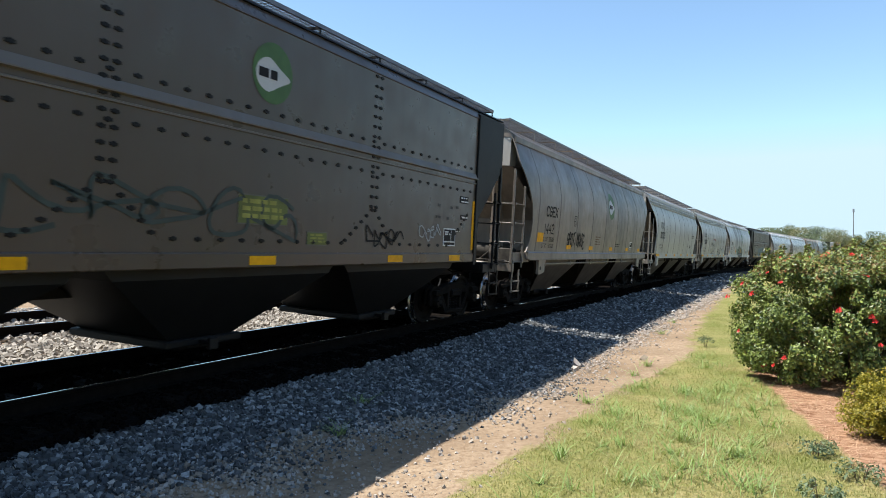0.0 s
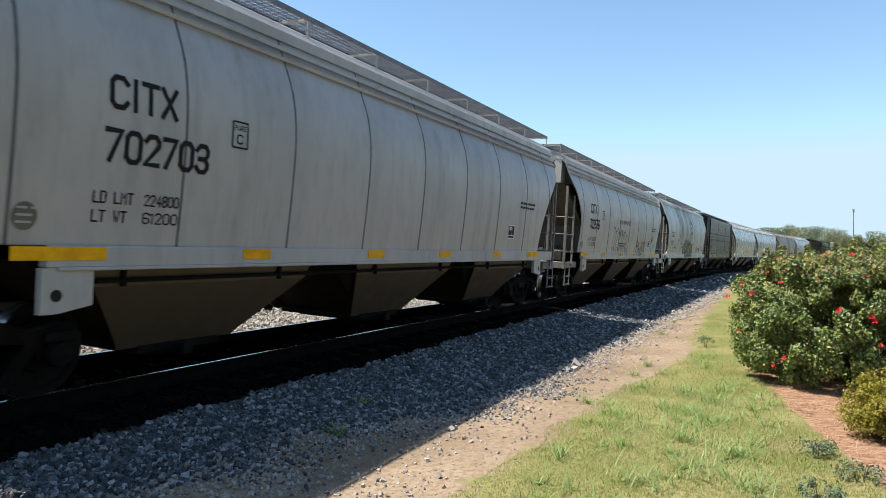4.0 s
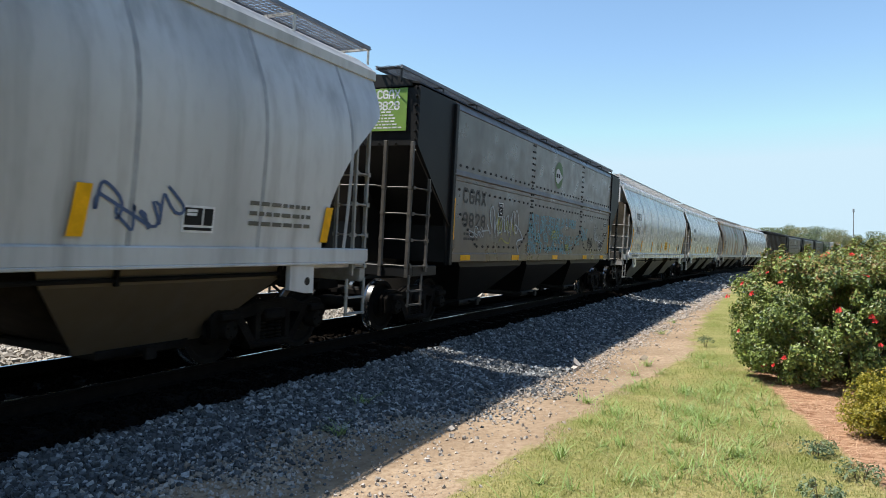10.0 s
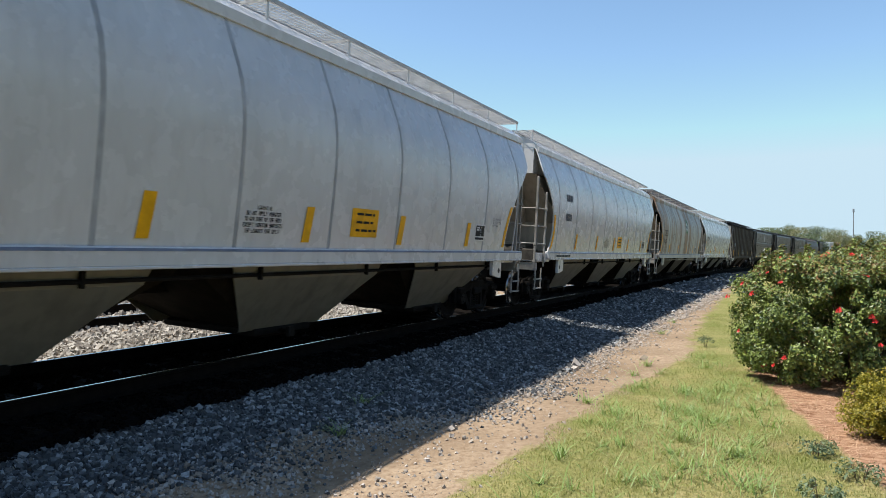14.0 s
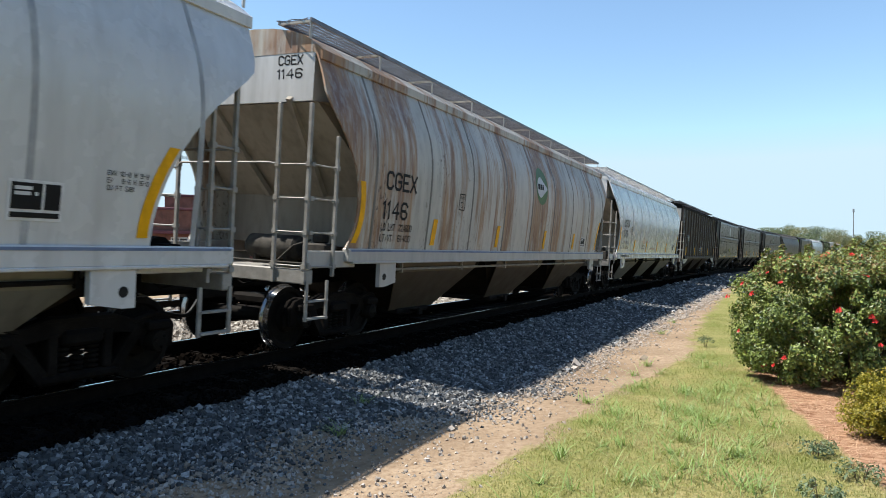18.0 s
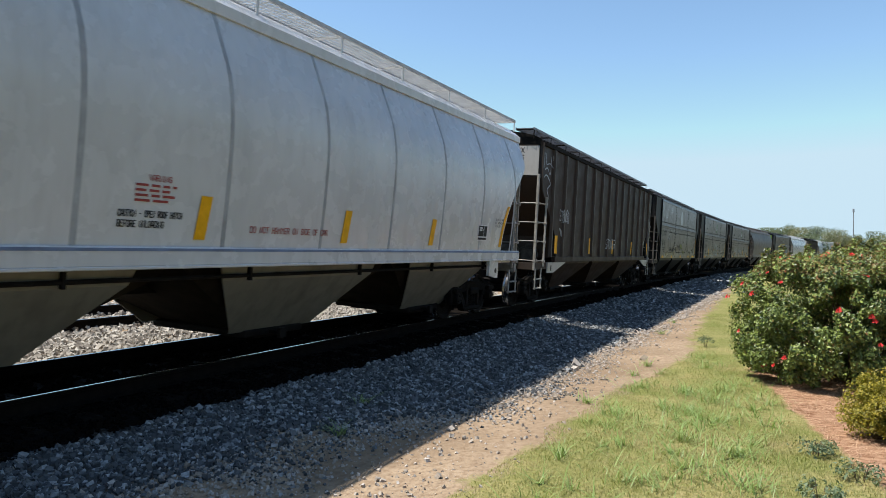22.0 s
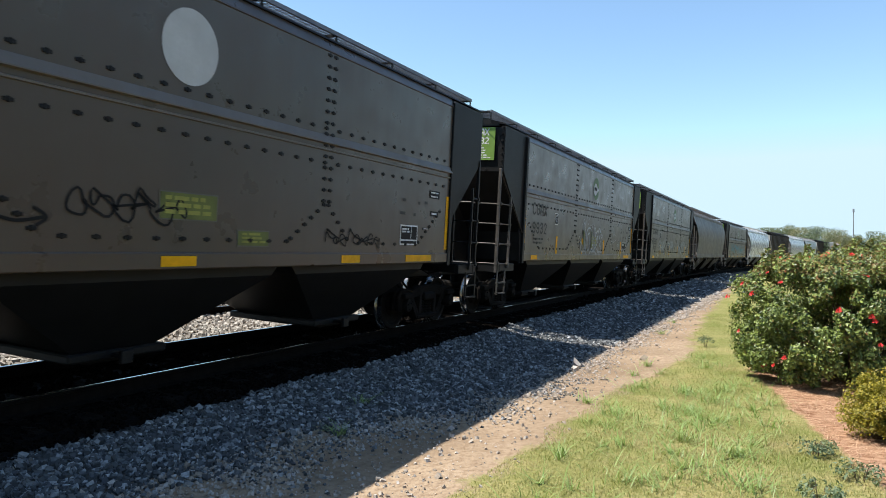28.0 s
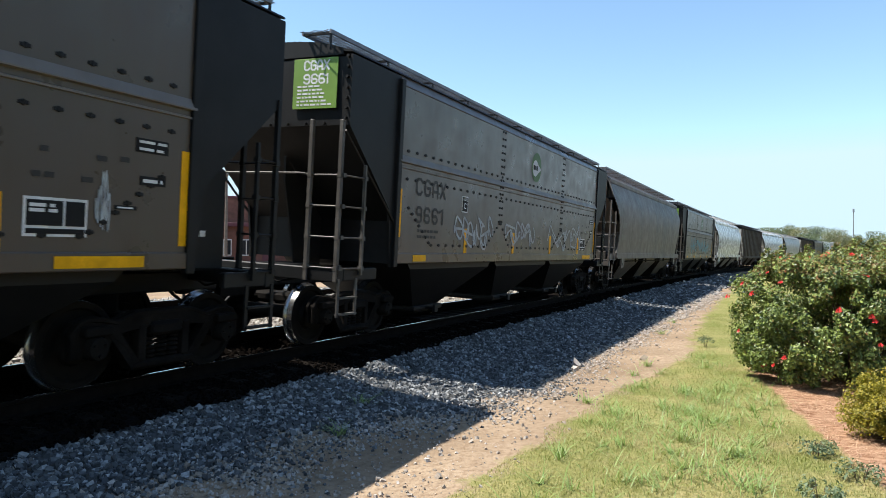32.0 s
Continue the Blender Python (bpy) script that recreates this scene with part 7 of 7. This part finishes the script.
def bush_of(name, label, at, radii, rise, lobes, leaves, size, mat, seed, category="bush", stem=1.0):
    """A shrub: stems from the ground, leafy sprays of many sizes round their ends."""
    rng = np.random.default_rng(seed)
    root = tagged(empty(name, pose(*at)), label, category)
    r = np.array(radii)
    d = unit(rng, lobes)
    d[:, 2] = np.abs(d[:, 2]) * 1.6 - 0.85
    d /= np.linalg.norm(d, axis=1)[:, None]
    cen = d * r * rng.uniform(0.5, 0.92, (lobes, 1)) + np.array([0, 0, rise])
    cen[:, 2] = np.maximum(cen[:, 2], 0.12)
    f = Form()
    for c in cen[: max(8, lobes // 2)]:
        mid = Vector(c) * 0.5 + Vector((0, 0, 0.1))
        f.rod((c[0] * 0.12, c[1] * 0.12, -0.03), mid, 0.014 * stem, 5, 0.01 * stem)
        f.rod(mid, Vector(c), 0.01 * stem, 5, 0.004 * stem)
    part("branchwork", f.mesh("branchwork", tidy=False), STEM, root)
    pick = rng.integers(0, lobes, leaves)
    out = unit(rng, leaves)
    lr = rng.uniform(0.13, 0.34, lobes) * float(np.mean(r)) * (1.0 if stem > 0.5 else 1.5)
    rad = lr[pick] * np.sqrt(rng.uniform(0.25, 1.1, leaves))
    p = cen[pick] + out * rad[:, None]
    p = p[p[:, 2] > 0.03]
    leaf_cloud("foliage", p, out[: len(p)] * 0.6 + p / (np.linalg.norm(p, axis=1)[:, None] + 0.01) * 0.5, size, mat, root, rng)
    return root


BUSH_GIRTH = [(0.0, 0.6), (0.25, 0.82), (0.8, 0.97), (1.3, 1.0), (1.6, 0.93), (1.85, 0.72), (2.0, 0.35)]


def bloom_mesh():
    g = Form()
    for k in range(14):
        a = k * 2.4
        c, s = math.cos(a), math.sin(a)
        rr = 0.012 + 0.0022 * k
        lift = 0.012 + 0.008 * (1 - k / 14)
        g.add([(c * rr * 0.3, s * rr * 0.3, -0.01), (c * rr - s * 0.014, s * rr + c * 0.014, lift), (c * rr * 1.3, s * rr * 1.3, 0.022 - 0.001 * k), (c * rr + s * 0.014, s * rr - c * 0.014, lift)], [(0, 1, 2), (0, 2, 3)])
    return g.mesh("bloom", PETAL, tidy=False)


def rose_bush(at, rx, ry, lobes, leaves, size, blooms, seed):
    """A full, squarish rose bush, leafy to the ground, with dark hollows between its sprays."""
    rng = np.random.default_rng(seed)
    root = tagged(empty("rose_bush", pose(*at)), "leafy green rose bush with red blooms in pine straw", "bush")
    cen, lr = [], []
    while len(cen) < lobes:
        a = rng.uniform(0, 2 * np.pi)
        c, s = math.cos(a), math.sin(a)
        q = (abs(c) ** 2.6 + abs(s) ** 2.6) ** (-1 / 2.6)
        deep = rng.choice((1.04, 1.0, 0.94, 0.86, 0.74))
        high = 1.0 + 0.04 * max(-1, min(1, -s * q * 1.6))
        if rng.random() < 0.28:
            z, g = rng.uniform(1.74, 1.93), rng.uniform(0.0, 0.8)
        else:
            z = rng.uniform(0.1, 1.9)
            g = curve_at(BUSH_GIRTH, z) * deep
        r = rng.uniform(0.07, 0.19)
        if rng.random() < 0.1:
            g, r = g * rng.uniform(0.3, 0.75), 0.26
        cen.append((c * q * (rx * g - r * 0.6), s * q * (ry * g - r * 0.6), z * high - r * 0.5))
        lr.append(r)
    for _ in range(lobes // 8):
        i = int(rng.integers(0, lobes))
        if cen[i][2] > 1.55:
            x, y, z = cen[i]
            for k in range(3):
                cen.append((x + rng.normal(0, 0.03), y + rng.normal(0, 0.03), z + 0.1 + 0.07 * k))
                lr.append(0.05)
    cen, lr = np.array(cen), np.array(lr)
    f = Form()
    for c in cen[:: max(1, lobes // 60)]:
        mid = Vector(c) * 0.5 + Vector((0, 0, 0.1))
        f.rod((c[0] * 0.15, c[1] * 0.15, -0.03), mid, 0.014, 5, 0.01)
        f.rod(mid, Vector(c), 0.01, 5, 0.004)
    part("branchwork", f.mesh("branchwork", tidy=False), STEM, root)
    share = lr ** 1.7 / (lr ** 1.7).sum()
    pick = rng.choice(len(cen), leaves, p=share)
    out = unit(rng, leaves)
    p = cen[pick] + out * (lr[pick] * np.sqrt(rng.uniform(0.15, 1.15, leaves)))[:, None]
    keep = p[:, 2] > 0.03
    p, out, pick = p[keep], out[keep], pick[keep]
    way = p - np.array([0, 0, 0.9])
    way = out * 0.7 + way / np.linalg.norm(way, axis=1)[:, None] * 0.6
    young = rng.random(len(p)) < np.where(p[:, 2] > 1.62, 0.45, np.where(p[:, 2] > 1.3, 0.16, 0.04))
    leaf_cloud("foliage", p[~young], way[~young], size, ROSELEAF, root, rng, 0.62)
    leaf_cloud("young_growth", p[young], way[young], size * 0.9, ROSETIP, root, rng, 0.5)
    me = bloom_mesh()
    done = 0
    while done < blooms:
        a, z = rng.uniform(math.pi * 0.45, math.pi * 1.3), rng.choice((rng.uniform(0.3, 1.3), rng.uniform(1.2, 1.9), rng.uniform(1.6, 1.9)))
        c, s = math.cos(a), math.sin(a)
        e = (abs(c) ** 2.6 + abs(s) ** 2.6) ** (-1 / 2.6) * curve_at(BUSH_GIRTH, z) * (1.02 if z < 1.55 else rng.uniform(0.45, 0.85))
        d = Vector((c, s, 0.5 if z < 1.5 else 1.2)).normalized()
        q = Vector((c * e * rx, s * e * ry, z + (0.05 if z > 1.7 else 0)))
        for k in range(int(rng.choice((1, 1, 1, 2)))):
            ob = new("bloom", me)
            ob.parent = root
            ob.matrix_basis = Matrix.Translation(q + Vector(rng.normal(0, 0.035 * k, 3))) @ d.to_track_quat("Z", "Y").to_matrix().to_4x4() @ Matrix.Scale(rng.uniform(0.6, 0.95), 4)
        done += 1
    return root


rose_bush((11.85, -0.98, -0.45), 1.6, 1.66, 560, 150000, 0.025, 46, 3)
bush_of("golden_shrub", "low rounded yellow-green shrub in pine straw", (8.35, -1.12, -0.45), (0.55, 0.56, 0.38), 0.34, 120, 22000, 0.018, GOLDLEAF, 5, category="shrub")
for k, (x, y, h) in enumerate(((7.35, -0.32, 0.16), (6.7, -0.62, 0.18), (6.0, -0.3, 0.13), (15.3, 1.35, 0.22))):
    bush_of("weed", "small grey-green leafy weed in the lawn", (x, y, -0.46), (0.2, 0.2, h * 0.5), h * 0.45, 16, 240, 0.02, WEEDLEAF, 20 + k, category="weed", stem=0.2)


# ---------- grass ----------
GRASS = leaf_stuff("lawn_blade", [(0.19, 0.21, 0.055), (0.31, 0.315, 0.10), (0.42, 0.34, 0.165)], 0.6, 0.25)
LUSH = leaf_stuff("long_grass_blade", [(0.16, 0.25, 0.055), (0.28, 0.37, 0.13)], 0.45, 0.3)


def blades(name, roots, high, wide, mat, label, rng, lean=0.6):
    n = len(roots)
    a = rng.uniform(0, 2 * np.pi, n)
    h = high * rng.uniform(0.5, 1.3, n)
    w = wide * rng.uniform(0.7, 1.3, n)
    l = lean * h * rng.uniform(0.2, 1.3, n)
    side = np.stack([np.cos(a), np.sin(a), 0 * a], 1)
    fwd = np.stack([-np.sin(a), np.cos(a), 0 * a], 1)
    up = np.array([0, 0, 1.0])
    p0 = roots - side * w[:, None]
    p1 = roots + side * w[:, None]
    mid = roots + up * (h * 0.62)[:, None] + fwd * (l * 0.4)[:, None]
    p2, p3 = mid - side * (w * 0.8)[:, None], mid + side * (w * 0.8)[:, None]
    tip = roots + up * h[:, None] + fwd * l[:, None]
    v = np.stack([p0, p1, p3, p2, tip], 1).reshape(-1)
    idx = (np.array([0, 1, 2, 0, 2, 3, 3, 2, 4])[None] + 5 * np.arange(n)[:, None]).reshape(-1)
    me = bpy.data.meshes.new(name)
    me.vertices.add(n * 5)
    me.vertices.foreach_set("co", v.astype(np.float32))
    me.loops.add(n * 9)
    me.loops.foreach_set("vertex_index", idx.astype(np.int32))
    me.polygons.add(n * 3)
    me.polygons.foreach_set("loop_start", np.arange(0, n * 9, 3, dtype=np.int32))
    me.update(calc_edges=True)
    me.shade_flat()
    me.materials.append(mat)
    return tagged(new(name, me), label, "grass", kind="stuff")


def grow_grass():
    rng = np.random.default_rng(9)
    rnd = random.Random(9)
    spots = []
    for s0, s1, per in ((4.0, 8.0, 5200), (8.0, 13.0, 2600), (13.0, 24.0, 900), (24, 45, 160)):
        for _ in range(int((s1 - s0) * 4.6 * per)):
            s, o = rnd.uniform(s0, s1), rnd.uniform(4.5, 9.1)
            e = curve_at(LAWN_EDGE, s)
            patch = noise.noise((s * 0.9, o * 0.9, 5.0)) * 0.5 + 0.5
            if o < e + 0.35 * (patch - 0.35) * 2 or straw_share(s, o) > 0.4 * rnd.random() + 0.2:
                continue
            if rnd.random() > 0.25 + patch:
                continue
            spots.append(on_ground(s, o, ground_z(s, o)))
    blades("lawn_grass", np.array(spots), 0.022, 0.0022, GRASS, "short patchy lawn grass, green and straw-coloured", rng, 0.9)
    tufts = []
    def tuft(s, o, n, r):
        for _ in range(n):
            q, a = r * abs(rnd.gauss(0, 0.5)), rnd.uniform(0, 6.28)
            tufts.append(on_ground(s + q * math.cos(a), o + q * math.sin(a), ground_z(s, o)))
    for s, o, n in ((10.2, 5.45, 120), (7.6, 5.7, 90), (8.6, 6.3, 130), (8.2, 6.6, 160), (7.4, 6.4, 140), (7.0, 6.9, 160), (6.4, 6.5, 120), (6.1, 7.0, 120), (9.4, 6.5, 150), (10.3, 6.6, 150), (9.9, 6.2, 90), (5.9, 6.2, 90), (7.0, 5.9, 80)):
        tuft(s, o, n // 2, 0.4)
    for _ in range(16):
        tuft(rnd.uniform(6.0, 10.0), rnd.uniform(6.0, 7.1), rnd.randint(10, 28), rnd.uniform(0.12, 0.3))
    for _ in range(110):
        s, o = rnd.uniform(5, 14), rnd.uniform(5.3, 7.4)
        if o > curve_at(LAWN_EDGE, s) + 0.1 and straw_share(s, o) < 0.2:
            tuft(s, o, rnd.randint(4, 22), rnd.uniform(0.05, 0.35))
    for s, o in ((11.4, 5.15), (12.4, 5.2), (6.2, 3.05), (7.4, 2.6), (9.0, 5.0), (18, 4.6), (21, 4.5)):
        tuft(s, o, 40, 0.12)
    blades("long_grass", np.array(tufts), 0.12, 0.004, LUSH, "longer bright green grass tufts in the lawn", rng, 2.6)
    straw = []
    for _ in range(26000):
        s, o = rnd.uniform(5.5, 16), rnd.uniform(6.8, 9.6)
        if straw_share(s, o) > 0.35:
            straw.append(on_ground(s, o, ground_z(s, o) + 0.005))
    blades("pine_straw", np.array(straw), 0.03, 0.0016, STRAW, "reddish-brown pine straw mulch", rng, 4.0)


STRAW = leaf_stuff("pine_needle", [(0.24, 0.12, 0.065), (0.58, 0.40, 0.26)], 0.7, 0.1)
grow_grass()


# ---------- what stands beyond the tracks ----------
BRICK = plain("old_brick", (0.17, 0.075, 0.055), 0.85, 0, 0.35, 1.6, 0.3)
MAROON = plain("maroon_shutter", (0.11, 0.03, 0.04), 0.6, 0, 0.2, 1.0, 0)
STUCCO = plain("white_stucco", (0.62, 0.62, 0.6), 0.8, 0, 0.12, 0.6, 0.1)
DARKGLASS = plain("dark_window_glass", (0.02, 0.024, 0.03), 0.1, 0, 0.1, 1, 0)
SIGNYELLOW = plain("yellow_sign_sheet", (0.72, 0.40, 0.01), 0.35, 0, 0.08, 2, 0)
POLEWOOD = plain("grey_pole_wood", (0.17, 0.14, 0.115), 0.9, 0, 0.3, 4, 0.3)
GALV = plain("galvanised_post", (0.35, 0.36, 0.37), 0.45, 0.7, 0.15, 4, 0)
CARWHITE = plain("white_car_enamel", (0.7, 0.71, 0.72), 0.25, 0, 0.05, 1, 0)


def frame_at(x, y, z, face):
    """A pose whose -y looks along the bearing face (degrees)."""
    return pose(x, y, z, 0, 0, face)


def shop(name, label, m, wide, deep, high, wall, cornice, bays):
    root = tagged(empty(name, m), label, "building")
    f = Form()
    f.box(-wide / 2, wide / 2, 0, deep, -0.3, high, 0.02)
    part("wall", f.mesh("wall"), wall, root)
    f = Form()
    f.box(-wide / 2 - 0.1, wide / 2 + 0.1, -0.1, deep + 0.1, high, high + 0.22, 0.03)
    part("roof", f.mesh("roof"), cornice, root)
    f = Form()
    f.box(-wide / 2, wide / 2, -0.55, -0.02, high * 0.56, high * 0.62, 0.02)
    part("canopy", f.mesh("canopy"), cornice, root)
    step = wide / bays
    for i in range(bays):
        x = -wide / 2 + step * (i + 0.5)
        if i % 3 == 1:
            f = Form()
            f.box(x - 0.6, x + 0.6, -0.06, 0.03, -0.2, 2.1, 0.02)
            d = part("door", f.mesh("door"), MAROON, root)
            f = Form()
            f.box(x + 0.4, x + 0.46, -0.1, -0.055, 0.95, 1.1, 0.01)
            part("door_handle", f.mesh("door_handle"), GALV, d)
        else:
            f = Form()
            f.box(x - step * 0.36, x + step * 0.36, -0.05, 0.03, 0.7, 2.3, 0.02)
            w = part("window", f.mesh("window"), STUCCO, root)
            for q in (-1, 1):
                f = Form()
                f.box(x + q * step * 0.17 - step * 0.15, x + q * step * 0.17 + step * 0.15, -0.065, -0.045, 0.8, 2.2)
                part("pane", f.mesh("pane"), DARKGLASS, w)
    return root


shop("brick_shop", "low dark red brick shop with flat roof and canopy", frame_at(37.5, 50.5, 0.05, -37), 17, 9, 4.6, BRICK, MAROON, 9)
shop("white_shop", "plain white stuccoed shop beside the brick one", frame_at(24.5, 57.0, 0.05, -30), 9, 8, 4.8, STUCCO, STUCCO, 4)


shop("brick_warehouse", "long dark red brick warehouse with a flat roof", frame_at(53.0, 47.0, 0.05, -48), 15, 9, 6.3, BRICK, MAROON, 7)


def warning_sign(m):
    root = tagged(empty("warning_sign", m), "yellow diamond crossing sign above a yellow plate", "road sign")
    f = Form()
    f.box(-0.04, 0.04, 0.01, 0.07, -2.6, 0.75, 0.008)
    part("post", f.mesh("post"), GALV, root)
    f = Form()
    f.slab([(0, -0.62), (0.62, 0), (0, 0.62), (-0.62, 0)], "y", -0.012, 0.0)
    dia = part("diamond_board", f.mesh("diamond_board"), SIGNYELLOW, root)
    f = Form()
    f.box(-0.27, 0.1, -0.018, -0.013, -0.06, 0.06)
    f.box(-0.16, -0.02, -0.022, -0.0185, -0.3, 0.3)
    f.box(0.16, 0.34, -0.018, -0.013, -0.03, 0.03)
    for k in range(5):
        f.box(0.12, 0.3, -0.018, -0.013, -0.22 + 0.1 * k, -0.19 + 0.1 * k)
    part("symbol", f.mesh("symbol"), BLACKMARK, dia)
    f = Form()
    f.box(-0.55, 0.55, -0.012, 0.0, -1.55, -0.72, 0.004)
    pl = part("lower_plate", f.mesh("lower_plate"), SIGNYELLOW, root)
    f = Form()
    for z, a, b in ((-1.0, -0.35, 0.35), (-1.2, -0.4, 0.3), (-1.38, -0.25, 0.25)):
        f.box(a, b, -0.018, -0.013, z, z + 0.09)
    part("plate_bars", f.mesh("plate_bars"), BLACKMARK, pl)
    return root


warning_sign(frame_at(15.9, 25.2, 2.78, -58 + 30))


def utility_pole(x, y, high, face, label, arms=2):
    root = tagged(empty("utility_pole", frame_at(x, y, -0.3, face)), label, "utility pole", "poles along the street")
    f = Form()
    f.rod((0, 0, 0), (0, 0, high), 0.15, 10, 0.1)
    part("pole", f.mesh("pole"), POLEWOOD, root)
    for k in range(arms):
        f = Form()
        z = high - 0.35 - 0.9 * k
        f.box(-1.2, 1.2, -0.16, -0.05, z - 0.06, z + 0.06, 0.01)
        arm = part("crossarm", f.mesh("crossarm"), POLEWOOD, root)
        for x0 in (-1.1, -0.6, 0.6, 1.1):
            g = Form()
            g.lathe([(z + 0.06, 0.03), (z + 0.1, 0.05), (z + 0.16, 0.05), (z + 0.2, 0.02)], "z", 8, (x0, -0.1, 0))
            part("insulator", g.mesh("insulator"), GALV, arm)
    return root


utility_pole(26.5, 38.5, 9.5, -30, "weathered timber utility pole with crossarms")
utility_pole(47.0, 44.0, 9.5, -30, "weathered timber utility pole with crossarms")
utility_pole(9.0, 34.0, 9.5, -30, "weathered timber utility pole with crossarms")


def wire(a, b, sag, r=0.012):
    f = Form()
    pts = [Vector(a).lerp(Vector(b), k / 12) - Vector((0, 0, sag * 4 * (k / 12) * (1 - k / 12))) for k in range(13)]
    return f.pipe(pts, r, 5)


for k in range(5):
    off = -1.1 + 0.55 * k
    f = wire((9.0 + off * 0.5, 34.0 - off * 0.5, 9.0), (26.5 + off * 0.5, 38.5 - off * 0.5, 9.0), 0.5)
    f2 = wire((26.5 + off * 0.5, 38.5 - off * 0.5, 9.0), (47.0 + off * 0.5, 44.0 - off * 0.5, 9.0), 0.5)
    f.add(f2.v, f2.f)
    tagged(new("power_line", f.mesh("power_line", BLACKPAINT, tidy=False)), "thin black overhead wire strung between poles", "wire", "overhead wires")


def parked_car(m, paint, label):
    root = tagged(empty("parked_car", m), label, "car")
    f = Form()
    prof = [(-2.2, 0.35), (-2.25, 0.75), (-1.95, 0.92), (-1.2, 0.98), (-0.6, 1.42), (0.9, 1.45), (1.6, 1.0), (2.15, 0.92), (2.25, 0.6), (2.2, 0.35)]
    f.slab(prof, "y", -0.85, 0.85)
    part("body", f.mesh("body", smooth=True), paint, root)
    for s in (-1, 1):
        f = Form()
        f.slab([(-0.95, 1.0), (-0.52, 1.36), (0.85, 1.38), (1.35, 1.02)], "y", min(s * 0.852, s * 0.862), max(s * 0.852, s * 0.862))
        part("side_window", f.mesh("side_window"), DARKGLASS, root)
        for x in (-1.4, 1.4):
            f = Form()
            f.lathe([(s * 0.66, 0.2), (s * 0.66, 0.32), (s * 0.86, 0.32), (s * 0.87, 0.19), (s * 0.86, 0.0)], "y", 20, (x, 0, 0.32))
            part("wheel", f.mesh("wheel"), BLACKPAINT, root)
    return root


parked_car(pose(28.5, 37.0, 0.05, 0, 0, -35), CARWHITE, "white saloon car parked before the shops")
parked_car(pose(36.0, 41.0, 0.05, 0, 0, -30), CARWHITE, "white saloon car parked before the shops")


# ---------- trees ----------
def tree(x, y, high, wide, seed, leaves=1500, mat=None, base=-0.9, fine=0.035):
    rng = np.random.default_rng(seed)
    root = tagged(empty("tree", pose(x, y, base)), "broad-crowned green tree in the distance", "tree", "trees along the skyline")
    f = Form()
    f.rod((0, 0, -0.3), (0, 0, high * 0.45), high * 0.03, 8, high * 0.018)
    tips = []
    for k in range(9):
        a = 2 * math.pi * k / 9 + rng.uniform(0, 0.6)
        t = (wide * 0.36 * math.cos(a) * rng.uniform(0.4, 1.1), wide * 0.36 * math.sin(a) * rng.uniform(0.4, 1.1), high * rng.uniform(0.45, 0.85))
        f.rod((0, 0, high * 0.35), t, high * 0.012, 6, high * 0.004)
        tips.append(t)
    part("trunk", f.mesh("trunk", tidy=False), BARK, root)
    tips.append((0, 0, high * 0.82))
    cen = np.array(tips)
    pick = rng.integers(0, len(cen), leaves)
    d = unit(rng, leaves)
    rad = (wide * rng.uniform(0.16, 0.26, len(cen)))[pick] * np.sqrt(rng.uniform(0.3, 1.1, leaves))
    p = cen[pick] + d * rad[:, None]
    p[:, 2] = np.minimum(p[:, 2], high)
    leaf_cloud("crown", p, d, wide * fine, mat or TREELEAF, root, rng, 0.6)
    return root


OLIVELEAF = leaf_stuff("spring_tree_leaf", [(0.14, 0.14, 0.075), (0.21, 0.21, 0.11)])
# distant greens greyed so that the leaf colour carries the haze
FARLEAF = leaf_stuff("hazed_tree_leaf", [(0.075, 0.105, 0.06), (0.14, 0.17, 0.095)])
TREELINE = random.Random(4)
for k in range(30):
    s = 190 + TREELINE.uniform(0, 90)
    y = 38 - k * 3.6 + TREELINE.uniform(-1.5, 1.5)
    tree(s, y, (TREELINE.uniform(6.0, 9.0) + (3.0 if k > 9 else 0.0)) * 0.9, TREELINE.uniform(7, 11), 200 + k, 3000, OLIVELEAF if k % 3 == 0 else FARLEAF, fine=0.02)
tree(175, 2.5, 8.2, 10, 301, 6000, FARLEAF, fine=0.018)
tree(172, -6.5, 6.6, 9, 302, 3500, FARLEAF, fine=0.02)
tree(22.0, 45.0, 8.2, 5.5, 303, 2400)
tree(48.0, 66.0, 8.0, 9, 304, 2400)
tree(60.0, 72.0, 8.6, 10, 305, 2400)


# unseen trees, added behind the lawn to close the place and dim low sky
for k in range(18):
    tree(-50 + k * 5.6 + TREELINE.uniform(-1.5, 1.5), -27 + TREELINE.uniform(-3, 3), TREELINE.uniform(9.5, 12.5), TREELINE.uniform(8, 10), 400 + k, 1800)


# a lone mast over the hedge and a signal post
f = Form()
f.rod((0, 0, -0.5), (0, 0, 12.0), 0.16, 8, 0.1)
f.box(-0.2, 0.2, -0.2, 0.2, 11.9, 12.7, 0.03)
mast = tagged(new("mast", f.mesh("mast", GALV)), "tall thin grey mast far beyond the hedge", "mast")
mast.matrix_basis = pose(190, -15.8, -0.5)
root = tagged(empty("signal_post", pose(95, -5.7, -0.75)), "grey railway signal post with a small head", "signal")
f = Form()
f.rod((0, 0, 0), (0, 0, 3.2), 0.12, 10, 0.1)
part("post", f.mesh("post"), GALV, root)
f = Form()
f.box(-0.18, 0.18, -0.2, 0.2, 3.0, 3.6, 0.05)
part("signal_head", f.mesh("signal_head"), GALV, root)


motions()
